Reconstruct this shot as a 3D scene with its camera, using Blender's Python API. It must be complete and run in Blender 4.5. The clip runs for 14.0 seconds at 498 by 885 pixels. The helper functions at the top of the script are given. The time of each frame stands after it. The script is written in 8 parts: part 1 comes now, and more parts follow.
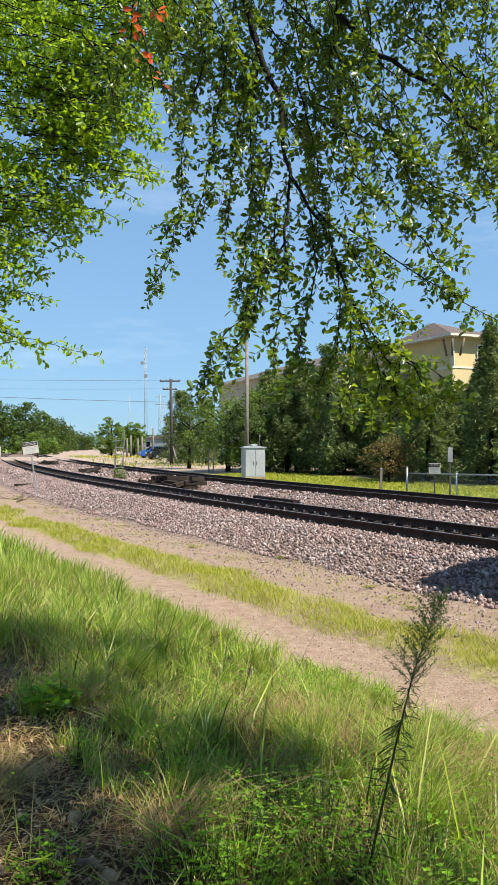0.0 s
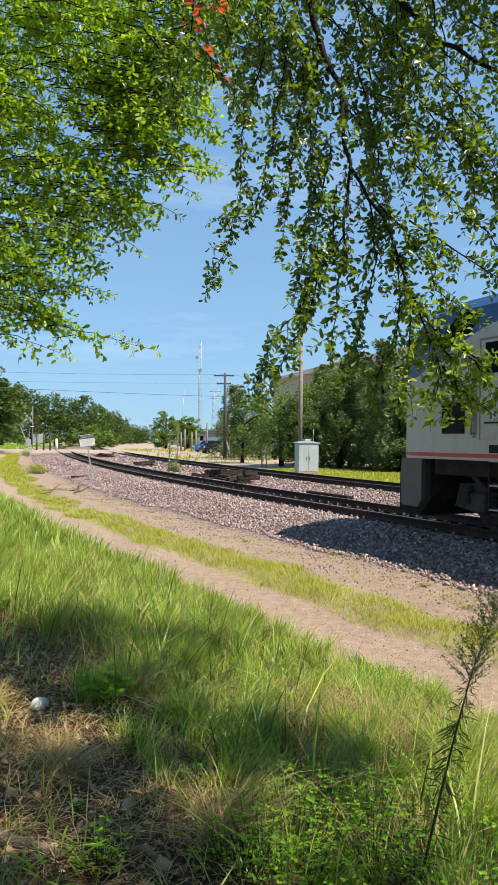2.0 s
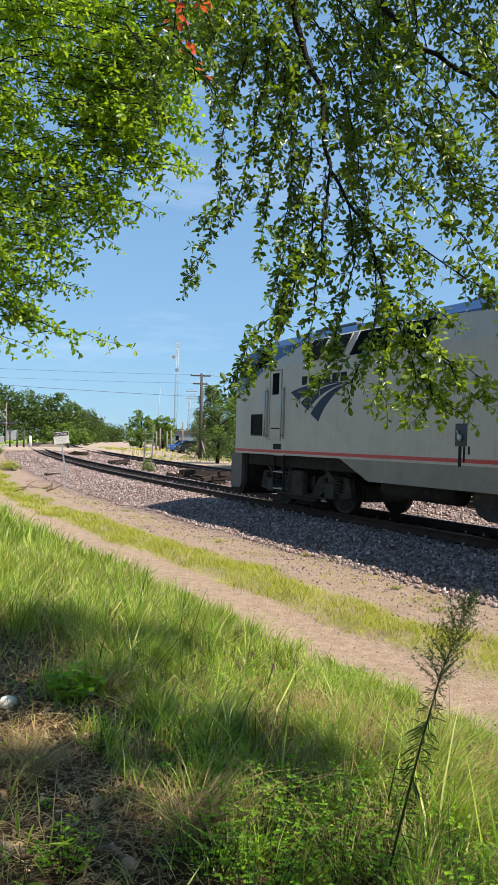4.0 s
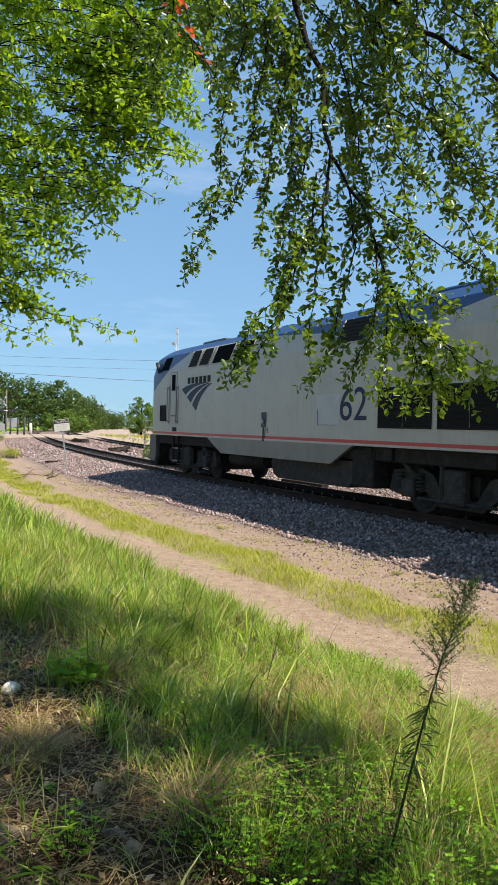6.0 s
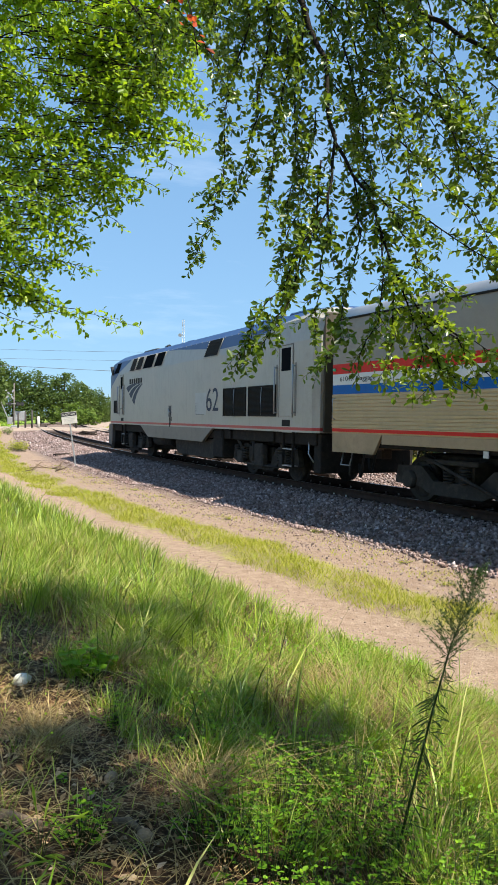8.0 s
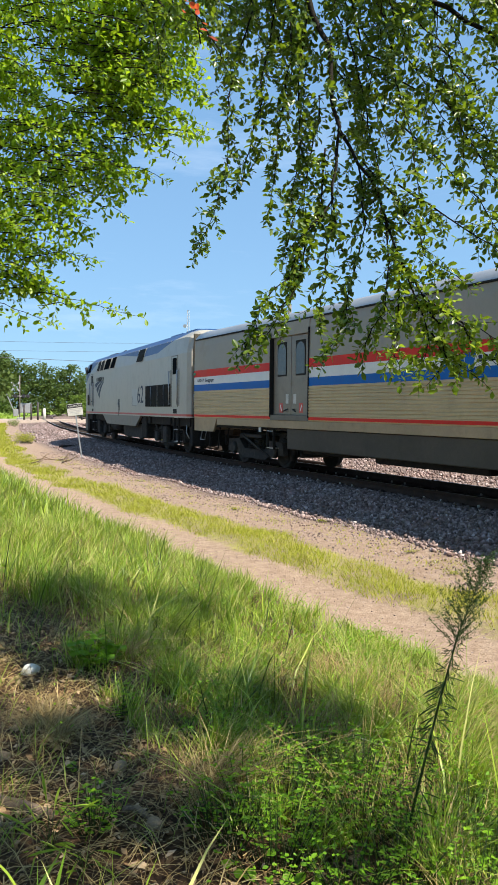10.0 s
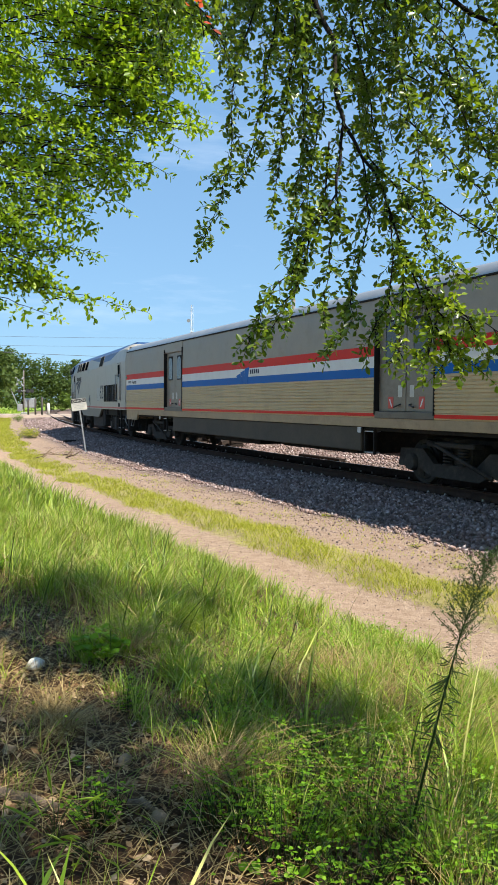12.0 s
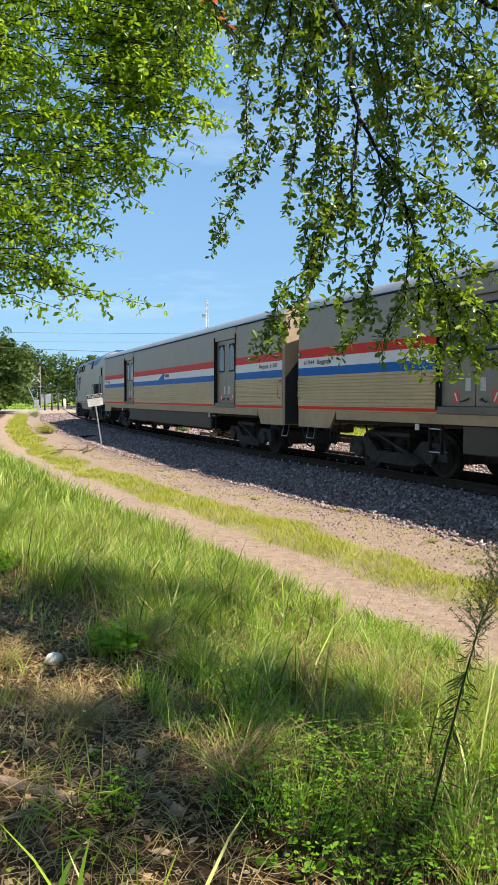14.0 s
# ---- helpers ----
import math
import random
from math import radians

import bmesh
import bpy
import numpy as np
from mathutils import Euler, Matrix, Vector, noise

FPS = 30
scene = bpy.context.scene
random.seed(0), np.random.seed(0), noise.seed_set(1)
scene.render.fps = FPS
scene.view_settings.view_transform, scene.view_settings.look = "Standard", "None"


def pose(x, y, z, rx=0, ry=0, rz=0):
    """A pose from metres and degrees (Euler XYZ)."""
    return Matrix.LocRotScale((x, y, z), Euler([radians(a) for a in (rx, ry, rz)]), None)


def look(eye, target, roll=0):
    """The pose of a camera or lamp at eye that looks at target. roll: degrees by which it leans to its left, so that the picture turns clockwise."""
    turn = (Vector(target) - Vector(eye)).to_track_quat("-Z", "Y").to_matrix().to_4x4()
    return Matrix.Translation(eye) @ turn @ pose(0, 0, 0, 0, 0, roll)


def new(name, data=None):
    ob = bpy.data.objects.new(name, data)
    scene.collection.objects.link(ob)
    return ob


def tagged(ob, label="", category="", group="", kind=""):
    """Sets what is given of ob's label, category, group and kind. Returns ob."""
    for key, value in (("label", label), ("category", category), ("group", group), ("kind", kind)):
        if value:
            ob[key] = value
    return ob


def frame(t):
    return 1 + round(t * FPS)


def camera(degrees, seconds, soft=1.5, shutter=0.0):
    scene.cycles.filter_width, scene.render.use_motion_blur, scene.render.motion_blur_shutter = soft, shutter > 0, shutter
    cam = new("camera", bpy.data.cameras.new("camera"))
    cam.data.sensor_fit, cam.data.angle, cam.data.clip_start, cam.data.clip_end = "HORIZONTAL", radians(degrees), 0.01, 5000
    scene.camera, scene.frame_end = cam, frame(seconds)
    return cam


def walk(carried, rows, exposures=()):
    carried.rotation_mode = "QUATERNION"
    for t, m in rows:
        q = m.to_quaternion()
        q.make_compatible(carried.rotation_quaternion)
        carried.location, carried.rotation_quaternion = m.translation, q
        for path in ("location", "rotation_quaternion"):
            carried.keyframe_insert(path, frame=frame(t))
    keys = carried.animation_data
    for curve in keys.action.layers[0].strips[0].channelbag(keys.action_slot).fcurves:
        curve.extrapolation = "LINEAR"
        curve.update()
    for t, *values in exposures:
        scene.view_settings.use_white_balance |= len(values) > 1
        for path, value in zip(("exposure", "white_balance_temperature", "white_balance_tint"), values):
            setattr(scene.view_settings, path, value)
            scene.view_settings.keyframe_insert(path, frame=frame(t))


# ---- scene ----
# World: z = 0 is the rail top of the near track, the viewer stands at x = y = 0.
cam = camera(35.28, 14.0, 1.0)


def carried_pose(x, y, z, yaw, pitch, roll):
    return (Matrix.Translation((x, y, z)) @ pose(0, 0, 0, 0, 0, yaw) @ pose(0, 0, 0, pitch, 0, 0)
            @ pose(0, 0, 0, 0, roll, 0) @ pose(0, 0, 0, 90, 0, 0))


PATH = [
    (0.0, 0.000, -0.000, 1.614, -0.000, 0.250, -0.000),
    (0.5, -0.002, 0.004, 1.615, -0.155, 0.273, 0.058),
    (1.0, -0.009, 0.013, 1.608, 2.067, -0.123, -0.244),
    (1.5, -0.017, 0.007, 1.610, 4.875, -0.224, -0.417),
    (2.0, -0.015, 0.012, 1.608, 3.888, -0.145, -0.671),
    (2.5, -0.019, 0.013, 1.608, 3.034, 0.047, -1.057),
    (3.0, -0.014, 0.013, 1.606, 2.379, 0.192, -1.250),
    (3.5, -0.012, 0.011, 1.605, 2.189, 0.139, -1.492),
    (4.0, -0.013, 0.013, 1.602, 2.095, -0.036, -1.745),
    (6.5, -0.016, 0.010, 1.602, 2.191, -1.210, -1.396),
    (7.0, -0.014, 0.011, 1.601, 2.438, -1.343, -1.262),
    (7.5, -0.013, 0.011, 1.598, 2.502, -1.455, -1.047),
    (8.0, -0.013, 0.010, 1.600, 2.627, -1.701, -0.911),
    (8.5, -0.015, 0.009, 1.599, 2.688, -1.962, -0.725),
    (11.0, -0.014, 0.013, 1.598, 3.173, -2.539, -0.412),
    (11.5, -0.014, 0.010, 1.598, 3.200, -2.619, -0.388),
    (12.0, -0.015, 0.012, 1.597, 3.318, -2.796, -0.420),
    (12.5, -0.015, 0.010, 1.598, 3.414, -3.046, -0.442),
    (13.0, -0.015, 0.010, 1.599, 3.485, -3.231, -0.384),
    (13.5, -0.012, 0.010, 1.599, 3.650, -3.389, -0.184),
    (14.0, -0.017, 0.009, 1.603, 4.449, -3.183, -0.169),
]
walk(cam, [(r[0], carried_pose(*r[1:])) for r in PATH], [(0.0, 0.88), (6.5, 0.84), (7.5, 0.99), (8.5, 1.02), (14.0, 0.98)])

# ---- light ----
SUN_DIR = Vector((0.672, -0.371, 1.0)).normalized()
world = bpy.data.worlds.new("sky")
world.use_nodes = True
scene.world = world
wn = world.node_tree
wn.nodes.clear()
sky = wn.nodes.new("ShaderNodeTexSky")
sky.sky_type, sky.sun_disc = "NISHITA", False
sky.sun_elevation = math.asin(SUN_DIR.z)
sky.sun_rotation = math.atan2(SUN_DIR.x, SUN_DIR.y)
sky.air_density, sky.dust_density, sky.ozone_density = 1.0, 0.1, 1.6
back = wn.nodes.new("ShaderNodeBackground")
back.inputs["Strength"].default_value = 0.118
wout = wn.nodes.new("ShaderNodeOutputWorld")
even = wn.nodes.new("ShaderNodeGamma")
even.inputs["Gamma"].default_value = 0.36
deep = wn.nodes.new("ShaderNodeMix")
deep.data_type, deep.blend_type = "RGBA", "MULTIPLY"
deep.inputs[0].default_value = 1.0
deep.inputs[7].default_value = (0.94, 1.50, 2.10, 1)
wn.links.new(sky.outputs[0], even.inputs["Color"])
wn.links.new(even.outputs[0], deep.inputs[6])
# thin wisps of high cloud
way = wn.nodes.new("ShaderNodeTexCoord")
drawn = wn.nodes.new("ShaderNodeMapping")
drawn.inputs["Scale"].default_value = (1.6, 1.6, 9.0)
wisp = wn.nodes.new("ShaderNodeTexNoise")
wisp.inputs["Scale"].default_value, wisp.inputs["Detail"].default_value, wisp.inputs["Roughness"].default_value = 2.2, 6.0, 0.62
thin_cloud = wn.nodes.new("ShaderNodeMapRange")
thin_cloud.inputs["From Min"].default_value, thin_cloud.inputs["From Max"].default_value = 0.55, 0.80
thin_cloud.inputs["To Max"].default_value = 0.22
veil = wn.nodes.new("ShaderNodeMix")
veil.data_type = "RGBA"
veil.inputs[7].default_value = (5.6, 6.1, 6.8, 1)
wn.links.new(way.outputs["Generated"], drawn.inputs[0])
wn.links.new(drawn.outputs[0], wisp.inputs["Vector"])
wn.links.new(wisp.outputs["Fac"], thin_cloud.inputs["Value"])
wn.links.new(thin_cloud.outputs[0], veil.inputs[0])
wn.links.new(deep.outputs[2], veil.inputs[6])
wn.links.new(veil.outputs[2], back.inputs[0])
wn.links.new(back.outputs[0], wout.inputs[0])
sun_data = bpy.data.lights.new("sun", "SUN")
sun_data.energy, sun_data.angle, sun_data.color = 5.0, radians(0.53), (1.0, 0.93, 0.80)
sun = new("sun", sun_data)
sun.matrix_world = look((0, 0, 40), Vector((0, 0, 40)) - SUN_DIR)


# ---- materials ----
def nodes_of(m):
    m.use_nodes = True
    nt = m.node_tree
    return nt, nt.nodes["Principled BSDF"]


def ramp(nt, fac, stops):
    r = nt.nodes.new("ShaderNodeValToRGB")
    while len(r.color_ramp.elements) < len(stops):
        r.color_ramp.elements.new(0.5)
    for e, (p, c) in zip(r.color_ramp.elements, stops):
        e.position, e.color = p, (*c, 1) if len(c) == 3 else c
    nt.links.new(fac, r.inputs[0])
    return r.outputs[0]


def noise_tex(nt, scale, detail=4, rough=0.6, vec=None):
    n = nt.nodes.new("ShaderNodeTexNoise")
    n.inputs["Scale"].default_value, n.inputs["Detail"].default_value = scale, detail
    n.inputs["Roughness"].default_value = rough
    if vec is None:
        tc = nt.nodes.new("ShaderNodeTexCoord")
        vec = tc.outputs["Object"]
    nt.links.new(vec, n.inputs["Vector"])
    return n.outputs["Fac"]


def mix(nt, fac, a, b, mode="MIX"):
    m = nt.nodes.new("ShaderNodeMix")
    m.data_type, m.blend_type = "RGBA", mode
    for sock, v in ((m.inputs[0], fac), (m.inputs[6], a), (m.inputs[7], b)):
        if hasattr(v, "links"):
            nt.links.new(v, sock)
        elif isinstance(v, (int, float)):
            sock.default_value = v
        else:
            sock.default_value = (*v, 1)
    return m.outputs[2]


def maths(nt, op, a, b=0.0):
    m = nt.nodes.new("ShaderNodeMath")
    m.operation = op
    for sock, v in ((m.inputs[0], a), (m.inputs[1], b)):
        if hasattr(v, "links"):
            nt.links.new(v, sock)
        else:
            sock.default_value = v
    return m.outputs[0]


def bump(nt, p, height, strength=0.3, distance=0.01):
    b = nt.nodes.new("ShaderNodeBump")
    b.inputs["Strength"].default_value, b.inputs["Distance"].default_value = strength, distance
    nt.links.new(height, b.inputs["Height"])
    nt.links.new(b.outputs[0], p.inputs["Normal"])


def surface(name, colour, rough=0.7, metal=0.0, vary=0.25, scale=6.0, fine=60.0, dirt=None, dirt_amount=0.4,
            bump_strength=0.2, bump_size=0.004, rand=0.0, spec=0.5):
    """A worn surface: broad stains, fine grain, relief and a little change from piece to piece."""
    m = bpy.data.materials.new(name)
    nt, p = nodes_of(m)
    broad, grain = noise_tex(nt, scale, 5), noise_tex(nt, fine, 3)
    lo = tuple(c * (1 - vary) for c in colour)
    hi = tuple(min(1, c * (1 + vary)) for c in colour)
    col = ramp(nt, broad, [(0.3, lo), (0.7, hi)])
    col = mix(nt, 0.35 * vary * 2, col, ramp(nt, grain, [(0.35, (0.35, 0.35, 0.35)), (0.65, (1.0, 1.0, 1.0))]), "MULTIPLY")
    if dirt:
        blot = ramp(nt, noise_tex(nt, scale * 2.3, 7, 0.7), [(0.5, (0, 0, 0)), (0.72, (dirt_amount,) * 3)])
        col = mix(nt, blot, col, dirt)
    if rand:
        info = nt.nodes.new("ShaderNodeObjectInfo")
        col = mix(nt, 1.0, col, ramp(nt, info.outputs["Random"], [(0, (1 - rand,) * 3), (1, (1.0, 1.0, 1.0))]), "MULTIPLY")
    nt.links.new(col, p.inputs["Base Color"])
    p.inputs["Metallic"].default_value = metal
    p.inputs["Specular IOR Level"].default_value = spec
    r = ramp(nt, broad, [(0.2, (max(0, rough - 0.1),) * 3), (0.8, (min(1, rough + 0.1),) * 3)])
    nt.links.new(r, p.inputs["Roughness"])
    if bump_strength:
        bump(nt, p, grain, bump_strength, bump_size)
    return m


def leafy(name, colours, through_colour, gloss=0.45, share=0.4, spec=0.2):
    """Leaves and blades: changing from piece to piece, and letting light through."""
    m = bpy.data.materials.new(name)
    nt, p = nodes_of(m)
    geo = nt.nodes.new("ShaderNodeNewGeometry")
    n = len(colours)
    col = ramp(nt, geo.outputs["Random Per Island"], [(i / (n - 1), c) for i, c in enumerate(colours)])
    col = mix(nt, 0.35, col, ramp(nt, noise_tex(nt, 1.3, 3), [(0.35, (0.55, 0.6, 0.5)), (0.65, (1.0, 1.0, 1.0))]), "MULTIPLY")
    nt.links.new(col, p.inputs["Base Color"])
    p.inputs["Roughness"].default_value = gloss
    p.inputs["Specular IOR Level"].default_value = spec
    tr = nt.nodes.new("ShaderNodeBsdfTranslucent")
    nt.links.new(mix(nt, 0.6, col, through_colour), tr.inputs["Color"])
    sh = nt.nodes.new("ShaderNodeMixShader")
    sh.inputs[0].default_value = share
    nt.links.new(p.outputs[0], sh.inputs[1])
    nt.links.new(tr.outputs[0], sh.inputs[2])
    nt.links.new(sh.outputs[0], nt.nodes["Material Output"].inputs["Surface"])
    return m


M = {}
M["leaf"] = leafy("branch_leaf", [(0.022, 0.052, 0.009), (0.042, 0.088, 0.013), (0.08, 0.135, 0.018), (0.17, 0.225, 0.028)], (0.42, 0.60, 0.02), 0.32, 0.34, 0.5)
M["leaf_bright"] = leafy("crown_leaf", [(0.055, 0.12, 0.008), (0.135, 0.24, 0.010), (0.25, 0.37, 0.016), (0.37, 0.47, 0.03)], (0.56, 0.78, 0.02), 0.4, 0.48, 0.35)
# the branch leaf again, with sunlight put into a brighter, yellower colour
M["leaf_sunlit"] = leafy("sunlit_branch_leaf", [(0.05, 0.105, 0.012), (0.13, 0.205, 0.018), (0.27, 0.345, 0.035)], (0.54, 0.70, 0.03), 0.3, 0.42, 0.5)
M["leaf_red"] = leafy("turned_leaf", [(0.5, 0.06, 0.03), (0.6, 0.10, 0.03)], (0.9, 0.2, 0.06), 0.5, 0.5)
M["grass"] = leafy("grass_blade", [(0.045, 0.10, 0.008), (0.12, 0.215, 0.014), (0.22, 0.34, 0.024), (0.37, 0.46, 0.05), (0.58, 0.54, 0.19)], (0.56, 0.72, 0.05), 0.42, 0.32, 0.4)
M["verge"] = leafy("verge_blade", [(0.19, 0.245, 0.018), (0.31, 0.345, 0.028), (0.45, 0.41, 0.085)], (0.57, 0.55, 0.06), 0.55, 0.36)
M["straw"] = leafy("straw_blade", [(0.17, 0.105, 0.04), (0.34, 0.24, 0.10), (0.54, 0.42, 0.20)], (0.45, 0.34, 0.15), 0.6, 0.2)
M["clover"] = leafy("clover_leaf", [(0.07, 0.18, 0.01), (0.14, 0.30, 0.015), (0.24, 0.41, 0.022)], (0.44, 0.68, 0.03), 0.5, 0.38)
M["weed"] = leafy("weed_leaf", [(0.035, 0.06, 0.02), (0.05, 0.09, 0.025)], (0.16, 0.24, 0.04), 0.5, 0.3)
M["far_leaf"] = leafy("tree_leaf", [(0.035, 0.065, 0.016), (0.06, 0.10, 0.022), (0.09, 0.135, 0.028)], (0.2, 0.28, 0.05), 0.6, 0.3)
M["far_leaf_light"] = leafy("shrub_leaf", [(0.07, 0.12, 0.02), (0.11, 0.18, 0.03), (0.15, 0.22, 0.04)], (0.3, 0.42, 0.06), 0.6, 0.35)
M["cedar"] = leafy("cedar_needles", [(0.045, 0.08, 0.03), (0.125, 0.18, 0.06), (0.27, 0.33, 0.11)], (0.28, 0.37, 0.09), 0.7, 0.25)
M["brown_leaf"] = leafy("browned_leaf", [(0.10, 0.07, 0.025), (0.16, 0.11, 0.04), (0.10, 0.11, 0.03)], (0.3, 0.2, 0.06), 0.7, 0.3)
M["bark"] = surface("bark", (0.020, 0.016, 0.013), 0.95, 0, 0.4, 8, 90, None, 0, 0.7, 0.01, spec=0.2)
M["stone"] = surface("ballast_stone", (0.30, 0.245, 0.23), 0.85, 0, 0.35, 0.7, 60, (0.16, 0.10, 0.08), 0.5, 0.4, 0.006)
M["rail"] = surface("rusty_rail", (0.06, 0.036, 0.027), 0.9, 0.0, 0.35, 5, 80, (0.11, 0.05, 0.028), 0.5, 0.3, 0.003, spec=0.15)
M["rail_head"] = surface("worn_railhead", (0.36, 0.34, 0.33), 0.35, 0.9, 0.2, 4, 80, (0.15, 0.1, 0.08), 0.3, 0.1, 0.001)
M["tie"] = surface("creosoted_timber", (0.04, 0.030, 0.025), 0.95, 0, 0.4, 6, 70, (0.10, 0.07, 0.05), 0.5, 0.6, 0.01, 0.4, 0.15)
M["iron"] = surface("weathered_iron", (0.07, 0.045, 0.035), 0.8, 0.3, 0.3, 8, 90, (0.12, 0.06, 0.03), 0.5, 0.3, 0.003)
M["white_mark"] = surface("pale_steel", (0.6, 0.58, 0.54), 0.6, 0.1, 0.15, 9, 90)
M["galv"] = surface("galvanised_steel", (0.38, 0.39, 0.40), 0.5, 0.7, 0.15, 9, 90, (0.25, 0.23, 0.2), 0.3, 0.1, 0.002)
M["silver"] = surface("silver_cabinet_paint", (0.42, 0.44, 0.47), 0.45, 0.3, 0.08, 3, 40, (0.33, 0.32, 0.3), 0.25, 0.1, 0.002)
M["white"] = surface("white_sign_paint", (0.52, 0.505, 0.46), 0.6, 0, 0.1, 8, 60, (0.34, 0.30, 0.24), 0.4, 0.1, 0.002, spec=0.2)
M["black"] = surface("black_paint", (0.025, 0.025, 0.027), 0.5, 0, 0.2, 8, 60)
M["pole"] = surface("grey_pole_timber", (0.20, 0.175, 0.15), 0.9, 0, 0.3, 4, 70, (0.1, 0.08, 0.07), 0.4, 0.5, 0.008)
M["pole_dark"] = surface("dark_pole_timber", (0.065, 0.058, 0.055), 0.9, 0, 0.3, 4, 70, None, 0, 0.5, 0.008)
M["loco"] = surface("silver_grey_body_paint", (0.39, 0.36, 0.305), 0.42, 0.1, 0.08, 0.8, 30, (0.22, 0.19, 0.155), 0.35, 0.06, 0.002)
# grimy body grey, darkened in its colour for the ground reflected low down
M["skirt"] = surface("grimy_reflection_darkened_paint", (0.20, 0.178, 0.148), 0.55, 0.05, 0.15, 1.2, 30, (0.10, 0.085, 0.068), 0.5, 0.06, 0.002)
M["loco_white"] = surface("pale_rubbed_paint", (0.40, 0.40, 0.39), 0.45, 0.1, 0.12, 1.5, 30, (0.3, 0.28, 0.26), 0.4, 0.05, 0.002)
M["loco_blue"] = surface("deep_blue_paint", (0.012, 0.05, 0.15), 0.38, 0.0, 0.12, 1.2, 40, (0.04, 0.07, 0.13), 0.4, 0.03, 0.001, spec=0.2)
M["navy"] = surface("navy_lettering", (0.014, 0.024, 0.055), 0.5, 0, 0.15, 5, 40, spec=0.2)
M["under"] = surface("oily_underframe", (0.022, 0.020, 0.018), 0.85, 0.0, 0.35, 3, 40, (0.07, 0.052, 0.038), 0.5, 0.3, 0.004, spec=0.15)
M["truck"] = surface("dusty_cast_truck", (0.040, 0.036, 0.032), 0.85, 0.0, 0.4, 3, 40, (0.12, 0.095, 0.072), 0.5, 0.3, 0.004, spec=0.2)
M["dark_glass"] = surface("tinted_window", (0.010, 0.012, 0.014), 0.35, 0.0, 0.1, 2, 20, None, 0, 0.0, spec=0.0)
M["door_glass"] = surface("dusty_door_pane", (0.055, 0.055, 0.05), 0.2, 0.0, 0.25, 2, 20, (0.09, 0.085, 0.075), 0.5, 0.0, spec=0.5)
M["door_steel"] = surface("bronzed_door_steel", (0.215, 0.178, 0.138), 0.42, 0.35, 0.15, 1.6, 25, (0.12, 0.085, 0.06), 0.5, 0.03, 0.001)
# skirt steel, coloured tan to carry the ground's reflection
M["tan_skirt"] = surface("ground_tinted_steel_skirt", (0.36, 0.26, 0.15), 0.55, 0.25, 0.18, 1.0, 25, (0.15, 0.105, 0.065), 0.5, 0.04, 0.002)
M["grille"] = surface("dark_louvre_steel", (0.022, 0.021, 0.019), 0.7, 0.0, 0.2, 4, 60, (0.035, 0.03, 0.025), 0.4, 0.1, 0.002, spec=0.1)
M["steel"] = surface("brushed_stainless_steel", (0.30, 0.252, 0.195), 0.48, 0.35, 0.1, 0.9, 25, (0.22, 0.165, 0.115), 0.4, 0.03, 0.001)
# dusty stainless steel, darkened in its colour for the shaded ballast it mirrors
M["steel_low"] = surface("darkened_dusty_stainless", (0.145, 0.125, 0.10), 0.5, 0.4, 0.2, 1.2, 25, (0.075, 0.06, 0.045), 0.5, 0.05, 0.002)
# dusty steel with the dark reflection of shaded ballast put into its colour
M["fairing"] = surface("shade_darkened_steel", (0.078, 0.066, 0.049), 0.7, 0.05, 0.25, 1.0, 25, (0.10, 0.08, 0.058), 0.5, 0.05, 0.002, spec=0.25)
M["taupe"] = surface("taupe_pilot_paint", (0.105, 0.092, 0.08), 0.6, 0.05, 0.15, 1.5, 30, (0.07, 0.058, 0.048), 0.5, 0.05, 0.002)
# fluted steel, the sunlit ground's warm reflection put into its tan colour
M["flute"] = surface("ground_tinted_fluted_steel", (0.49, 0.365, 0.20), 0.45, 0.32, 0.12, 0.9, 25, (0.28, 0.20, 0.115), 0.4, 0.03, 0.001)
M["roof_steel"] = surface("grey_roof_steel", (0.40, 0.39, 0.38), 0.4, 0.6, 0.12, 1.0, 25, (0.25, 0.22, 0.2), 0.4, 0.03, 0.001)
M["stripe_red"] = surface("bright_red_band", (0.62, 0.03, 0.02), 0.5, 0, 0.08, 2, 30, (0.4, 0.06, 0.05), 0.3, 0.02, 0.001, spec=0.15)
M["stripe_white"] = surface("white_band", (0.66, 0.65, 0.62), 0.45, 0, 0.06, 2, 30, (0.5, 0.47, 0.42), 0.3, 0.02, 0.001)
M["stripe_blue"] = surface("bright_blue_band", (0.005, 0.115, 0.40), 0.5, 0, 0.08, 2, 30, (0.03, 0.11, 0.28), 0.3, 0.02, 0.001, spec=0.15)
M["rubber"] = surface("black_rubber", (0.02, 0.02, 0.02), 0.8, 0, 0.2, 5, 60)
# end wall steel with warm sunlit reflection put into its tan colour
M["tan_end_steel"] = surface("reflection_tinted_end_panel", (0.36, 0.26, 0.18), 0.6, 0.1, 0.12, 2, 40, (0.3, 0.22, 0.17), 0.4, 0.05, 0.002)
M["stucco"] = surface("yellow_stucco", (0.60, 0.47, 0.24), 0.9, 0, 0.1, 0.6, 30, (0.45, 0.36, 0.2), 0.3, 0.2, 0.005)
M["stucco_grey"] = surface("beige_stucco", (0.46, 0.40, 0.30), 0.9, 0, 0.1, 0.6, 30, (0.36, 0.31, 0.24), 0.3, 0.2, 0.005)
M["roof"] = surface("brown_shingle", (0.115, 0.085, 0.075), 0.9, 0, 0.25, 1.5, 12, (0.16, 0.12, 0.1), 0.4, 0.4, 0.01)
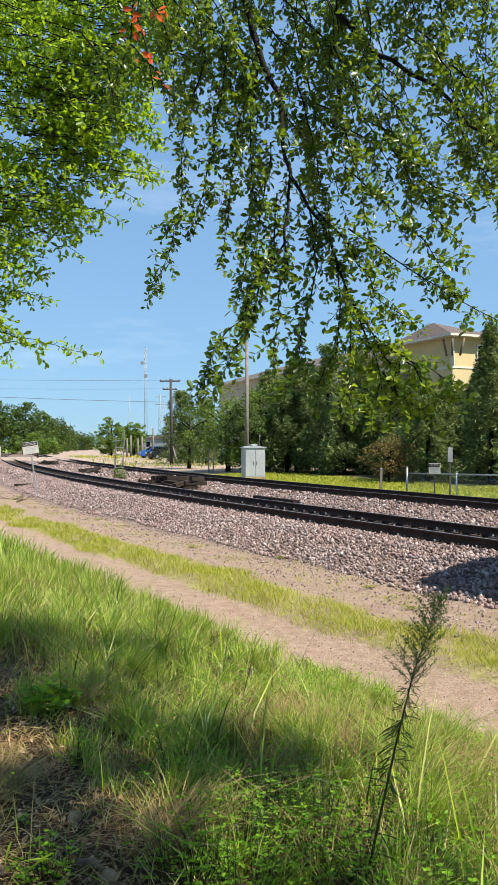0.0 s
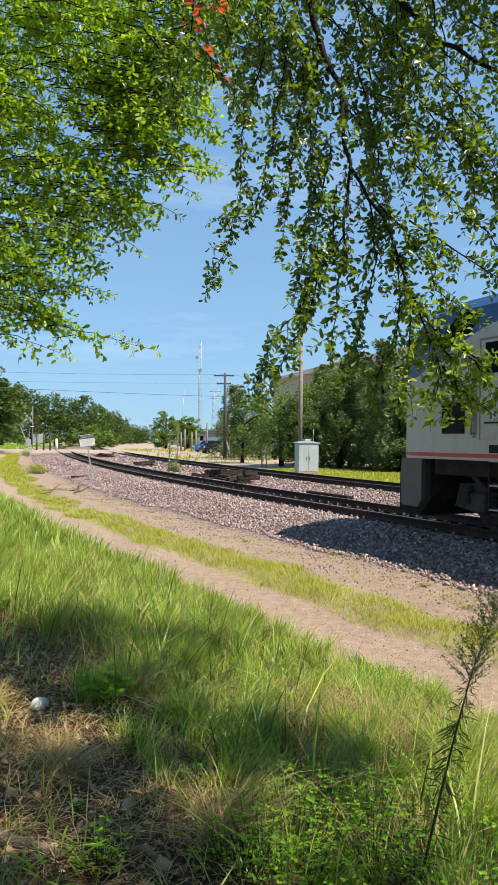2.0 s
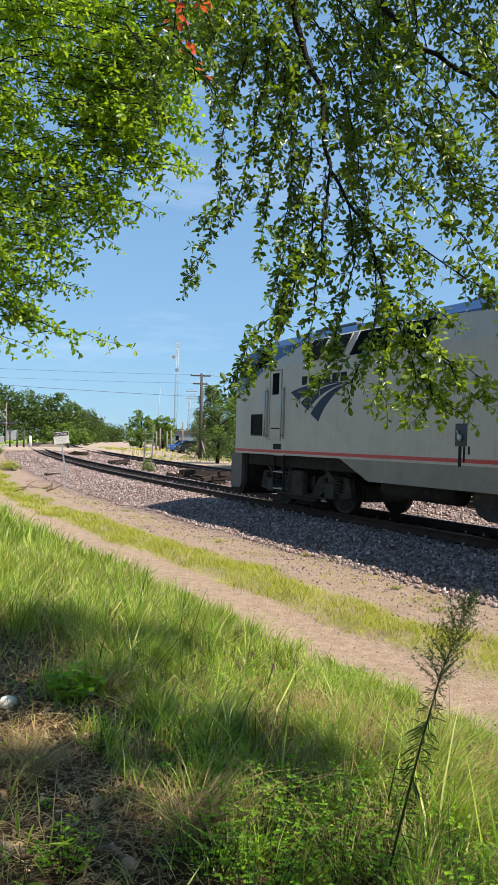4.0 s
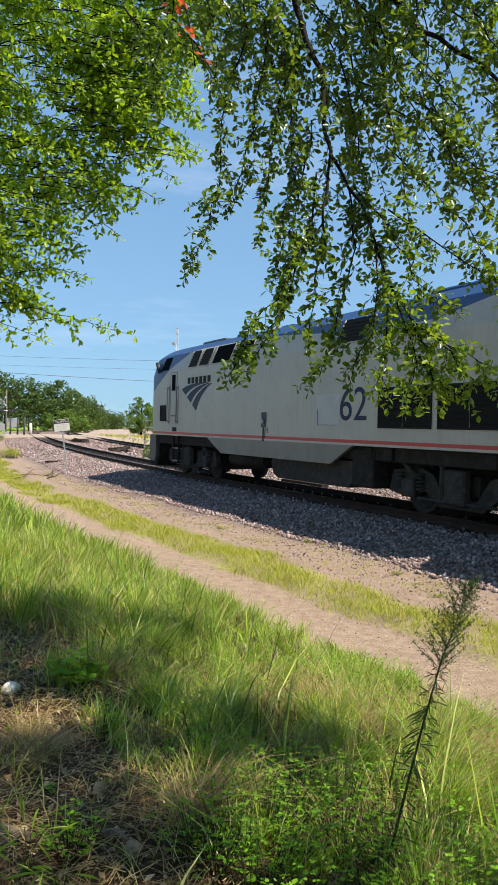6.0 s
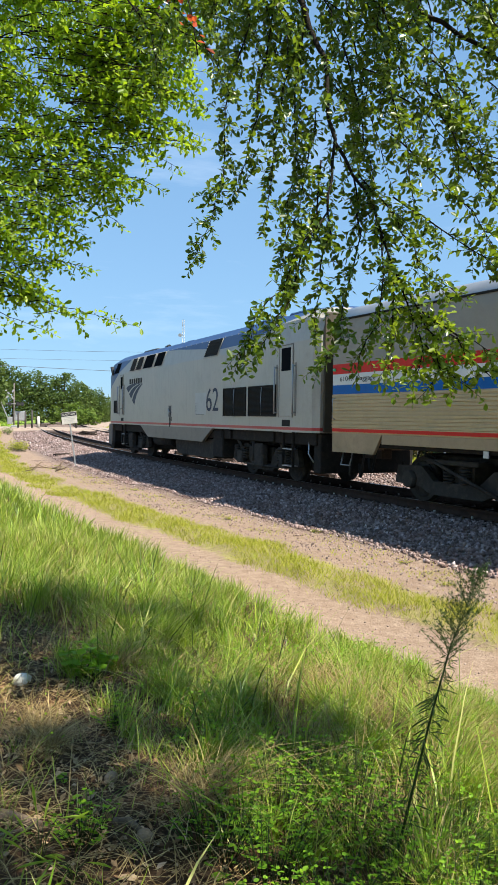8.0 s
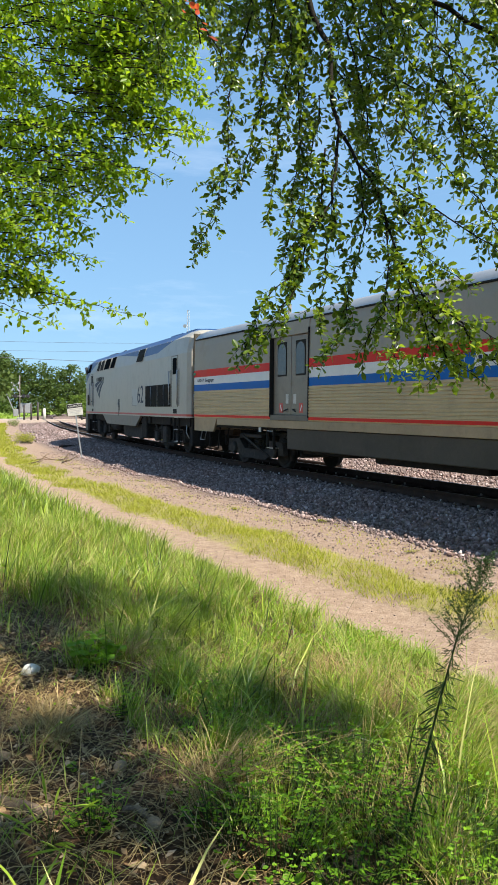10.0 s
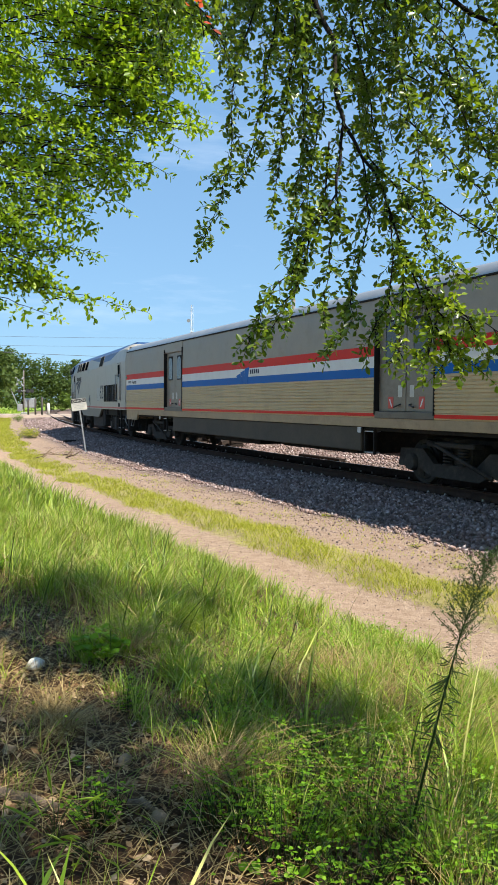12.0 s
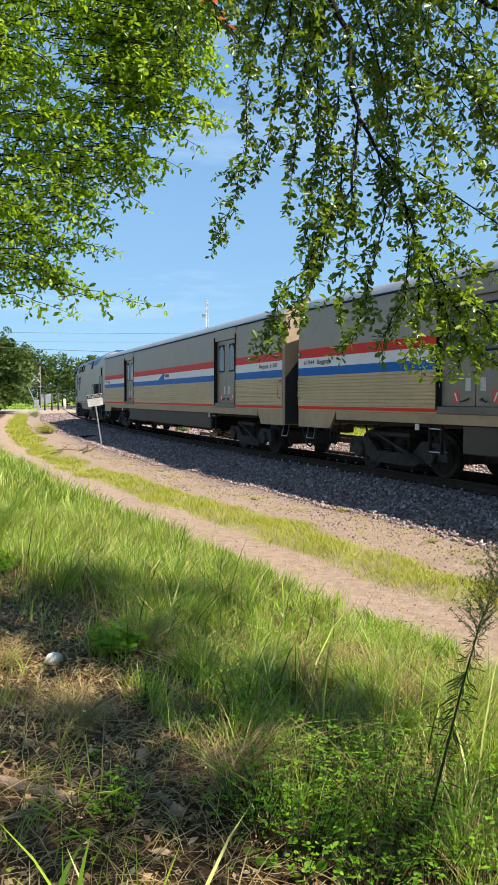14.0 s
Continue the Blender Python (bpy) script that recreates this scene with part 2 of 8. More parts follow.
M["trim"] = surface("cream_trim", (0.66, 0.60, 0.50), 0.7, 0, 0.08, 3, 40)
M["yellow"] = surface("yellow_kerb_paint", (0.65, 0.42, 0.04), 0.7, 0, 0.15, 3, 40)
M["car_blue"] = surface("blue_car_paint", (0.03, 0.13, 0.42), 0.25, 0.2, 0.05, 2, 30)
M["car_dark"] = surface("dark_car_paint", (0.015, 0.018, 0.024), 0.25, 0.2, 0.05, 2, 30)
M["log"] = surface("dead_wood", (0.22, 0.155, 0.105), 0.95, 0, 0.45, 14, 110, (0.09, 0.06, 0.042), 0.6, 0.9, 0.015)
M["pebble"] = surface("pale_stone", (0.78, 0.74, 0.66), 0.9, 0, 0.12, 14, 120, (0.5, 0.44, 0.36), 0.35, 0.5, 0.008)
M["soil_stone"] = surface("soil_stained_stone", (0.33, 0.24, 0.16), 0.95, 0, 0.35, 14, 120, (0.16, 0.10, 0.06), 0.6, 0.6, 0.008, spec=0.1)
M["red_label"] = surface("red_label_paint", (0.55, 0.07, 0.05), 0.5, 0, 0.1, 8, 60)
M["wire"] = surface("cable_sheath", (0.06, 0.06, 0.065), 0.7, 0, 0.1, 5, 40)
M["lens_green"] = surface("green_marker_lens", (0.05, 0.5, 0.25), 0.3, 0, 0.1, 9, 60)


# ---- mesh tools ----
def part(name, bm, material, parent=None, label="", smooth=False, matrix=None):
    """Links a bmesh as one mesh object, under a thing or a part if one is given."""
    me = bpy.data.meshes.new(name)
    bmesh.ops.recalc_face_normals(bm, faces=bm.faces[:])
    bm.to_mesh(me)
    bm.free()
    for mm in (material if isinstance(material, (list, tuple)) else [material]):
        me.materials.append(mm)
    if smooth:
        me.polygons.foreach_set("use_smooth", [True] * len(me.polygons))
    ob = new(name, me)
    if parent is not None:
        ob.parent = parent
    if matrix is not None:
        ob.matrix_basis = matrix
    if label:
        ob["label"] = label
    return ob


def raw(name, verts, faces, material, parent=None, label="", smooth=False):
    """A mesh from arrays that code has computed."""
    me = bpy.data.meshes.new(name)
    verts, faces = np.asarray(verts, np.float32), np.asarray(faces, np.int32)
    k = faces.shape[1]
    me.vertices.add(len(verts))
    me.vertices.foreach_set("co", verts.ravel())
    me.loops.add(faces.size)
    me.loops.foreach_set("vertex_index", faces.ravel())
    me.polygons.add(len(faces))
    me.polygons.foreach_set("loop_start", np.arange(0, faces.size, k, dtype=np.int32))
    me.polygons.foreach_set("loop_total", np.full(len(faces), k, np.int32))
    if smooth:
        me.polygons.foreach_set("use_smooth", np.ones(len(faces), bool))
    me.update(calc_edges=True)
    me.validate()
    for mm in (material if isinstance(material, (list, tuple)) else [material]):
        me.materials.append(mm)
    ob = new(name, me)
    if parent is not None:
        ob.parent = parent
    if label:
        ob["label"] = label
    return ob


def empty(name, m=None):
    ob = new(name)
    ob.empty_display_size = 0.2
    if m is not None:
        ob.matrix_basis = m
    return ob


def box(bm, x0, x1, y0, y1, z0, z1, bevel=0.0, mi=0):
    r = bmesh.ops.create_cube(bm, size=1.0)
    vs = r["verts"]
    for v in vs:
        v.co = Vector((x0 + (v.co.x + 0.5) * (x1 - x0), y0 + (v.co.y + 0.5) * (y1 - y0), z0 + (v.co.z + 0.5) * (z1 - z0)))
    fs = {f for v in vs for f in v.link_faces}
    for f in fs:
        f.material_index = mi
    if bevel:
        es = list({e for v in vs for e in v.link_edges})
        bmesh.ops.bevel(bm, geom=es, offset=bevel, segments=1, affect="EDGES")
    return bm


def rod(bm, a, b, r0, r1=None, seg=8, mi=0, caps=True):
    """A tapered rod from a to b."""
    a, b = Vector(a), Vector(b)
    r1 = r0 if r1 is None else r1
    q = (b - a).to_track_quat("Z", "Y").to_matrix()
    rings = []
    for p, r in ((a, r0), (b, r1)):
        rings.append([bm.verts.new(p + q @ Vector((r * math.cos(2 * math.pi * i / seg), r * math.sin(2 * math.pi * i / seg), 0))) for i in range(seg)])
    for i in range(seg):
        j = (i + 1) % seg
        f = bm.faces.new((rings[0][i], rings[0][j], rings[1][j], rings[1][i]))
        f.material_index = mi
        f.smooth = True
    if caps:
        for ring in rings:
            f = bm.faces.new(ring)
            f.material_index = mi
    return bm


def prism(bm, outline, y0, y1, mi=0):
    """An outline of (x, z) pairs carried from y0 to y1."""
    front = [bm.verts.new((x, y0, z)) for x, z in outline]
    rear = [bm.verts.new((x, y1, z)) for x, z in outline]
    n = len(outline)
    fs = [bm.faces.new(front), bm.faces.new(rear)]
    for i in range(n):
        j = (i + 1) % n
        fs.append(bm.faces.new((front[i], front[j], rear[j], rear[i])))
    for f in fs:
        f.material_index = mi
    return bm


def tube(bm, points, radii, seg=6):
    """A bent, tapering tube through points."""
    pts = [Vector(p) for p in points]
    rings = []
    for i, p in enumerate(pts):
        d = (pts[min(i + 1, len(pts) - 1)] - pts[max(i - 1, 0)]).normalized()
        q = d.to_track_quat("Z", "Y").to_matrix()
        r = radii[i] if isinstance(radii, (list, tuple)) else radii
        rings.append([bm.verts.new(p + q @ Vector((r * math.cos(2 * math.pi * k / seg), r * math.sin(2 * math.pi * k / seg), 0))) for k in range(seg)])
    for a, b in zip(rings, rings[1:]):
        for k in range(seg):
            f = bm.faces.new((a[k], a[(k + 1) % seg], b[(k + 1) % seg], b[k]))
            f.smooth = True
    bm.faces.new(rings[0])
    bm.faces.new(rings[-1])
    return bm


def scattered(template, faces, mats, locs):
    """Copies of a small template, one for each 3 x 3 matrix and place, as arrays."""
    template, faces = np.asarray(template, float), np.asarray(faces, int)
    v = np.einsum("nij,vj->nvi", mats, template) + locs[:, None, :]
    f = faces[None] + (np.arange(len(locs)) * len(template))[:, None, None]
    return v.reshape(-1, 3), f.reshape(-1, faces.shape[1])


def turns(rng, n, tilt=math.pi):
    """n random rotations: any heading, tilted by up to tilt."""
    a, b, c = rng.uniform(0, 2 * np.pi, n), rng.uniform(-tilt, tilt, n), rng.uniform(-tilt, tilt, n)
    ca, sa, cb, sb, cc, sc = np.cos(a), np.sin(a), np.cos(b), np.sin(b), np.cos(c), np.sin(c)
    z, o = np.zeros(n), np.ones(n)
    rz = np.stack([np.stack([ca, -sa, z], -1), np.stack([sa, ca, z], -1), np.stack([z, z, o], -1)], 1)
    rx = np.stack([np.stack([o, z, z], -1), np.stack([z, cb, -sb], -1), np.stack([z, sb, cb], -1)], 1)
    ry = np.stack([np.stack([cc, z, sc], -1), np.stack([z, o, z], -1), np.stack([-sc, z, cc], -1)], 1)
    return rz @ rx @ ry


# ---- the line of the railway ----
STEP = 0.25
LINE_S = np.arange(-60, 700.01, STEP)
head_deg = np.interp(LINE_S, [-10, 10, 25, 40, 55, 75, 110, 200], [29.93, 28.76, 24.78, 22.55, 21.09, 19.5, 19.0, 11.0])
head = np.radians(np.convolve(np.pad(head_deg, 40, mode="edge"), np.ones(81) / 81, "valid"))
LINE_X, LINE_Y = np.cumsum(-np.sin(head) * STEP), np.cumsum(np.cos(head) * STEP)
zero = int(np.searchsorted(LINE_S, 0))
LINE_X, LINE_Y = LINE_X - LINE_X[zero] + 6.202, LINE_Y - LINE_Y[zero] + 11.530


def on_line(s, n=0.0):
    """The place s metres along the near track and n metres to its left (towards the viewer)."""
    s, n = np.asarray(s, float), np.asarray(n, float)
    x, y, h = np.interp(s, LINE_S, LINE_X), np.interp(s, LINE_S, LINE_Y), np.interp(s, LINE_S, head)
    m = np.clip(n, -60, 60)
    h0 = math.radians(24)
    return np.stack([x - np.cos(h) * m - math.cos(h0) * (n - m), y - np.sin(h) * m - math.sin(h0) * (n - m)], -1)


def to_line(x, y):
    """The along and across coordinates of places near the camera."""
    x, y = np.atleast_1d(np.asarray(x, float)), np.atleast_1d(np.asarray(y, float))
    idx = np.arange(0, len(LINE_S), 2)
    out_s, out_n = np.empty(len(x)), np.empty(len(x))
    for i0 in range(0, len(x), 4000):
        xs, ys = x[i0:i0 + 4000, None], y[i0:i0 + 4000, None]
        k = idx[np.argmin((LINE_X[idx][None] - xs) ** 2 + (LINE_Y[idx][None] - ys) ** 2, 1)]
        dx, dy, h = xs[:, 0] - LINE_X[k], ys[:, 0] - LINE_Y[k], head[k]
        out_s[i0:i0 + 4000] = LINE_S[k] - dx * np.sin(h) + dy * np.cos(h)
        out_n[i0:i0 + 4000] = -dx * np.cos(h) - dy * np.sin(h)
    return out_s, out_n


PROFILE_N = [-400, -60, -25, -15, -9.6, -8.6, -8.2, -4.9, -4.4, -2.5, -1.75, 1.75, 3.3, 3.9, 4.7, 5.6, 5.85, 6.3, 6.8, 7.2, 8.6, 9.8, 12, 60, 400]
PROFILE_Z = [0.4, 0.2, -0.2, -0.35, -0.42, -0.36, -0.21, -0.21, -0.3, -0.36, -0.21, -0.21, -0.47, -0.5, -0.48, -0.46, -0.53, -0.54, -0.52, -0.44, -0.22, -0.05, 0.0, 0.0, 0.0]


def ground_z(s, n):
    s, n = np.asarray(s, float), np.asarray(n, float)
    z = np.interp(n, PROFILE_N, PROFILE_Z)
    wob = 0.02 * np.sin(s * 1.3 + n * 0.7) + 0.015 * np.sin(s * 2.9 - n * 1.9)
    soft = np.clip((np.abs(n + 3.2) - 5.2) / 1.5, 0, 1)
    far = np.clip((s - 80) / 14, 0, 1)
    z = z + wob * soft * (1 - far)
    level = np.where(np.abs(n) < 60, np.clip((s - 80) / 14, 0, 1), 0)
    return z * (1 - level) + level * (-0.03 - 0.17 * np.clip((s - 112) / 10, 0, 1))


# ---- ground ----
def ground_material():
    m = bpy.data.materials.new("ground_cover")
    nt, p = nodes_of(m)
    a = nt.nodes.new("ShaderNodeAttribute")
    a.attribute_name = "lat"
    b = nt.nodes.new("ShaderNodeAttribute")
    b.attribute_name = "along"
    lat, along = a.outputs["Fac"], b.outputs["Fac"]
    wob = maths(nt, "MULTIPLY", maths(nt, "SUBTRACT", noise_tex(nt, 0.9, 6, 0.65), 0.5), 0.7)
    wob2 = maths(nt, "MULTIPLY", maths(nt, "SUBTRACT", noise_tex(nt, 6, 5, 0.7), 0.5), 0.4)
    drift = maths(nt, "MULTIPLY", maths(nt, "MINIMUM", maths(nt, "MAXIMUM", along, 0.0), 20.0), -0.04)
    n = maths(nt, "ADD", maths(nt, "ADD", lat, drift), maths(nt, "ADD", wob, wob2))
    fine, mid, broad = noise_tex(nt, 45, 5, 0.7), noise_tex(nt, 7, 5, 0.6), noise_tex(nt, 0.5, 4)
    vor = nt.nodes.new("ShaderNodeTexVoronoi")
    vor.inputs["Scale"].default_value = 22
    tc = nt.nodes.new("ShaderNodeTexCoord")
    nt.links.new(tc.outputs["Object"], vor.inputs["Vector"])
    # gravel base, darkened to paint shade into gaps between loose stones
    gravel = ramp(nt, vor.outputs["Color"], [(0.2, (0.04, 0.028, 0.023)), (0.5, (0.13, 0.092, 0.076)), (0.8, (0.27, 0.21, 0.18))])
    gravel = mix(nt, 0.4, gravel, ramp(nt, mid, [(0.35, (0.24, 0.145, 0.105)), (0.65, (0.25, 0.21, 0.19))]))
    dirt = ramp(nt, mid, [(0.3, (0.27, 0.185, 0.13)), (0.7, (0.40, 0.295, 0.215))])
    dirt = mix(nt, 0.5, dirt, ramp(nt, fine, [(0.35, (0.5, 0.5, 0.5)), (0.6, (1.0, 1.0, 1.0))]), "MULTIPLY")
    # bare soil, darkened in colour so gaps between blades look shaded
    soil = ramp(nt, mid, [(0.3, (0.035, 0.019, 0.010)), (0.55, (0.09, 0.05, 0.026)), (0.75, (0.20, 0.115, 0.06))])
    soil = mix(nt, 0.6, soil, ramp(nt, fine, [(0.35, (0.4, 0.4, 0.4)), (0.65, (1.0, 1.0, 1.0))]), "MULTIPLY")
    turf = ramp(nt, mid, [(0.3, (0.22, 0.19, 0.07)), (0.7, (0.34, 0.29, 0.12))])
    # soil under the cedars, with the trees' shade put into its colour
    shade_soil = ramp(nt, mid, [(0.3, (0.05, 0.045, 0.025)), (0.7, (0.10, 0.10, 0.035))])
    far_dirt = ramp(nt, broad, [(0.35, (0.29, 0.215, 0.165)), (0.65, (0.39, 0.31, 0.25))])

    def above(v, edge, width):
        r = nt.nodes.new("ShaderNodeMapRange")
        r.interpolation_type = "SMOOTHSTEP"
        r.inputs["From Min"].default_value, r.inputs["From Max"].default_value = edge - width, edge + width
        nt.links.new(v, r.inputs["Value"])
        return r.outputs["Result"]

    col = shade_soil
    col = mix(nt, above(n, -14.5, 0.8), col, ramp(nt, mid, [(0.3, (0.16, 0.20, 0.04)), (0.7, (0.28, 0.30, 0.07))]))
    open_dirt = maths(nt, "MULTIPLY", above(along, 44, 3), above(n, -30, 3))
    col = mix(nt, open_dirt, col, far_dirt)
    col = mix(nt, above(n, -8.9, 0.5), col, gravel)
    for axis in (0.0, -6.5):
        off = maths(nt, "ABSOLUTE", maths(nt, "SUBTRACT", maths(nt, "ADD", lat, maths(nt, "MULTIPLY", wob2, 0.4)), axis))
        bed = maths(nt, "SUBTRACT", 1.0, above(off, 0.95, 0.2))
        col = mix(nt, maths(nt, "MULTIPLY", bed, 0.85), col, (0.045, 0.031, 0.026))
    col = mix(nt, above(n, 3.25, 0.35), col, mix(nt, above(fine, 0.57, 0.06), dirt, gravel))
    patch = maths(nt, "MULTIPLY", above(n, 4.85, 0.15), above(noise_tex(nt, 2.6, 5, 0.7), 0.46, 0.08))
    col = mix(nt, patch, col, turf)
    col = mix(nt, above(n, 5.78, 0.08), col, dirt)
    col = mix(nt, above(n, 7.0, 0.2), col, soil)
    col = mix(nt, above(n, 30, 6), col, turf)
    paved = maths(nt, "MULTIPLY", above(maths(nt, "ADD", along, wob2), 88, 1.0), maths(nt, "SUBTRACT", 1.0, above(along, 118, 2.5)))
    col = mix(nt, paved, col, far_dirt)
    strip = maths(nt, "MULTIPLY", above(along, 118, 2.5), maths(nt, "MULTIPLY", above(lat, 4, 1), maths(nt, "SUBTRACT", 1.0, above(lat, 60, 5))))
    col = mix(nt, strip, col, ramp(nt, mid, [(0.3, (0.14, 0.24, 0.03)), (0.7, (0.24, 0.32, 0.05))]))
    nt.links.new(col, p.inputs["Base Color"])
    p.inputs["Roughness"].default_value = 0.95
    p.inputs["Specular IOR Level"].default_value = 0.2
    bump(nt, p, maths(nt, "ADD", maths(nt, "MULTIPLY", vor.outputs["Distance"], 0.6), fine), 0.7, 0.03)
    return m


def spaced(*spans):
    out = []
    for a, b, d in spans:
        out += list(np.arange(a, b - 1e-6, d))
    return np.array(out + [spans[-1][1]])


def build_ground():
    s = spaced((-400, -60, 40), (-60, -14, 2), (-14, 26, 0.25), (26, 60, 0.6), (60, 140, 2), (140, 300, 10), (300, 2500, 100))
    n = spaced((-1500, -60, 90), (-60, -16, 2), (-16, -2, 0.4), (-2, 14, 0.16), (14, 30, 1), (30, 60, 5), (60, 1500, 90))
    gs, gn = np.meshgrid(s, n, indexing="ij")
    sc = np.clip(gs, -60, 700)
    xy = on_line(sc.ravel(), gn.ravel()).reshape(*gs.shape, 2)
    over = gs - sc
    hd = np.where(over > 0, head[-1], head[0])
    xy[..., 0] += -np.sin(hd) * over
    xy[..., 1] += np.cos(hd) * over
    z = ground_z(gs, gn)
    v = np.concatenate([xy, z[..., None]], -1).reshape(-1, 3)
    a, b = gs.shape
    i = np.arange(a * b).reshape(a, b)
    f = np.stack([i[:-1, :-1], i[1:, :-1], i[1:, 1:], i[:-1, 1:]], -1).reshape(-1, 4)
    ob = raw("ground", v, f[:, ::-1], ground_material(), None, "", True)
    for name, val in (("lat", gn), ("along", gs)):
        at = ob.data.attributes.new(name, "FLOAT", "POINT")
        at.data.foreach_set("value", val.astype(np.float32).ravel())
    tagged(ob, "dry railway land of pinkish ballast, dirt track, turf and bare soil", "ground", "", "structure")
    return ob


build_ground()

# ---- railway tracks ----
RAIL_OUTLINE = [(-0.07, -0.176), (0.07, -0.176), (0.07, -0.163), (0.012, -0.145), (0.012, -0.05), (0.036, -0.038),
                (0.037, -0.006), (0.028, 0.0), (-0.028, 0.0), (-0.037, -0.006), (-0.036, -0.038), (-0.012, -0.05), (-0.012, -0.145), (-0.07, -0.163)]


def rail(offset, s0, s1, parent, step=1.0):
    s = np.arange(s0, s1 + 0.01, step)
    c = on_line(s, offset)
    h = np.interp(s, LINE_S, head)
    k = len(RAIL_OUTLINE)
    v = np.empty((len(s), k, 3))
    for j, (a, z) in enumerate(RAIL_OUTLINE):
        v[:, j, 0], v[:, j, 1], v[:, j, 2] = c[:, 0] - np.cos(h) * a, c[:, 1] - np.sin(h) * a, z
    i = np.arange(len(s) * k).reshape(len(s), k)
    f = np.stack([i[:-1], i[1:], np.roll(i[1:], -1, 1), np.roll(i[:-1], -1, 1)], -1).reshape(-1, 4)
    ob = raw("rail", v.reshape(-1, 3), f, [M["rail"], M["rail_head"]], parent)
    idx = np.zeros((len(s) - 1, k), np.int32)
    idx[:, 7] = 1
    ob.data.polygons.foreach_set("material_index", idx.ravel())
    return ob


def tie_mesh(name, seed):
    bm = box(bmesh.new(), -1.3, 1.3, -0.115, 0.115, -0.18, 0.0, 0.012)
    rng = random.Random(seed)
    for v in bm.verts:
        v.co += Vector((rng.uniform(-0.03, 0.03), rng.uniform(-0.008, 0.008), rng.uniform(-0.006, 0.006)))
    me = bpy.data.meshes.new(name)
    bm.to_mesh(me)
    bm.free()
    me.materials.append(M["tie"])
    return me


def plate_mesh():
    bm = box(bmesh.new(), -0.18, 0.18, -0.095, 0.095, -0.016, 0.0, 0.004)
    for x in (-0.1, 0.1):
        for y in (-0.055, 0.055):
            box(bm, x - 0.014, x + 0.014, y - 0.012, y + 0.012, 0.0, 0.035, 0.003)
    me = bpy.data.meshes.new("tie_plate")
    bm.to_mesh(me)
    bm.free()
    me.materials.append(M["iron"])
    return me


def anchor_mesh():
    bm = box(bmesh.new(), -0.07, 0.07, -0.014, 0.014, -0.012, 0.012, 0.003)
    box(bm, 0.05, 0.085, -0.014, 0.014, -0.012, 0.035, 0.003)
    me = bpy.data.meshes.new("rail_anchor")
    bm.to_mesh(me)
    bm.free()
    # the pale colour paints the glints seen along the rail
    me.materials.append(M["white_mark"])
    return me


TIES = [tie_mesh("tie", k) for k in range(4)]
PLATE, ANCHOR = plate_mesh(), anchor_mesh()


def track(offset, s0, s1, label, plates_to):
    ob = empty("railway_track")
    tagged(ob, label, "railway track", "railway tracks")
    for side in (-0.755, 0.755):
        rail(offset + side, s0, s1, ob)
    rng = random.Random(int(abs(offset) * 10) + 5)
    s = s0
    while s < min(s1, 95):
        h = float(np.interp(s, LINE_S, head))
        x, y = on_line(s, offset)
        t = new("tie", rng.choice(TIES))
        t.parent = ob
        t.matrix_basis = pose(x, y, -0.192 + rng.uniform(-0.006, 0.004), 0, 0, math.degrees(h) + rng.uniform(-0.8, 0.8)) @ pose(rng.uniform(-0.05, 0.05), 0, 0)
        if s < plates_to:
            for side in (-0.755, 0.755):
                px, py = on_line(s, offset + side)
                q = new("tie_plate", PLATE)
                q.parent = ob
                q.matrix_basis = pose(px, py, -0.176, 0, 0, math.degrees(h))
            if rng.random() < 0.6:
                for side in (-0.755, 0.755):
                    px, py = on_line(s + 0.15, offset + side + 0.02)
                    q = new("rail_anchor", ANCHOR)
                    q.parent = ob
                    q.matrix_basis = pose(px, py, -0.168, 0, 0, math.degrees(h) + 180)
        s += 0.53
    return ob


track(0.0, -30, 160, "rusty steel rails spiked on dark creosoted ties in ballast", 45)
track(-6.5, -30, 160, "second line of rusty rails on dark ties beyond the ballast", 8)


# ---- the train: x forward, y to the viewer's side, z up from the rail ----
def lettering(name, body, size, m, material, parent, width=None, label=""):
    """Raised letters in the built-in font, as a mesh."""
    cu = bpy.data.curves.new(name, "FONT")
    cu.body, cu.size, cu.extrude = body, size, 0.002
    tmp = bpy.data.objects.new(name, cu)
    scene.collection.objects.link(tmp)
    me = bpy.data.meshes.new_from_object(tmp.evaluated_get(bpy.context.evaluated_depsgraph_get()))
    bpy.data.objects.remove(tmp)
    xs = [v.co.x for v in me.vertices]
    k = 1.0 if width is None else width / (max(xs) - min(xs))
    for v in me.vertices:
        v.co.x = (v.co.x - min(xs)) * k
    me.materials.append(material)
    ob = new(name, me)
    ob.parent = parent
    ob.matrix_basis = m
    if label:
        ob["label"] = label
    return ob


def on_side(x, y, z):
    """Letters that stand upright on the left side of a vehicle, read from outside."""
    return Matrix.Translation((x, y, z)) @ pose(0, 0, 0, 90, 0, 180)


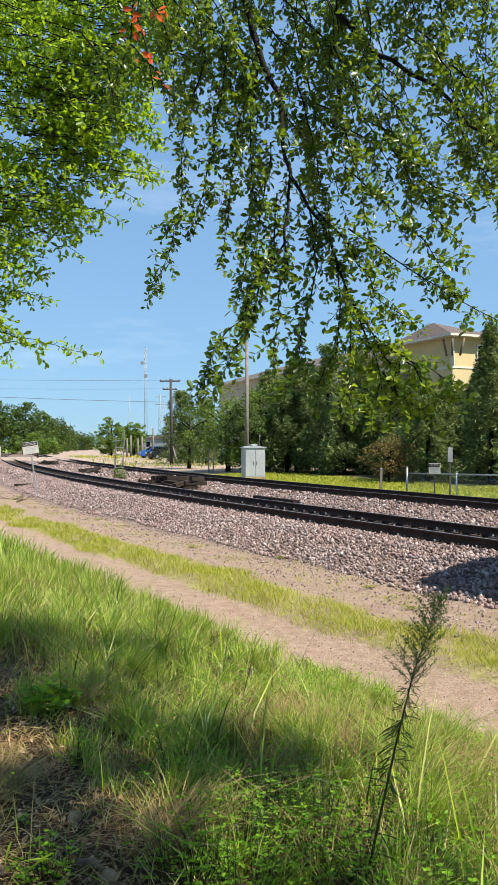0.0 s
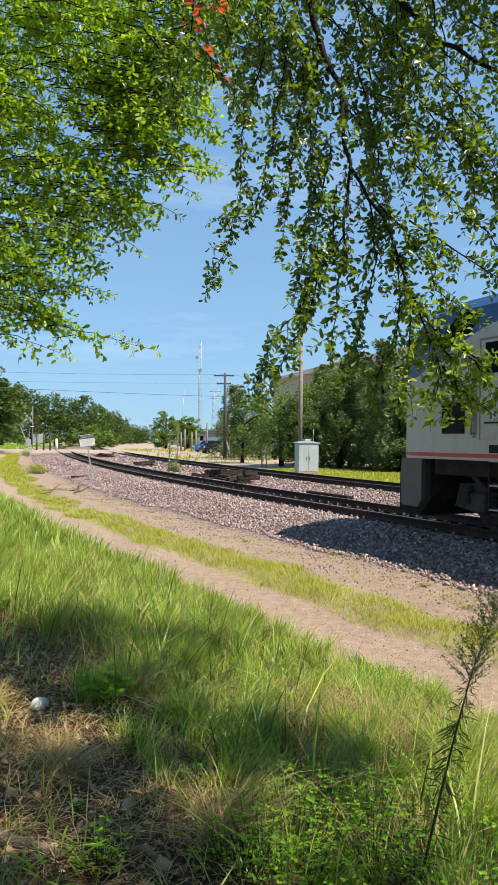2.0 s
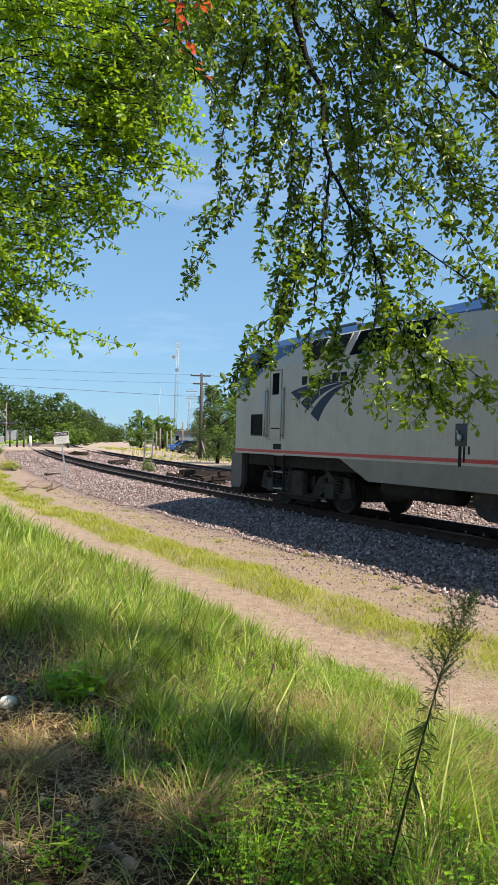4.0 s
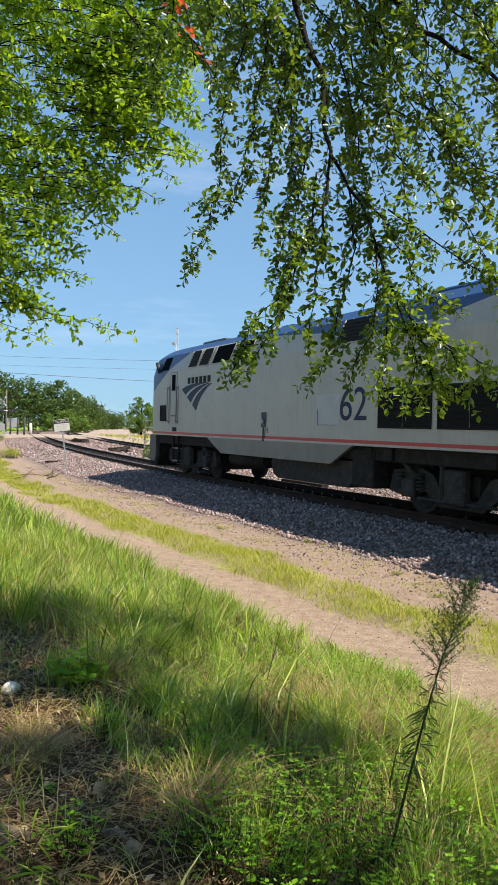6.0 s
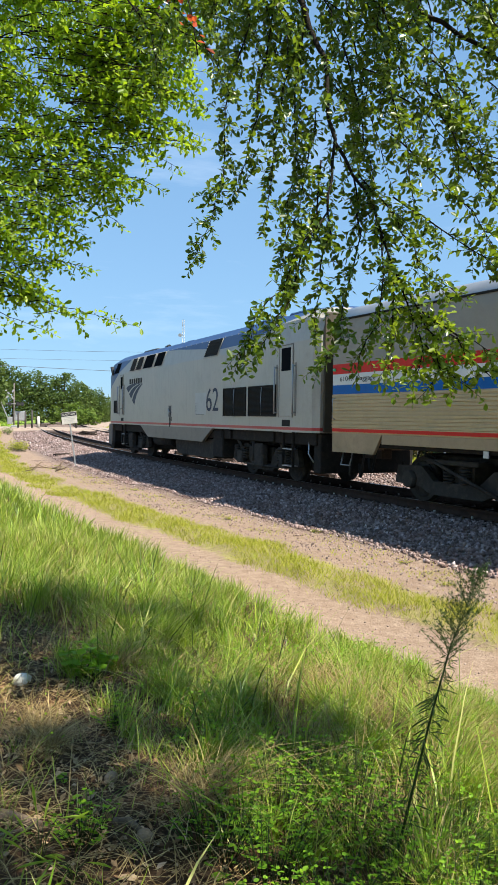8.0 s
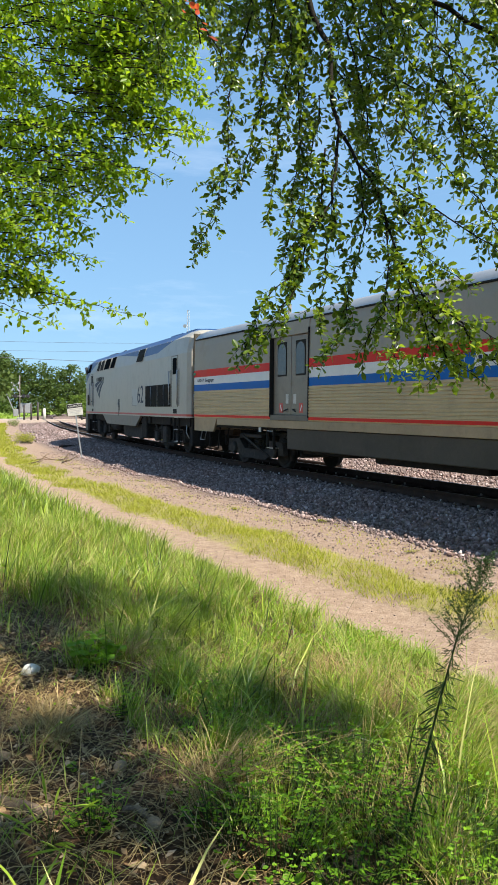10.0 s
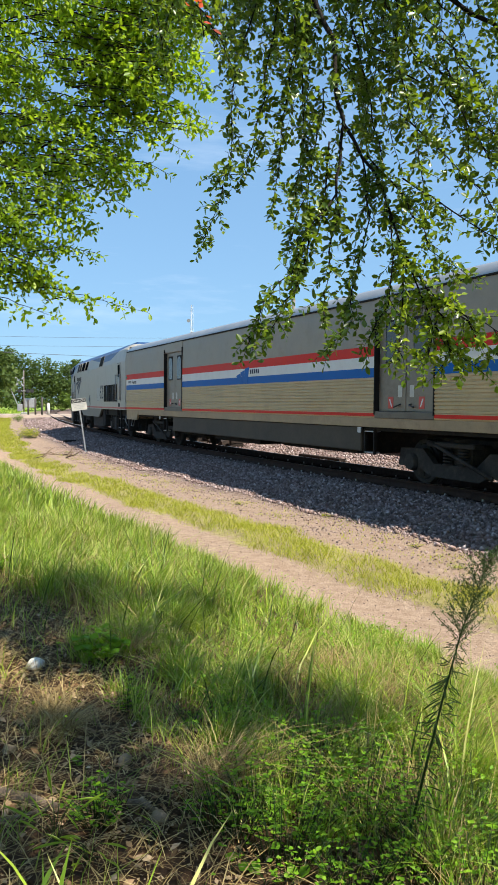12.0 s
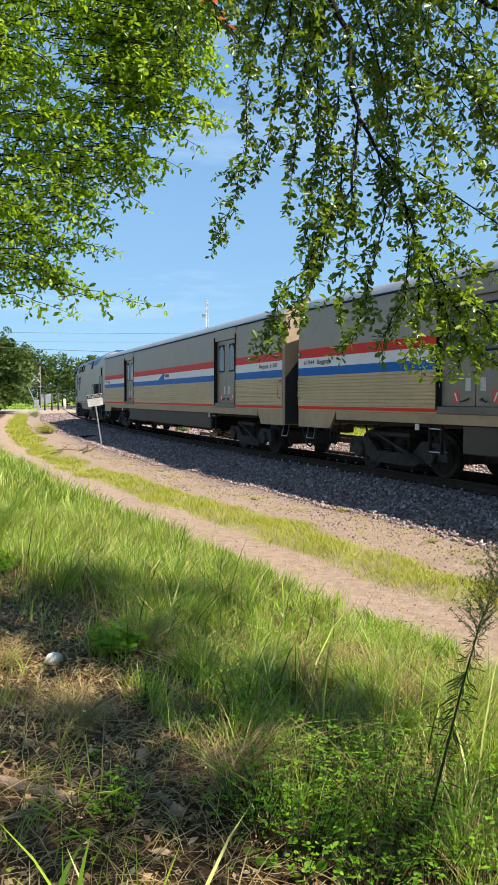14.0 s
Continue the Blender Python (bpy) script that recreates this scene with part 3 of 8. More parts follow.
def livery():
    """Grey carbody with a red waist line and a blue wave along the roof."""
    m = M["loco"].copy()
    m.name = "locomotive_livery"
    nt = m.node_tree
    p = nt.nodes["Principled BSDF"]
    tc = nt.nodes.new("ShaderNodeTexCoord")
    sep = nt.nodes.new("ShaderNodeSeparateXYZ")
    nt.links.new(tc.outputs["Object"], sep.inputs[0])
    along = maths(nt, "DIVIDE", maths(nt, "SUBTRACT", 10.3, sep.outputs[0]), 21.0)
    wave = [(0.1, 2.76), (0.8, 2.9), (2.6, 3.62), (4.2, 4.03), (5.2, 4.08), (8.5, 4.06), (10.5, 3.98), (12.5, 3.84), (14.5, 3.70), (16.5, 3.72), (18.2, 4.0), (20.3, 4.28)]
    edge = ramp(nt, along, [(a / 21, ((z - 2) / 3,) * 3) for a, z in wave])
    is_blue = maths(nt, "GREATER_THAN", maths(nt, "DIVIDE", maths(nt, "SUBTRACT", sep.outputs[2], 2.0), 3.0), edge)
    is_red = maths(nt, "COMPARE", sep.outputs[2], 1.385)
    is_red.node.inputs[2].default_value = 0.036
    base = p.inputs["Base Color"].links[0].from_socket
    # rain streaks of grime down the sides
    w = nt.nodes.new("ShaderNodeMapping")
    w.inputs["Scale"].default_value = (5, 5, 0.35)
    nt.links.new(tc.outputs["Object"], w.inputs[0])
    streak = ramp(nt, noise_tex(nt, 1.6, 5, 0.6, w.outputs[0]), [(0.5, (0, 0, 0)), (0.8, (0.35, 0.35, 0.35))])
    col = mix(nt, streak, base, (0.22, 0.20, 0.17))
    col = mix(nt, is_blue, col, (0.02, 0.06, 0.17))
    col = mix(nt, is_red, col, (0.42, 0.035, 0.03))
    nt.links.new(col, p.inputs["Base Color"])
    return m


def loco_section(w, zt):
    zs = min(3.5, zt - 0.4)
    return [(w, 1.30), (w, 1.62), (w, zs), (w - 0.10 * min(1, zt / 4.3), zs + 0.62 * (zt - zs)), (w * 0.74, zt - 0.10), (w * 0.45, zt - 0.01), (0.0, zt)]


def wheelset(radius, parent, x, seg=28):
    bm = bmesh.new()
    rod(bm, (0, -0.68, 0), (0, 0.68, 0), 0.085, None, 12)
    for s in (-1, 1):
        rod(bm, (0, s * 0.69, 0), (0, s * 0.82, 0), radius, radius * 0.985, seg)
        rod(bm, (0, s * 0.66, 0), (0, s * 0.69, 0), radius + 0.028, None, seg)
        rod(bm, (0, s * 0.82, 0), (0, s * 0.835, 0), radius * 0.8, radius * 0.76, seg)
        rod(bm, (0, s * 0.82, 0), (0, s * 0.92, 0), 0.15, 0.12, 14)
        for k in range(6):
            a = k * math.pi / 3
            rod(bm, (0.27 * math.cos(a), s * 0.83, 0.27 * math.sin(a)), (0.27 * math.cos(a), s * 0.845, 0.27 * math.sin(a)), 0.05, None, 8)
    return part("wheelset", bm, M["truck"], parent, "", False, pose(x, 0, radius))


def truck(parent, x, base, radius, heavy):
    """A four-wheel truck: side frames, springs, bolster and two wheelsets."""
    bm = bmesh.new()
    h = base / 2
    for s in (-1, 1):
        y0, y1 = s * 0.98, s * 1.12
        if heavy:
            prism(bm, [(-h - 0.75, 0.42), (-h - 0.62, 0.85), (-h + 0.3, 0.92), (-0.75, 0.80), (-0.45, 0.40), (0.45, 0.40), (0.75, 0.80), (h - 0.3, 0.92), (h + 0.62, 0.85), (h + 0.75, 0.42), (h + 0.4, 0.36), (h - 0.42, 0.48), (0.6, 0.22), (-0.6, 0.22), (-h + 0.42, 0.48), (-h - 0.4, 0.36)], y0, y1)
            for xx in (-h, h):
                box(bm, xx - 0.20, xx + 0.20, min(s * 1.10, s * 1.26), max(s * 1.10, s * 1.26), 0.34, 0.70, 0.03)
                for dx in (-0.32, 0.32):
                    for k in range(5):
                        rod(bm, (xx + dx, s * 1.18, 0.50 + k * 0.07), (xx + dx, s * 1.18, 0.535 + k * 0.07), 0.085, None, 10)
                rod(bm, (xx - 0.30, s * 1.22, 0.72), (xx + 0.34, s * 1.22, 1.14), 0.045, 0.055, 8)
            rod(bm, (-h + 0.3, s * 1.2, 0.34), (h - 0.3, s * 1.2, 0.34), 0.03, None, 6)
            box(bm, -0.28, 0.28, min(s * 1.1, s * 1.3), max(s * 1.1, s * 1.3), 0.30, 0.95, 0.04)
            rod(bm, (0.30, s * 1.28, 0.45), (0.30, s * 1.28, 1.05), 0.06, None, 8)
        else:
            prism(bm, [(-h - 0.5, 0.36), (-h - 0.42, 0.72), (-h + 0.32, 0.74), (-0.62, 0.46), (0.62, 0.46), (h - 0.32, 0.74), (h + 0.42, 0.72), (h + 0.5, 0.36), (h - 0.25, 0.34), (0.7, 0.20), (-0.7, 0.20), (-h + 0.25, 0.34)], y0, y1)
            for xx in (-h, h):
                rod(bm, (xx, s * 1.10, 0.457), (xx, s * 1.22, 0.457), 0.19, 0.16, 12)
            for dx in (-0.22, 0.22):
                for k in range(6):
                    rod(bm, (dx, s * 1.08, 0.46 + k * 0.06), (dx, s * 1.08, 0.49 + k * 0.06), 0.11, None, 10)
            box(bm, -0.7, 0.7, min(s * 1.0, s * 1.24), max(s * 1.0, s * 1.24), 0.80, 0.90, 0.02)
            rod(bm, (-h + 0.1, s * 1.24, 0.30), (0.5, s * 1.24, 0.86), 0.035, None, 6)
    box(bm, -0.35, 0.35, -1.0, 1.0, 0.45, 0.85, 0.03)
    box(bm, -h - 0.4, h + 0.4, -0.5, 0.5, 0.78, 0.95, 0.03)
    for xx in (-h, h):
        box(bm, xx - 0.5, xx + 0.5, -0.6, 0.6, 0.3, 0.7, 0.05)
    fr = part("truck", bm, M["truck"], parent, "dusty black cast truck frame with springs", False, pose(x, 0, 0))
    return [(wheelset(radius, fr, -h), radius, -h), (wheelset(radius, fr, h), radius, h)]


def ladder(parent, x, y, z0, z1, w, name="step_ladder"):
    bm = bmesh.new()
    for dx in (-w / 2, w / 2):
        box(bm, x + dx - 0.02, x + dx + 0.02, y - 0.05, y + 0.02, z0, z1, 0.004)
    k = max(2, round((z1 - z0) / 0.3))
    for i in range(k):
        z = z0 + 0.02 + (z1 - z0 - 0.1) * i / (k - 1)
        box(bm, x - w / 2, x + w / 2, y - 0.16, y + 0.02, z, z + 0.03, 0.004, 1)
    return part(name, bm, [M["under"], M["galv"]], parent, "ladder steps with worn bright treads")


def louvres(name, parent, x0, x1, y, z0, z1, count, label=""):
    bm = bmesh.new()
    box(bm, x0, x1, y - 0.05, y + 0.004, z0, z1)
    for a, b, c, d in ((x0, x1, z0, z0 + 0.03), (x0, x1, z1 - 0.03, z1), (x0, x0 + 0.03, z0, z1), (x1 - 0.03, x1, z0, z1)):
        box(bm, a, b, y - 0.04, y + 0.03, c, d, 0.004)
    g = part(name, bm, M["grille"], parent, label)
    for i in range(count):
        z = z0 + 0.03 + (z1 - z0 - 0.06) * (i + 0.5) / count
        b = prism(bmesh.new(), [(x0 + 0.03, 0), (x1 - 0.03, 0), (x1 - 0.03, 0.008), (x0 + 0.03, 0.008)], 0, 0.045)
        for v in b.verts:
            v.co = Vector((v.co.x, y - 0.02 + v.co.y, z + v.co.z - (v.co.y * 0.6)))
        part("slat", b, M["grille"], g)
    return g


def slanted(x0, x1, x0t, x1t, z0, z1, lift=0.006, y_at=None):
    """A four-cornered pane lying on the upper slope of the carbody."""
    bm = bmesh.new()
    f0, f1 = y_at(z0), y_at(z1)
    pts = [(x0, f0, z0), (x1, f0, z0), (x1t, f1, z1), (x0t, f1, z1)]
    a = [bm.verts.new((x, y + lift, z)) for x, y, z in pts]
    b = [bm.verts.new((x, y - 0.03, z)) for x, y, z in pts]
    bm.faces.new(a)
    bm.faces.new(b)
    for i in range(4):
        bm.faces.new((a[i], a[(i + 1) % 4], b[(i + 1) % 4], b[i]))
    return bm


def A(a):
    """The x of a place a metres behind the locomotive's front coupler."""
    return 10.3 - a


def build_loco():
    ob = empty("locomotive")
    tagged(ob, "grey diesel passenger locomotive with red waist stripe and blue roof", "locomotive")
    paint = livery()
    stations = [(0.05, 1.05, 2.72), (0.12, 1.2, 2.93), (0.28, 1.32, 3.28), (0.52, 1.40, 3.80), (0.78, 1.45, 4.14), (1.1, 1.48, 4.30), (1.9, 1.5, 4.36), (2.8, 1.5, 4.38)]
    stations += [(a, 1.5, 4.38) for a in np.linspace(3.8, 19.9, 18)] + [(20.3, 1.47, 4.34), (20.5, 1.36, 4.24)]
    bm = bmesh.new()
    rings = []
    for a, w, zt in stations:
        half = loco_section(w, zt)
        full = half + [(-y, z) for y, z in half[-2::-1]]
        rings.append([bm.verts.new((A(a), y, z)) for y, z in full])
    for r, q in zip(rings, rings[1:]):
        for i in range(len(r) - 1):
            bm.faces.new((r[i], r[i + 1], q[i + 1], q[i]))
        bm.faces.new((r[-1], r[0], q[0], q[-1]))
    bm.faces.new(rings[0])
    bm.faces.new(rings[-1])
    part("carbody", bm, paint, ob, "grey carbody with rain streaks and a blue wave")
    # lower skirt between the trucks
    for s in (-1, 1):
        bm = prism(bmesh.new(), [(A(5.85), 1.31), (A(6.95), 0.86), (A(13.0), 0.86), (A(13.9), 1.31)], s * 1.40, s * 1.495)
        part("skirt", bm, M["skirt"], ob)
    bm = box(bmesh.new(), A(20.3), A(1.2), -1.35, 1.35, 1.0, 1.30, 0.02)
    part("underframe", bm, M["under"], ob)
    bm = bmesh.new()
    prism(bm, [(A(10.0), 0.95), (A(9.8), 0.75), (A(9.95), 0.45), (A(10.2), 0.36), (A(13.5), 0.36), (A(13.65), 0.5), (A(13.7), 0.95)], -1.3, 1.3)
    part("fuel_tank", bm, M["truck"], ob, "black fuel tank")
    for s in (-1, 1):
        bm = bmesh.new()
        rod(bm, (A(7.2), s * 1.15, 0.75), (A(9.4), s * 1.15, 0.75), 0.2, None, 12)
        part("air_reservoir", bm, M["under"], ob)
    # nose pilot, coupler
    bm = prism(bmesh.new(), [(A(0.06), 1.29), (A(0.04), 0.95), (A(0.02), 0.28), (A(0.2), 0.16), (A(0.7), 0.16), (A(1.0), 0.5), (A(1.0), 1.29)], -1.28, 1.28)
    pil = part("pilot", bm, M["under"], ob, "black snow plough pilot")
    for s in (-1, 1):
        part("side_plate", prism(bmesh.new(), [(A(0.22), 1.295), (A(0.20), 0.95), (A(0.20), 0.40), (A(0.28), 0.34), (A(0.76), 0.34), (A(0.86), 0.5), (A(0.86), 1.295)], s * 1.282, s * 1.385), M["taupe"], pil, "taupe painted plate")
    bm = box(bmesh.new(), A(0.3), A(-0.2), -0.16, 0.16, 0.72, 1.02, 0.04)
    box(bm, A(20.85), A(20.4), -0.16, 0.16, 0.72, 1.02, 0.04)
    part("coupler", bm, M["iron"], ob)
    bm = box(bmesh.new(), A(20.45), A(20.1), -1.3, 1.3, 0.35, 1.28, 0.02)
    part("rear_plate", bm, M["under"], ob)
    # added dark panel that stands in for shade on the sunlit rear end
    part("rear_bulkhead", box(bmesh.new(), A(20.56), A(20.505), -1.30, 1.30, 1.32, 4.12, 0.02), M["fairing"], ob, "dark panel standing in for shade on the rear end")

    def slope_y(z):
        return float(np.interp(z, [3.5, 4.0456, 4.28], [1.5, 1.40, 1.11]))

    # cab windows and roof-side windows on the slope
    part("cab_side_window", slanted(A(2.3), A(1.55), A(2.55), A(1.95), 3.55, 3.98, 0.012, slope_y), M["dark_glass"], ob)
    bm = bmesh.new()
    for s in (-1, 1):
        q = [(A(0.23), s * 0.08, 3.14), (A(0.27), s * 0.98, 3.10), (A(0.66), s * 0.98, 3.88), (A(0.62), s * 0.08, 3.97)]
        vs = [bm.verts.new((x + 0.03, y, z + 0.03)) for x, y, z in q]
        ws = [bm.verts.new((x - 0.05, y, z - 0.02)) for x, y, z in q]
        bm.faces.new(vs)
        bm.faces.new(ws)
        for i in range(4):
            bm.faces.new((vs[i], vs[(i + 1) % 4], ws[(i + 1) % 4], ws[i]))
    part("windshield", bm, M["dark_glass"], ob, "dark raked windshield panes")
    for a0, a1, kind in ((4.3, 5.0, 1), (5.2, 5.95, 1), (6.2, 7.5, 0), (7.72, 8.75, 0), (13.2, 14.35, 1)):
        w = part("roof_window" if not kind else "roof_louvre", slanted(A(a1 - 0.1), A(a0 - 0.1), A(a1 + 0.2), A(a0 + 0.2), 3.52, 4.035, 0.008, slope_y), M["dark_glass"] if not kind else M["grille"], ob)
        if kind:
            for k in range(6):
                z = 3.55 + k * 0.078
                d = 0.3 * (z - 3.52) / 0.515
                part("slat", slanted(A(a1 - 0.1 + d), A(a0 - 0.1 + d), A(a1 - 0.08 + d), A(a0 - 0.08 + d), z, z + 0.035, 0.025, slope_y), M["grille"], w)
        fr = bmesh.new()
        y0, y1 = slope_y(3.52), slope_y(4.035)
        for p0, p1 in (((A(a0 - 0.1), y0, 3.52), (A(a0 + 0.2), y1, 4.035)), ((A(a1 - 0.1), y0, 3.52), (A(a1 + 0.2), y1, 4.035)), ((A(a0 - 0.1), y0, 3.52), (A(a1 - 0.1), y0, 3.52))):
            rod(fr, p0, p1, 0.022, None, 6)
        part("frame", fr, M["loco"], w)
    # side doors with handrails
    for a0, a1, zt in ((2.62, 3.2, 3.42), (18.6, 19.35, 3.45)):
        bm = bmesh.new()
        d = part("side_door", box(bm, A(a1), A(a0), 1.47, 1.508, 1.68, zt, 0.006), M["loco"], ob)
        fr = bmesh.new()
        for x in (A(a0), A(a1)):
            box(fr, x - 0.015, x + 0.015, 1.5, 1.515, 1.66, zt + 0.02, 0.003)
        box(fr, A(a1), A(a0), 1.5, 1.515, zt, zt + 0.025, 0.003)
        part("frame", fr, M["skirt"], d)
        part("window", box(bmesh.new(), A(a1 - 0.12), A(a0 + 0.12), 1.5, 1.513, 2.82, zt - 0.06, 0.004), M["dark_glass"], d)
        for x in (A(a0 - 0.14), A(a1 + 0.14)):
            bm = bmesh.new()
            rod(bm, (x, 1.58, 1.75), (x, 1.58, 2.95), 0.02, None, 8)
            rod(bm, (x, 1.5, 1.78), (x, 1.58, 1.78), 0.018, None, 6)
            rod(bm, (x, 1.5, 2.92), (x, 1.58, 2.92), 0.018, None, 6)
            part("handrail", bm, M["galv"], ob)
            part("recess", box(bmesh.new(), x - 0.05, x + 0.05, 1.49, 1.504, 1.7, 3.0), M["skirt"], ob)
    bm = box(bmesh.new(), A(3.15), A(2.75), 1.49, 1.506, 1.72, 2.2)
    box(bm, A(3.15), A(2.75), 1.5, 1.53, 1.95, 1.98)
    part("step_recess", bm, M["grille"], ob)
    ladder(ob, A(3.05), 1.44, 0.42, 1.36, 0.5)
    ladder(ob, A(19.0), 1.44, 0.42, 1.36, 0.55)
    part("step_recess", box(bmesh.new(), A(19.22), A(18.78), 1.49, 1.506, 1.44, 1.6), M["grille"], ob)
    part("step_recess", box(bmesh.new(), A(3.25), A(2.85), 1.49, 1.506, 1.44, 1.58), M["grille"], ob)
    louvres("nose_grille", ob, A(2.22), A(1.62), 1.5, 1.78, 2.34, 9)
    for a0, a1 in ((14.83, 16.5), (16.68, 18.42)):
        g = louvres("radiator_grille", ob, A(a1), A(a0), 1.5, 1.68, 2.5, 24, "dark slatted engine grille")
        bm = bmesh.new()
        xm = A((a0 + a1) / 2)
        tube(bm, [(xm, 1.53, 1.72), (xm + 0.02, 1.53, 2.1), (xm - 0.02, 1.53, 2.46)], 0.012)
        part("strap", bm, M["galv"], g)
    bm = box(bmesh.new(), A(9.85), A(9.55), 1.495, 1.506, 1.64, 2.04, 0.003)
    b = part("filler_recess", bm, M["black"], ob, "black fuel filler recess with stains")
    bm = bmesh.new()
    rod(bm, (A(9.7), 1.505, 1.80), (A(9.7), 1.56, 1.80), 0.05, None, 10)
    rod(bm, (A(9.72), 1.53, 1.72), (A(9.62), 1.53, 1.92), 0.015, None, 6)
    part("valve", bm, M["galv"], b)
    for a0, a1, zz in ((9.64, 9.72, 1.28), (9.76, 9.81, 1.36), (9.88, 9.93, 1.5)):
        part("oil_streak", box(bmesh.new(), A(a1), A(a0), 1.499, 1.5025, zz, 1.64), M["under"], ob)
    part("rubbed_panel", box(bmesh.new(), A(13.35), A(12.35), 1.49, 1.503, 1.72, 2.42, 0.003), M["loco_white"], ob)
    bm = bmesh.new()
    box(bm, A(13.2), A(12.42), 1.5, 1.507, 1.725, 1.735)
    box(bm, A(12.44), A(12.42), 1.5, 1.507, 1.73, 2.1)
    part("panel_seam", bm, M["black"], ob)
    lettering("road_number", "62", 1.02, on_side(A(13.38), 1.5045, 1.84), M["navy"], ob, 1.02, "tall thin navy numerals")
    # operator's mark: plain bars, and three curved blades below
    for k in range(6):
        part("name_bar", box(bmesh.new(), A(4.42 + k * 0.33), A(4.18 + k * 0.33), 1.498, 1.5045, 3.0, 3.2), M["grille"], ob)
    def sweep(t, u):
        """A point on the mark: t across its blades, u from the foot to the tip."""
        p = (3.64 + 1.42 * t, 2.86 - 0.80 * t)
        q = (4.45 + 0.95 * t, 3.06 - 0.36 * t)
        r = (5.85 + 0.38 * t, 2.99 - 0.05 * t)
        return tuple((1 - u) ** 2 * a + 2 * u * (1 - u) * b + u * u * c for a, b, c in zip(p, q, r))

    for k in range(3):
        t0, t1 = k / 3 + 0.02, (k + 1) / 3 - 0.07
        us = np.linspace(0, 1, 9)
        outline = [sweep(t0, u) for u in us] + [sweep(t1, u) for u in us[::-1]]
        bm = prism(bmesh.new(), [(A(a), z) for a, z in outline], 1.498, 1.5045)
        part("emblem_blade", bm, M["navy"], ob)
    # roof gear
    for a0, a1, z in ((3.2, 5.0, 4.5), (8.8, 9.5, 4.46), (15.2, 16.8, 4.5), (17.3, 18.6, 4.5)):
        part("roof_hatch", box(bmesh.new(), A(a1), A(a0), -0.6, 0.6, 4.33, z, 0.04), M["loco_blue"] if a0 > 3.5 else M["black"], ob)
    bm = bmesh.new()
    rod(bm, (A(5.6), 0.3, 4.35), (A(5.6), 0.3, 4.52), 0.05, 0.08, 8)
    rod(bm, (A(5.45), 0.3, 4.52), (A(5.85), 0.3, 4.52), 0.06, 0.08, 8)
    part("horn", bm, M["black"], ob)
    bm = bmesh.new()
    for x in np.linspace(A(20.2), A(3.6), 34):
        box(bm, x - 0.01, x + 0.01, 1.385, 1.41, 4.02, 4.06)
    part("rivet_row", bm, M["loco"], ob)
    bm = bmesh.new()
    rod(bm, (A(1.45), 1.53, 3.5), (A(1.3), 1.53, 3.85), 0.05, 0.09, 8)
    part("mirror", bm, M["black"], ob)
    for k, a in enumerate((14.3, 15.0, 17.9)):
        part("pipe_bracket", box(bmesh.new(), A(a + 0.2), A(a), 1.2, 1.42, 1.02, 1.28, 0.02), M["under"], ob)
    part("battery_box", box(bmesh.new(), A(14.55), A(13.75), 0.9, 1.4, 0.42, 1.24, 0.03), M["under"], ob)
    bm = bmesh.new()
    tube(bm, [(A(19.9), 1.3, 1.25), (A(20.0), 1.38, 0.8), (A(20.15), 1.32, 0.6)], 0.018)
    part("rail_grab", bm, M["galv"], ob)
    # brown diaphragm at the rear
    part("diaphragm", box(bmesh.new(), A(20.85), A(20.45), -0.6, 0.6, 1.15, 3.6, 0.05), M["rubber"], ob)
    wheels = truck(ob, 6.6, 2.8, 0.508, True) + truck(ob, -6.6, 2.8, 0.508, True)
    return ob, wheels


def B(a):
    """The x of a place a metres behind the baggage car's front coupler."""
    return 12.955 - a


def car_section():
    """Side of the car from its sill up: (y, z, material of the strip above the point)."""
    pts = [(1.535, 0.93, 6), (1.55, 1.36, 2), (1.552, 1.43, 6)]
    z = 1.45
    while z < 2.12:
        pts += [(1.55, z, 6), (1.564, z + 0.012, 6), (1.564, z + 0.045, 6), (1.55, z + 0.057, 6)]
        z += 0.074
    pts += [(1.552, 2.18, 4), (1.552, 2.38, 3), (1.552, 2.62, 2), (1.552, 2.84, 0), (1.55, 3.0, 0), (1.535, 3.6, 0), (1.515, 3.82, 0)]
    return pts


def side_run(a0, a1, z_low, s):
    bm = bmesh.new()
    sec = [p for p in car_section() if p[1] >= z_low - 1e-6]
    if sec[0][1] > z_low + 0.01:
        sec = [(1.54, z_low, 6)] + sec
    low = [[bm.verts.new((B(a), s * y, z)) for y, z, m in sec] for a in (a0, a1)]
    back = [[bm.verts.new((B(a), s * 1.47, z)) for z in (sec[0][1], sec[-1][1])] for a in (a0, a1)]
    for i in range(len(sec) - 1):
        f = bm.faces.new((low[0][i], low[0][i + 1], low[1][i + 1], low[1][i]))
        f.material_index = sec[i][2]
    bm.faces.new((low[0][0], low[1][0], back[1][0], back[0][0]))
    bm.faces.new((low[0][-1], low[1][-1], back[1][1], back[0][1]))
    for e in (0, 1):
        bm.faces.new([*low[e], back[e][1], back[e][0]])
    return bm


CAR_MATS = ["steel", "roof_steel", "stripe_red", "stripe_white", "stripe_blue", "steel_low", "flute"]


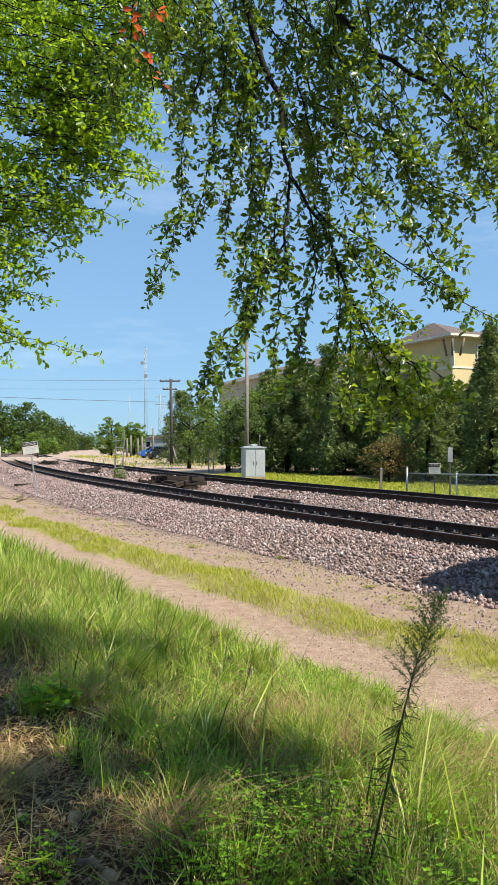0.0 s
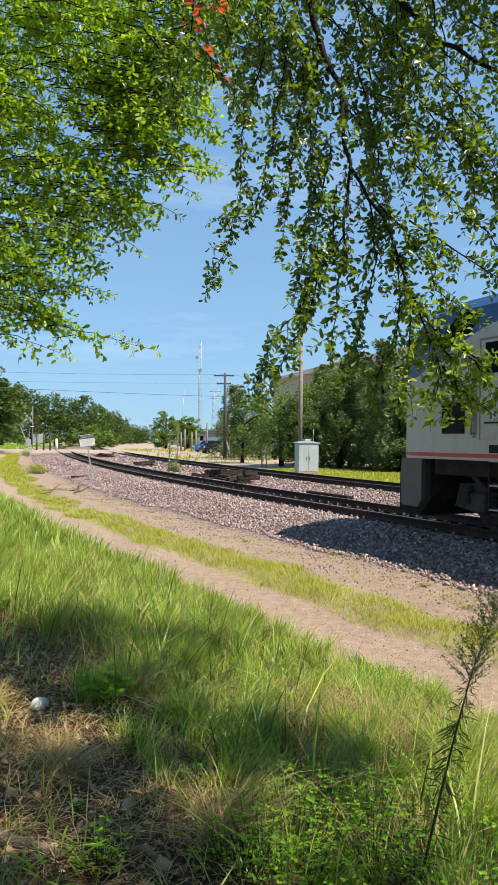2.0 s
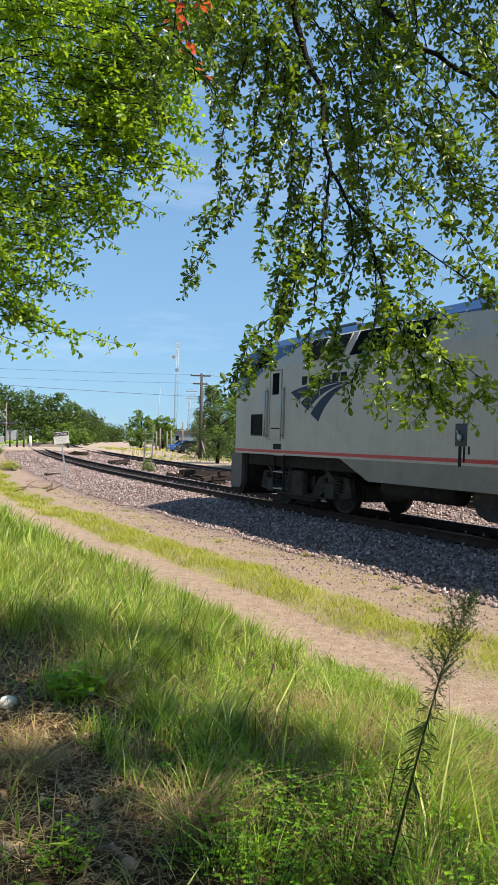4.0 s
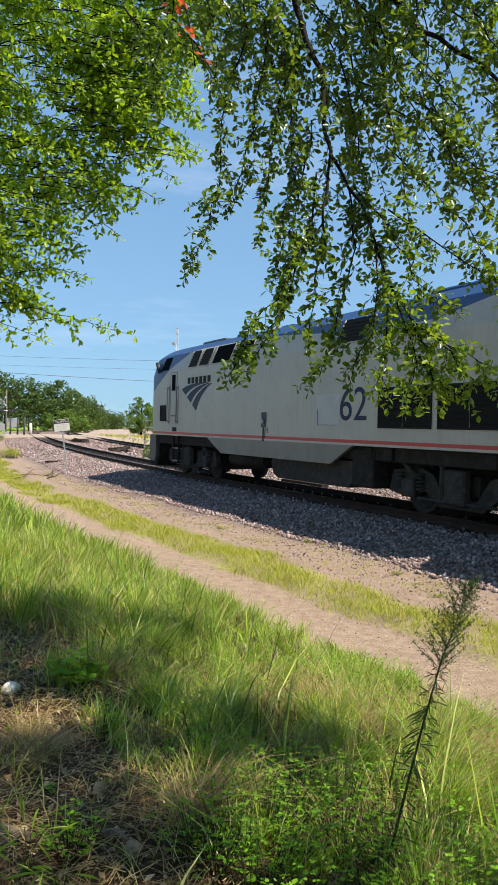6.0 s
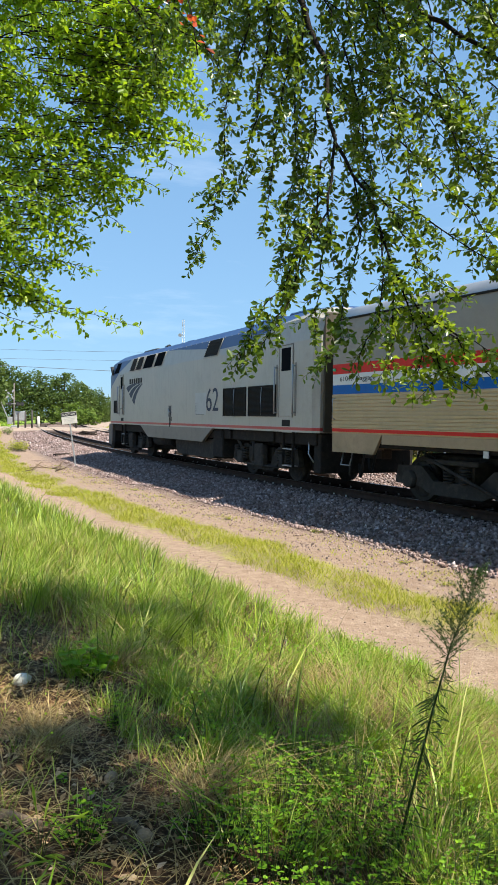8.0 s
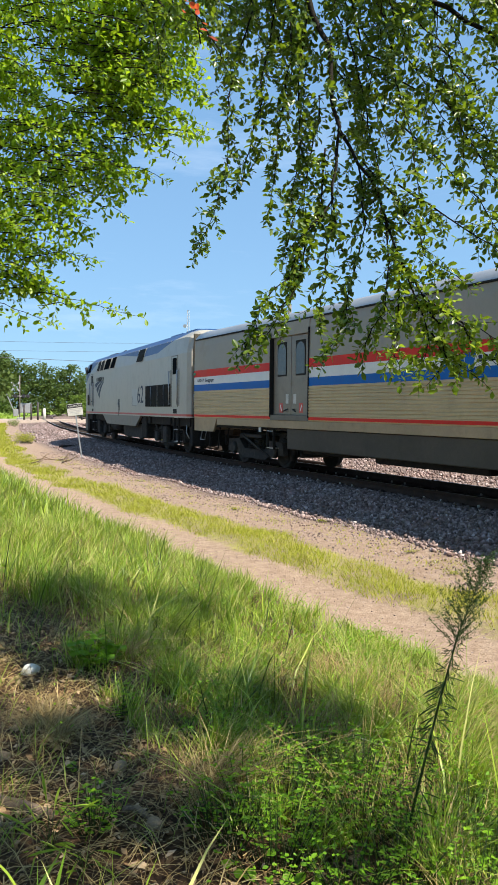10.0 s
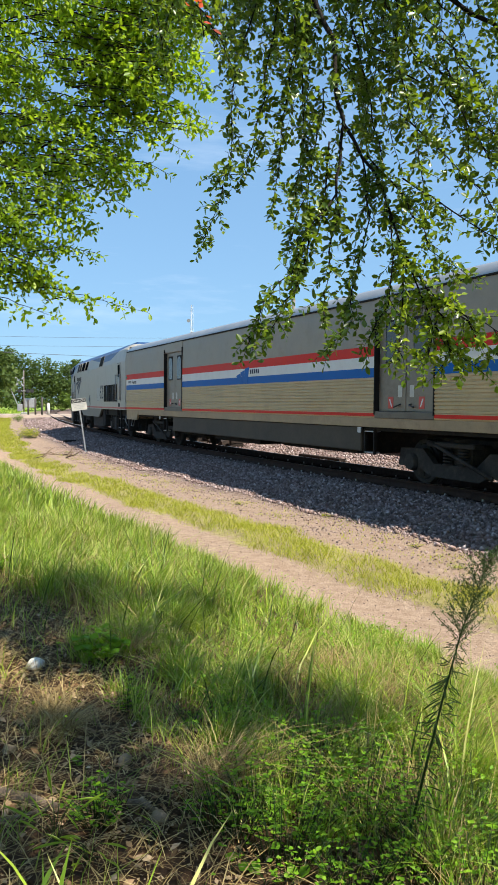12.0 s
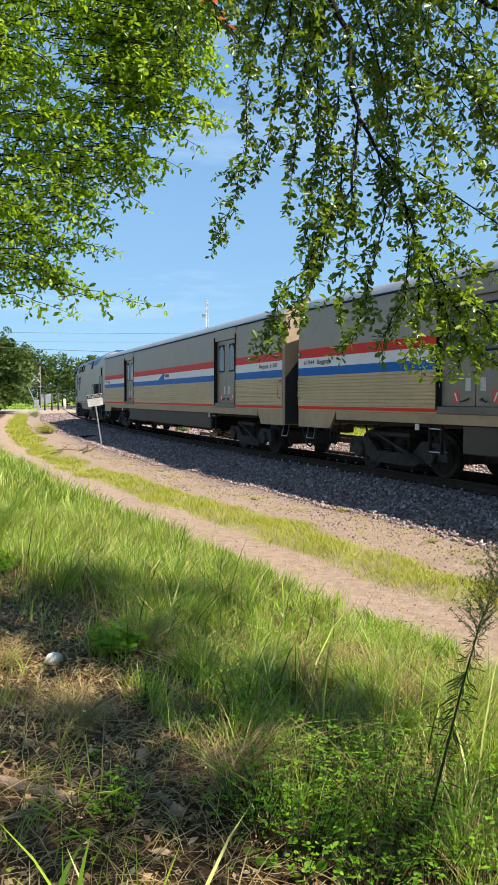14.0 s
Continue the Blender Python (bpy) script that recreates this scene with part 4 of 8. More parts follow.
def build_car(doors, number):
    ob = empty("baggage_car")
    tagged(ob, "stainless fluted baggage car with red, white and blue bands", "railway car", "baggage cars")
    mats = [M[k] for k in CAR_MATS]
    E0, E1 = 0.33, 25.58
    spans, last = [], E0
    for d0, d1 in doors:
        spans.append((last, d0))
        last = d1
    spans.append((last, E1))
    for s in (1, -1):
        for k, (a, b) in enumerate(spans):
            part("side_panel", side_run(a, b, 1.33, s), mats, ob)
        for a, b in ((E0, 2.15), (23.75, E1)):
            c0, c1 = (0.0, 0.28) if a < 5 else (0.28, 0.0)
            part("end_skirt", prism(bmesh.new(), [(B(a), 1.329), (B(a + c0), 0.91), (B(b - c1), 0.91), (B(b), 1.329)], min(s * 1.47, s * 1.537), max(s * 1.47, s * 1.537)), M["tan_skirt"], ob, "steel skirt tinted tan with the ground's reflection")
        part("sill", box(bmesh.new(), B(23.75), B(2.15), min(s * 1.46, s * 1.54), max(s * 1.46, s * 1.54), 1.13, 1.329, 0.006), M["tan_skirt"], ob)
        part("equipment_skirt", box(bmesh.new(), B(19.35), B(6.55), min(s * 1.40, s * 1.50), max(s * 1.40, s * 1.50), 0.60, 1.126, 0.02), M["fairing"], ob, "dusty steel underbody fairing, darkened for reflected ballast")
    # roof arc
    bm = bmesh.new()
    arc = [(1.515, 3.82), (1.50, 3.87), (1.36, 4.02), (1.1, 4.13), (0.7, 4.22), (0.3, 4.26), (0, 4.265)]
    arc = arc + [(-y, z) for y, z in arc[-2::-1]]
    xs = np.linspace(B(E1), B(E0), 30)
    rows = [[bm.verts.new((x, y, z)) for y, z in arc] for x in xs]
    for r, q in zip(rows, rows[1:]):
        for i in range(len(arc) - 1):
            f = bm.faces.new((r[i], r[i + 1], q[i + 1], q[i]))
            f.smooth = True
    bm.faces.new(rows[0])
    bm.faces.new(rows[-1])
    part("roof", bm, M["roof_steel"], ob, "rounded grey steel roof")
    for s in (1, -1):
        part("gutter", box(bmesh.new(), B(E1), B(E0), min(s * 1.51, s * 1.545), max(s * 1.51, s * 1.545), 3.80, 3.84, 0.005), M["grille"], ob)
    for a in (4.5, 9.0, 13.0, 17.5, 21.5):
        part("roof_vent", box(bmesh.new(), B(a + 0.5), B(a), -0.25, 0.25, 4.2, 4.36, 0.05), M["grille"], ob)
    part("floor_pan", box(bmesh.new(), B(E1), B(E0), -1.45, 1.45, 1.05, 1.32, 0.02), M["under"], ob)
    # unseen dark core, added to stop light passing through the car
    part("inner_wall", box(bmesh.new(), B(E1 - 0.02), B(E0 + 0.02), -1.40, 1.40, 1.32, 3.85), M["under"], ob)
    # ends
    for a, d in ((E0, 1), (E1, -1)):
        x = B(a)
        bm = bmesh.new()
        outline = [(1.54, 0.93), (1.55, 3.0), (1.515, 3.82), (1.36, 4.01), (1.1, 4.12), (0.7, 4.21), (0, 4.25)]
        outline = outline + [(-y, z) for y, z in outline[-2::-1]]
        f0 = [bm.verts.new((x + d * 0.002, y, z)) for y, z in outline]
        f1 = [bm.verts.new((x + d * 0.05, y * 0.97, z - 0.03 if z > 2 else z)) for y, z in outline]
        bm.faces.new(f0)
        bm.faces.new(f1)
        for i in range(len(outline)):
            j = (i + 1) % len(outline)
            bm.faces.new((f0[i], f0[j], f1[j], f1[i]))
        part("end_wall", bm, M["tan_end_steel"], ob, "steel end wall tinted tan as if by warm sunlight")
        # added black panel shaped like the next car's shadow on the rear end
        if d < 0:
            bm = bmesh.new()
            rim = [(1.50, 0.95), (1.50, 2.15), (1.05, 2.7), (-1.5, 2.7), (-1.5, 0.95)]
            c0 = [bm.verts.new((x - 0.055, y, z)) for y, z in rim]
            c1 = [bm.verts.new((x - 0.10, y, z)) for y, z in rim]
            bm.faces.new(c0)
            bm.faces.new(c1)
            for i in range(5):
                bm.faces.new((c0[i], c0[(i + 1) % 5], c1[(i + 1) % 5], c1[i]))
            part("end_curtain", bm, M["rubber"], ob, "black panel standing in for the shadow on the car's end")
        part("diaphragm", box(bmesh.new(), min(x, x + d * 0.32), max(x, x + d * 0.32), -0.55, 0.55, 1.1, 3.5, 0.05), M["rubber"], ob)
        part("coupler", box(bmesh.new(), min(x, x + d * 0.42), max(x, x + d * 0.42), -0.14, 0.14, 0.72, 0.98, 0.03), M["iron"], ob)
        for yy, drop in ((0.95, 0.36), (0.62, 0.30), (0.3, 0.42), (-0.95, 0.36)):
            bm = bmesh.new()
            tube(bm, [(x, yy, 1.0), (x + d * 0.10, yy, 0.7), (x + d * 0.2, yy * 0.95, drop + 0.05), (x + d * 0.28, yy * 0.9, drop), (x + d * 0.36, yy * 0.85, drop + 0.08), (x + d * 0.42, yy * 0.8, drop + 0.3)], 0.028, 7)
            part("air_hose", bm, M["rubber"], ob)
        bm = bmesh.new()
        tube(bm, [(x - d * 0.12, 1.56, 1.62), (x - d * 0.12, 1.63, 1.66), (x - d * 0.12, 1.63, 2.06), (x - d * 0.12, 1.56, 2.1)], 0.014)
        part("grab_iron", bm, M["galv"], ob)
        bm = bmesh.new()
        tube(bm, [(x - d * 0.1, 1.3, 0.92), (x - d * 0.1, 1.36, 0.62), (x - d * 0.45, 1.36, 0.62), (x - d * 0.45, 1.3, 0.92)], 0.018)
        part("stirrup", bm, M["galv"], ob)
        bm = bmesh.new()
        rod(bm, (x - d * 0.09, 1.545, 2.72), (x - d * 0.09, 1.60, 2.72), 0.04, 0.03, 10)
        part("marker_light", bm, M["lens_green"] if d > 0 else M["red_label"], ob)
    # doors: two leaves set back in a deep frame
    for d0, d1 in doors:
        for s in (1, -1):
            y = s * 1.50
            # bay backing and sill use the steel with shade put into its colour
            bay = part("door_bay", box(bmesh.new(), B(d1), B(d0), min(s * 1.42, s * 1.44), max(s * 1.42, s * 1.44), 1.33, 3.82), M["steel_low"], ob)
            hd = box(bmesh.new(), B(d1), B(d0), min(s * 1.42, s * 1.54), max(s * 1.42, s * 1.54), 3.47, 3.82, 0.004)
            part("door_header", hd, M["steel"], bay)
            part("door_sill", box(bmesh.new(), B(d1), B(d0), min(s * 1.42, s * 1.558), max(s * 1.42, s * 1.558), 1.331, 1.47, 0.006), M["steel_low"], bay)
            mid = (d0 + d1) / 2
            for a, b, hinge in ((d0 + 0.05, mid - 0.01, 1), (mid + 0.01, d1 - 0.05, -1)):
                leaf = part("door", box(bmesh.new(), B(b), B(a), min(s * 1.44, s * 1.475), max(s * 1.44, s * 1.475), 1.475, 3.465, 0.006), M["door_steel"], ob, "plain steel leaf of a double loading door")
                wx0, wx1 = B((a + b) / 2 + 0.21), B((a + b) / 2 - 0.21)
                yy0, yy1 = min(s * 1.47, s * 1.484), max(s * 1.47, s * 1.484)
                fr = bmesh.new()
                box(fr, wx0 - 0.035, wx1 + 0.035, yy0, yy1, 2.46, 3.33, 0.012)
                part("window_frame", fr, M["grille"], leaf)
                cap = [(wx0 + (wx1 - wx0) * (0.5 - 0.5 * math.cos(q)), 3.10 + 0.19 * math.sin(q)) for q in np.linspace(0, math.pi, 9)]
                part("window", prism(bmesh.new(), [(wx1, 2.50), (wx0, 2.50), *cap], min(s * 1.48, s * 1.488), max(s * 1.48, s * 1.488)), M["door_glass"], leaf, "dusty tinted pane with a rounded top")
                hx = B(mid - hinge * 0.18)
                bm = bmesh.new()
                tube(bm, [(hx, s * 1.475, 1.62), (hx, s * 1.53, 1.6), (hx + 0.16 * hinge, s * 1.53, 1.56)], 0.016)
                part("latch", bm, M["black"], leaf)
                lx = B(mid - hinge * 0.52)
                sign = part("red_marking", box(bmesh.new(), lx - 0.09, lx + 0.09, min(s * 1.474, s * 1.479), max(s * 1.474, s * 1.479), 1.53, 1.77), M["red_label"], leaf, "red warning square with a pale slash")
                slash = [(lx - 0.05 * hinge, 1.57), (lx - 0.02 * hinge, 1.57), (lx + 0.05 * hinge, 1.70), (lx + 0.05 * hinge, 1.73), (lx + 0.02 * hinge, 1.73)]
                part("slash", prism(bmesh.new(), slash, min(s * 1.4785, s * 1.481), max(s * 1.4785, s * 1.481)), M["stripe_white"], sign)
                part("notice", box(bmesh.new(), B(mid - hinge * 0.2) - 0.07, B(mid - hinge * 0.2) + 0.07, min(s * 1.475, s * 1.479), max(s * 1.475, s * 1.479), 1.76, 2.0), M["white"], leaf)
            for x in (B(d0), B(d1)):
                bm = box(bmesh.new(), x - 0.016, x + 0.016, min(s * 1.42, s * 1.575), max(s * 1.42, s * 1.575), 1.40, 3.60, 0.006)
                part("door_jamb", bm, M["grille"], bay)
        ladder(ob, B(d0 - 0.12) if d0 < 13 else B(d0 - 0.3), 1.47, 0.55, 1.1, 0.36)
        bm = box(bmesh.new(), B(d0 - 0.6) - 0.06, B(d0 - 0.6) + 0.06, 1.53, 1.555, 1.0, 1.12, 0.004)
        part("socket_plate", bm, M["white_mark"], ob)
    # lettering and operator's mark
    lettering("car_lettering", number + "  Baggage", 0.15, on_side(B(0.62), 1.556, 2.46), M["black"], ob, 1.3)
    lettering("car_lettering", "Baggage  " + number, 0.15, on_side(B(23.95), 1.556, 2.46), M["black"], ob, 1.3)
    lx = 12.55
    for k in range(3):
        bm = prism(bmesh.new(), [(B(lx + k * 0.32), 2.42 + 0.1 * k), (B(lx + 0.3 + k * 0.32), 2.50 + 0.08 * k), (B(lx + 0.5 + k * 0.16), 2.2), (B(lx + 0.38 + k * 0.14), 2.2)], 1.553, 1.557)
        part("emblem_blade", bm, M["stripe_blue"], ob)
    part("emblem_panel", box(bmesh.new(), B(lx + 1.75), B(lx + 0.95), 1.553, 1.557, 2.42, 2.62), M["stripe_white"], ob)
    for k in range(5):
        part("name_bar", box(bmesh.new(), B(lx + 1.09 + k * 0.13), B(lx + 1.0 + k * 0.13), 1.556, 1.560, 2.46, 2.58), M["navy"], ob)
    # under-floor boxes and the two trucks
    for a0, a1, z in ((6.8, 9.0, 0.5), (10.0, 13.5, 0.45), (15.0, 18.8, 0.5)):
        part("underfloor_box", box(bmesh.new(), B(a1), B(a0), -1.2, 1.2, z, 1.1, 0.03), M["under"], ob)
    wheels = truck(ob, 9.07, 2.59, 0.457, False) + truck(ob, -9.07, 2.59, 0.457, False)
    return ob, wheels


loco, loco_wheels = build_loco()
car_1, car_1_wheels = build_car([(5.7, 7.7), (19.95, 21.95)], "61047")
car_2, car_2_wheels = build_car([(5.85, 7.85), (19.95, 21.95)], "61044")

# seconds, place of the leading coupler along the line
RUN = [(2.0, 6.44), (2.5, 8.16), (3.0, 9.9), (3.5, 11.68), (4.0, 13.5), (6.5, 22.9), (7.0, 24.95), (7.5, 27.03), (8.0, 29.15), (8.5, 31.3),
       (11.0, 42.7), (11.5, 45.15), (12.0, 47.6), (12.5, 50.14), (13.0, 52.65), (13.5, 55.25), (14.0, 57.82)]


def front_at(t):
    """Place of the leading coupler: a gentle acceleration through the known times."""
    c = np.polyfit([r[0] for r in RUN], [r[1] for r in RUN], 3)
    return float(np.polyval(c, t))


def vehicle_pose(front, lead, centres):
    """A vehicle whose two truck pivots ride on the line."""
    p, q = on_line(front - lead), on_line(front - lead - centres)
    mid, d = (p + q) / 2, p - q
    return pose(mid[0], mid[1], 0, 0, 0, math.degrees(math.atan2(d[1], d[0])))


def motions():
    """The train draws past from right to left and its wheels turn."""
    times = [k * 0.5 for k in range(29)]
    trains = ((loco, loco_wheels, 0.0, 3.9, 13.2), (car_1, car_1_wheels, 21.03, 3.885, 18.14), (car_2, car_2_wheels, 46.94, 3.885, 18.14))
    for thing, wheels, behind, lead, centres in trains:
        walk(thing, [(t, vehicle_pose(front_at(t) - behind, lead, centres)) for t in times])
        for w, radius, x in wheels:
            rows = []
            for k in range(141):
                t = k * 0.1
                rows.append((t, Matrix.Translation((x, 0, radius)) @ Matrix.Rotation(front_at(t) / radius, 4, "Y")))
            walk(w, rows)


# ---- trees, from leaf clumps on tapered limbs ----
QUAD = np.array([(-0.5, 0, 0), (0, -0.28, 0.06), (0.5, 0, -0.04), (0, 0.28, 0.06)])
QUAD_F = np.array([(0, 1, 2, 3)])


def leaf_cloud(rng, centres, radii, per, size, flat=0.75, slim=1.0):
    """Leaf quads on the outer parts of many small ellipsoids."""
    k = len(centres)
    pick = np.repeat(np.arange(k), per)
    d = rng.normal(size=(len(pick), 3))
    d /= np.linalg.norm(d, axis=1)[:, None]
    r = rng.uniform(0.35, 1.05, len(pick)) ** 0.6
    loc = centres[pick] + d * (radii[pick] * r)[:, None] * np.array([1, 1, flat])
    mats = turns(rng, len(pick), 1.1) * (size * rng.uniform(0.6, 1.4, len(pick)))[:, None, None]
    return scattered(QUAD * np.array([1, slim, 1]), QUAD_F, mats, loc)


def broadleaf(x, y, z, height, width, seed, leaf="far_leaf", size=0.26, clumps=60, per=55, label="", base=0.18):
    rng = np.random.default_rng(seed)
    ob = empty("tree", pose(x, y, z))
    tagged(ob, label or "leafy broadleaf tree with an uneven dark green crown", "tree")
    bm = bmesh.new()
    lean = rng.uniform(-0.04, 0.04, 2) * height
    top = Vector((lean[0], lean[1], height * 0.75))
    tube(bm, [(0, 0, -0.1), (lean[0] * 0.3, lean[1] * 0.3, height * 0.3), top], [height * 0.03, height * 0.022, height * 0.008], 7)
    for k in range(7):
        a, h = rng.uniform(0, 6.28), rng.uniform(0.2, 0.6) * height
        q = Vector((math.cos(a) * width * 0.36, math.sin(a) * width * 0.36, h + height * rng.uniform(0.1, 0.25)))
        p = Vector((lean[0] * h / height, lean[1] * h / height, h))
        tube(bm, [p, (p + q) / 2 + Vector((0, 0, 0.1)), q], [height * 0.014, height * 0.009, height * 0.004], 5)
    part("trunk", bm, M["bark"], ob)
    c = []
    while len(c) < clumps:
        p = rng.uniform(-1, 1, 3)
        rr = np.hypot(p[0], p[1])
        lim = math.sqrt(max(0, 1 - (max(0, p[2] + 0.15)) ** 2)) * (1 if p[2] > -0.4 else 0.85)
        if rr < lim and (rr > 0.35 * lim or rng.random() < 0.35):
            c.append(p)
    c = np.array(c)
    wave = 1 + 0.16 * np.sin(3 * np.arctan2(c[:, 1], c[:, 0]) + seed) + rng.uniform(-0.12, 0.12, clumps)
    mid, half = height * (1 + base) / 2, height * (1 - base) / 2
    cen = np.stack([c[:, 0] * width / 2 * wave, c[:, 1] * width / 2 * wave, mid + c[:, 2] * half * 0.92], -1)
    v, f = leaf_cloud(rng, cen, width * rng.uniform(0.09, 0.19, clumps), per, size)
    raw("crown", v, f, M[leaf], ob)
    return ob


def cedar(x, y, z, height, width, seed, leaf="cedar", per=60, size=0.26, point=0.55):
    rng = np.random.default_rng(seed)
    ob = empty("cedar_tree", pose(x, y, z))
    tagged(ob, "dense dark green cedar with feathery ragged boughs", "tree", "cedars along the railway")
    bm = bmesh.new()
    tube(bm, [(0, 0, -0.1), (0.03, 0.02, height * 0.5), (0, 0.05, height * 0.95)], [0.16, 0.10, 0.02], 7)
    n = int(60 + height * 21)
    h = rng.uniform(0.02, 1.0, n) ** 0.85
    a = rng.uniform(0, 2 * np.pi, n)
    r = width / 2 * np.clip((1.06 - h) ** point, 0, 1) * rng.uniform(0.3, 1.12, n)
    r *= 1 + 0.15 * np.sin(5 * a + seed)
    cen = np.stack([np.cos(a) * r, np.sin(a) * r, h * height], -1)
    for k in range(0, n, 12):
        tube(bm, [(0, 0, cen[k, 2] * 0.85), tuple(cen[k])], [0.03, 0.01], 4)
    part("trunk", bm, M["bark"], ob)
    v, f = leaf_cloud(rng, cen, 0.24 + 0.34 * rng.random(n) * (1.1 - h), per, size, 1.35, 0.42)
    tip = np.array([[0, 0, height + 0.1]])
    v2, f2 = leaf_cloud(rng, np.repeat(tip, 3, 0) - np.array([[0, 0, 0], [0, 0, 0.25], [0, 0, 0.55]]), np.array([0.1, 0.16, 0.24]), 40, size * 0.8, 1.6, 0.42)
    raw("crown", np.concatenate([v, v2]), np.concatenate([f, f2 + len(v)]), M[leaf], ob)
    return ob


# beyond the second track: cedars with a few broadleaf trees between
CEDARS = [(10.35, 33.5, 7.0, 2.9), (12.2, 33.0, 5.6, 3.2), (8.4, 36.8, 4.7, 3.4), (9.4, 39.5, 4.6, 3.4), (7.8, 42.5, 5.6, 3.6), (6.6, 44.5, 6.9, 3.8), (4.7, 47.0, 7.8, 4.0),
          (3.0, 49.5, 7.3, 4.0), (1.4, 53.0, 6.9, 4.0), (13.8, 35.5, 6.2, 3.6), (11.0, 37.5, 5.2, 3.4), (-6.4, 73.0, 6.9, 4.6), (6.6, 47.5, 6.4, 4.4), (3.9, 51.5, 7.0, 4.4), (9.0, 44.0, 5.4, 4.2), (10.6, 40.8, 4.8, 4.0), (13.0, 38.5, 5.0, 4.0), (5.3, 43.6, 4.6, 3.4), (2.3, 47.8, 5.2, 3.2), (-3.6, 66.0, 5.6, 4.0)]
for k, (x, y, h, w) in enumerate(CEDARS):
    cedar(x * 1.18, y * 1.18, -0.35, 1.964 + (h - 1.914) * 1.18, w * 1.15, 40 + k, "cedar", 56, 0.26, 0.95 if k == 0 else 0.55)
broadleaf(-1.6, 60.0, -0.3, 7.1, 5.2, 61, "far_leaf_light", 0.22, 70, 60, "bushy light green broadleaf tree beside dark cedars", 0.05)
broadleaf(0.9, 60.5, -0.3, 7.5, 4.8, 67, "far_leaf_light", 0.22, 70, 60, "bushy light green broadleaf tree beside dark cedars", 0.05)
broadleaf(-0.2, 56.5, -0.3, 5.6, 3.8, 62, "far_leaf", 0.22, 60, 60, "", 0.05)
broadleaf(-5.2, 68.0, -0.3, 6.2, 4.4, 63, "far_leaf", 0.22, 60, 60, "", 0.08)
broadleaf(7.5, 42.0, -0.35, 2.7, 3.0, 64, "brown_leaf", 0.14, 50, 50, "browned dying shrub before dark cedars", 0.02)
broadleaf(6.6, 54.0, -0.35, 2.6, 3.0, 65, "cedar", 0.15, 40, 50, "low dark shrub at the foot of the cedars", 0.02)
broadleaf(12.7, 40.6, -0.35, 2.8, 3.0, 66, "cedar", 0.15, 40, 50, "low dark shrub at the foot of the cedars", 0.02)


def undergrowth():
    rng = np.random.default_rng(17)
    k = 230
    t = rng.random(k)
    cen = np.stack([-1.5 + 19.0 * t + rng.normal(0, 0.5, k), 64.5 - 23.5 * t + rng.normal(0, 0.9, k) + 1.6, rng.uniform(-0.2, 1.3, k)], -1)
    v, f = leaf_cloud(rng, cen, rng.uniform(0.35, 0.75, k), 55, 0.2, 0.8, 0.7)
    ob = raw("undergrowth", v, f, M["cedar"])
    tagged(ob, "low dark green brush under the cedars", "brush", "", "stuff")


undergrowth()
# beyond the level crossing
FAR_TREES = [(-42.5, 108, 12.6, 7.5, 0), (-47.5, 113, 12.0, 9, 0), (-41, 116, 10.0, 8, 0), (-38.8, 121, 9.6, 7, 0), (-36.2, 126, 9.8, 6.5, 0), (-37.5, 140, 8.9, 7, 0), (-39.9, 160, 8.4, 8, 0),
             (-44.0, 182, 7.2, 8, 0), (-47.0, 212, 6.2, 9, 0), (-51.5, 245, 5.4, 9, 0), (-29.8, 116, 3.3, 4.2, 1), (-33.0, 118, 4.2, 5, 1), (-24.6, 140, 7.6, 4.8, 1), (-21.6, 147, 7.2, 4.4, 1), (-23.2, 156, 5.6, 5, 1),
             (-33.9, 258, 6.2, 9, 0), (-27.5, 262, 6.0, 10, 0), (-54, 128, 12, 10, 0), (-60, 118, 13, 10, 0), (-37.0, 90, 10.8, 8.5, 0)]
for k, (x, y, h, w, light) in enumerate(FAR_TREES):
    if k < 12 or k in (17, 18):
        x, y, h, w = x * 1.42, y * 1.42, 1.81 + (h - 1.81) * 1.42, w * 1.42
    broadleaf(x, y, -0.2, h, w, 80 + k, "far_leaf_light" if light else "far_leaf", 0.5 if light else 0.6, 55 if light else 80, 34 if light else 50, "light green young tree by the level crossing" if light else "full dark green tree beyond the level crossing", 0.03)


def far_woods():
    rng = np.random.default_rng(7)
    ang = rng.uniform(-60, 60, 420)
    dist = rng.uniform(270, 420, 420)
    cen = np.stack([np.sin(np.radians(ang)) * dist, np.cos(np.radians(ang)) * dist, rng.uniform(0, 2.0, 420)], -1)
    v, f = leaf_cloud(rng, cen, rng.uniform(2, 4, 420), 50, 1.3, 0.8)
    ob = raw("far_woods", v, f, M["far_leaf"])
    tagged(ob, "hazy belt of distant dark green woods", "woods", "", "stuff")


far_woods()


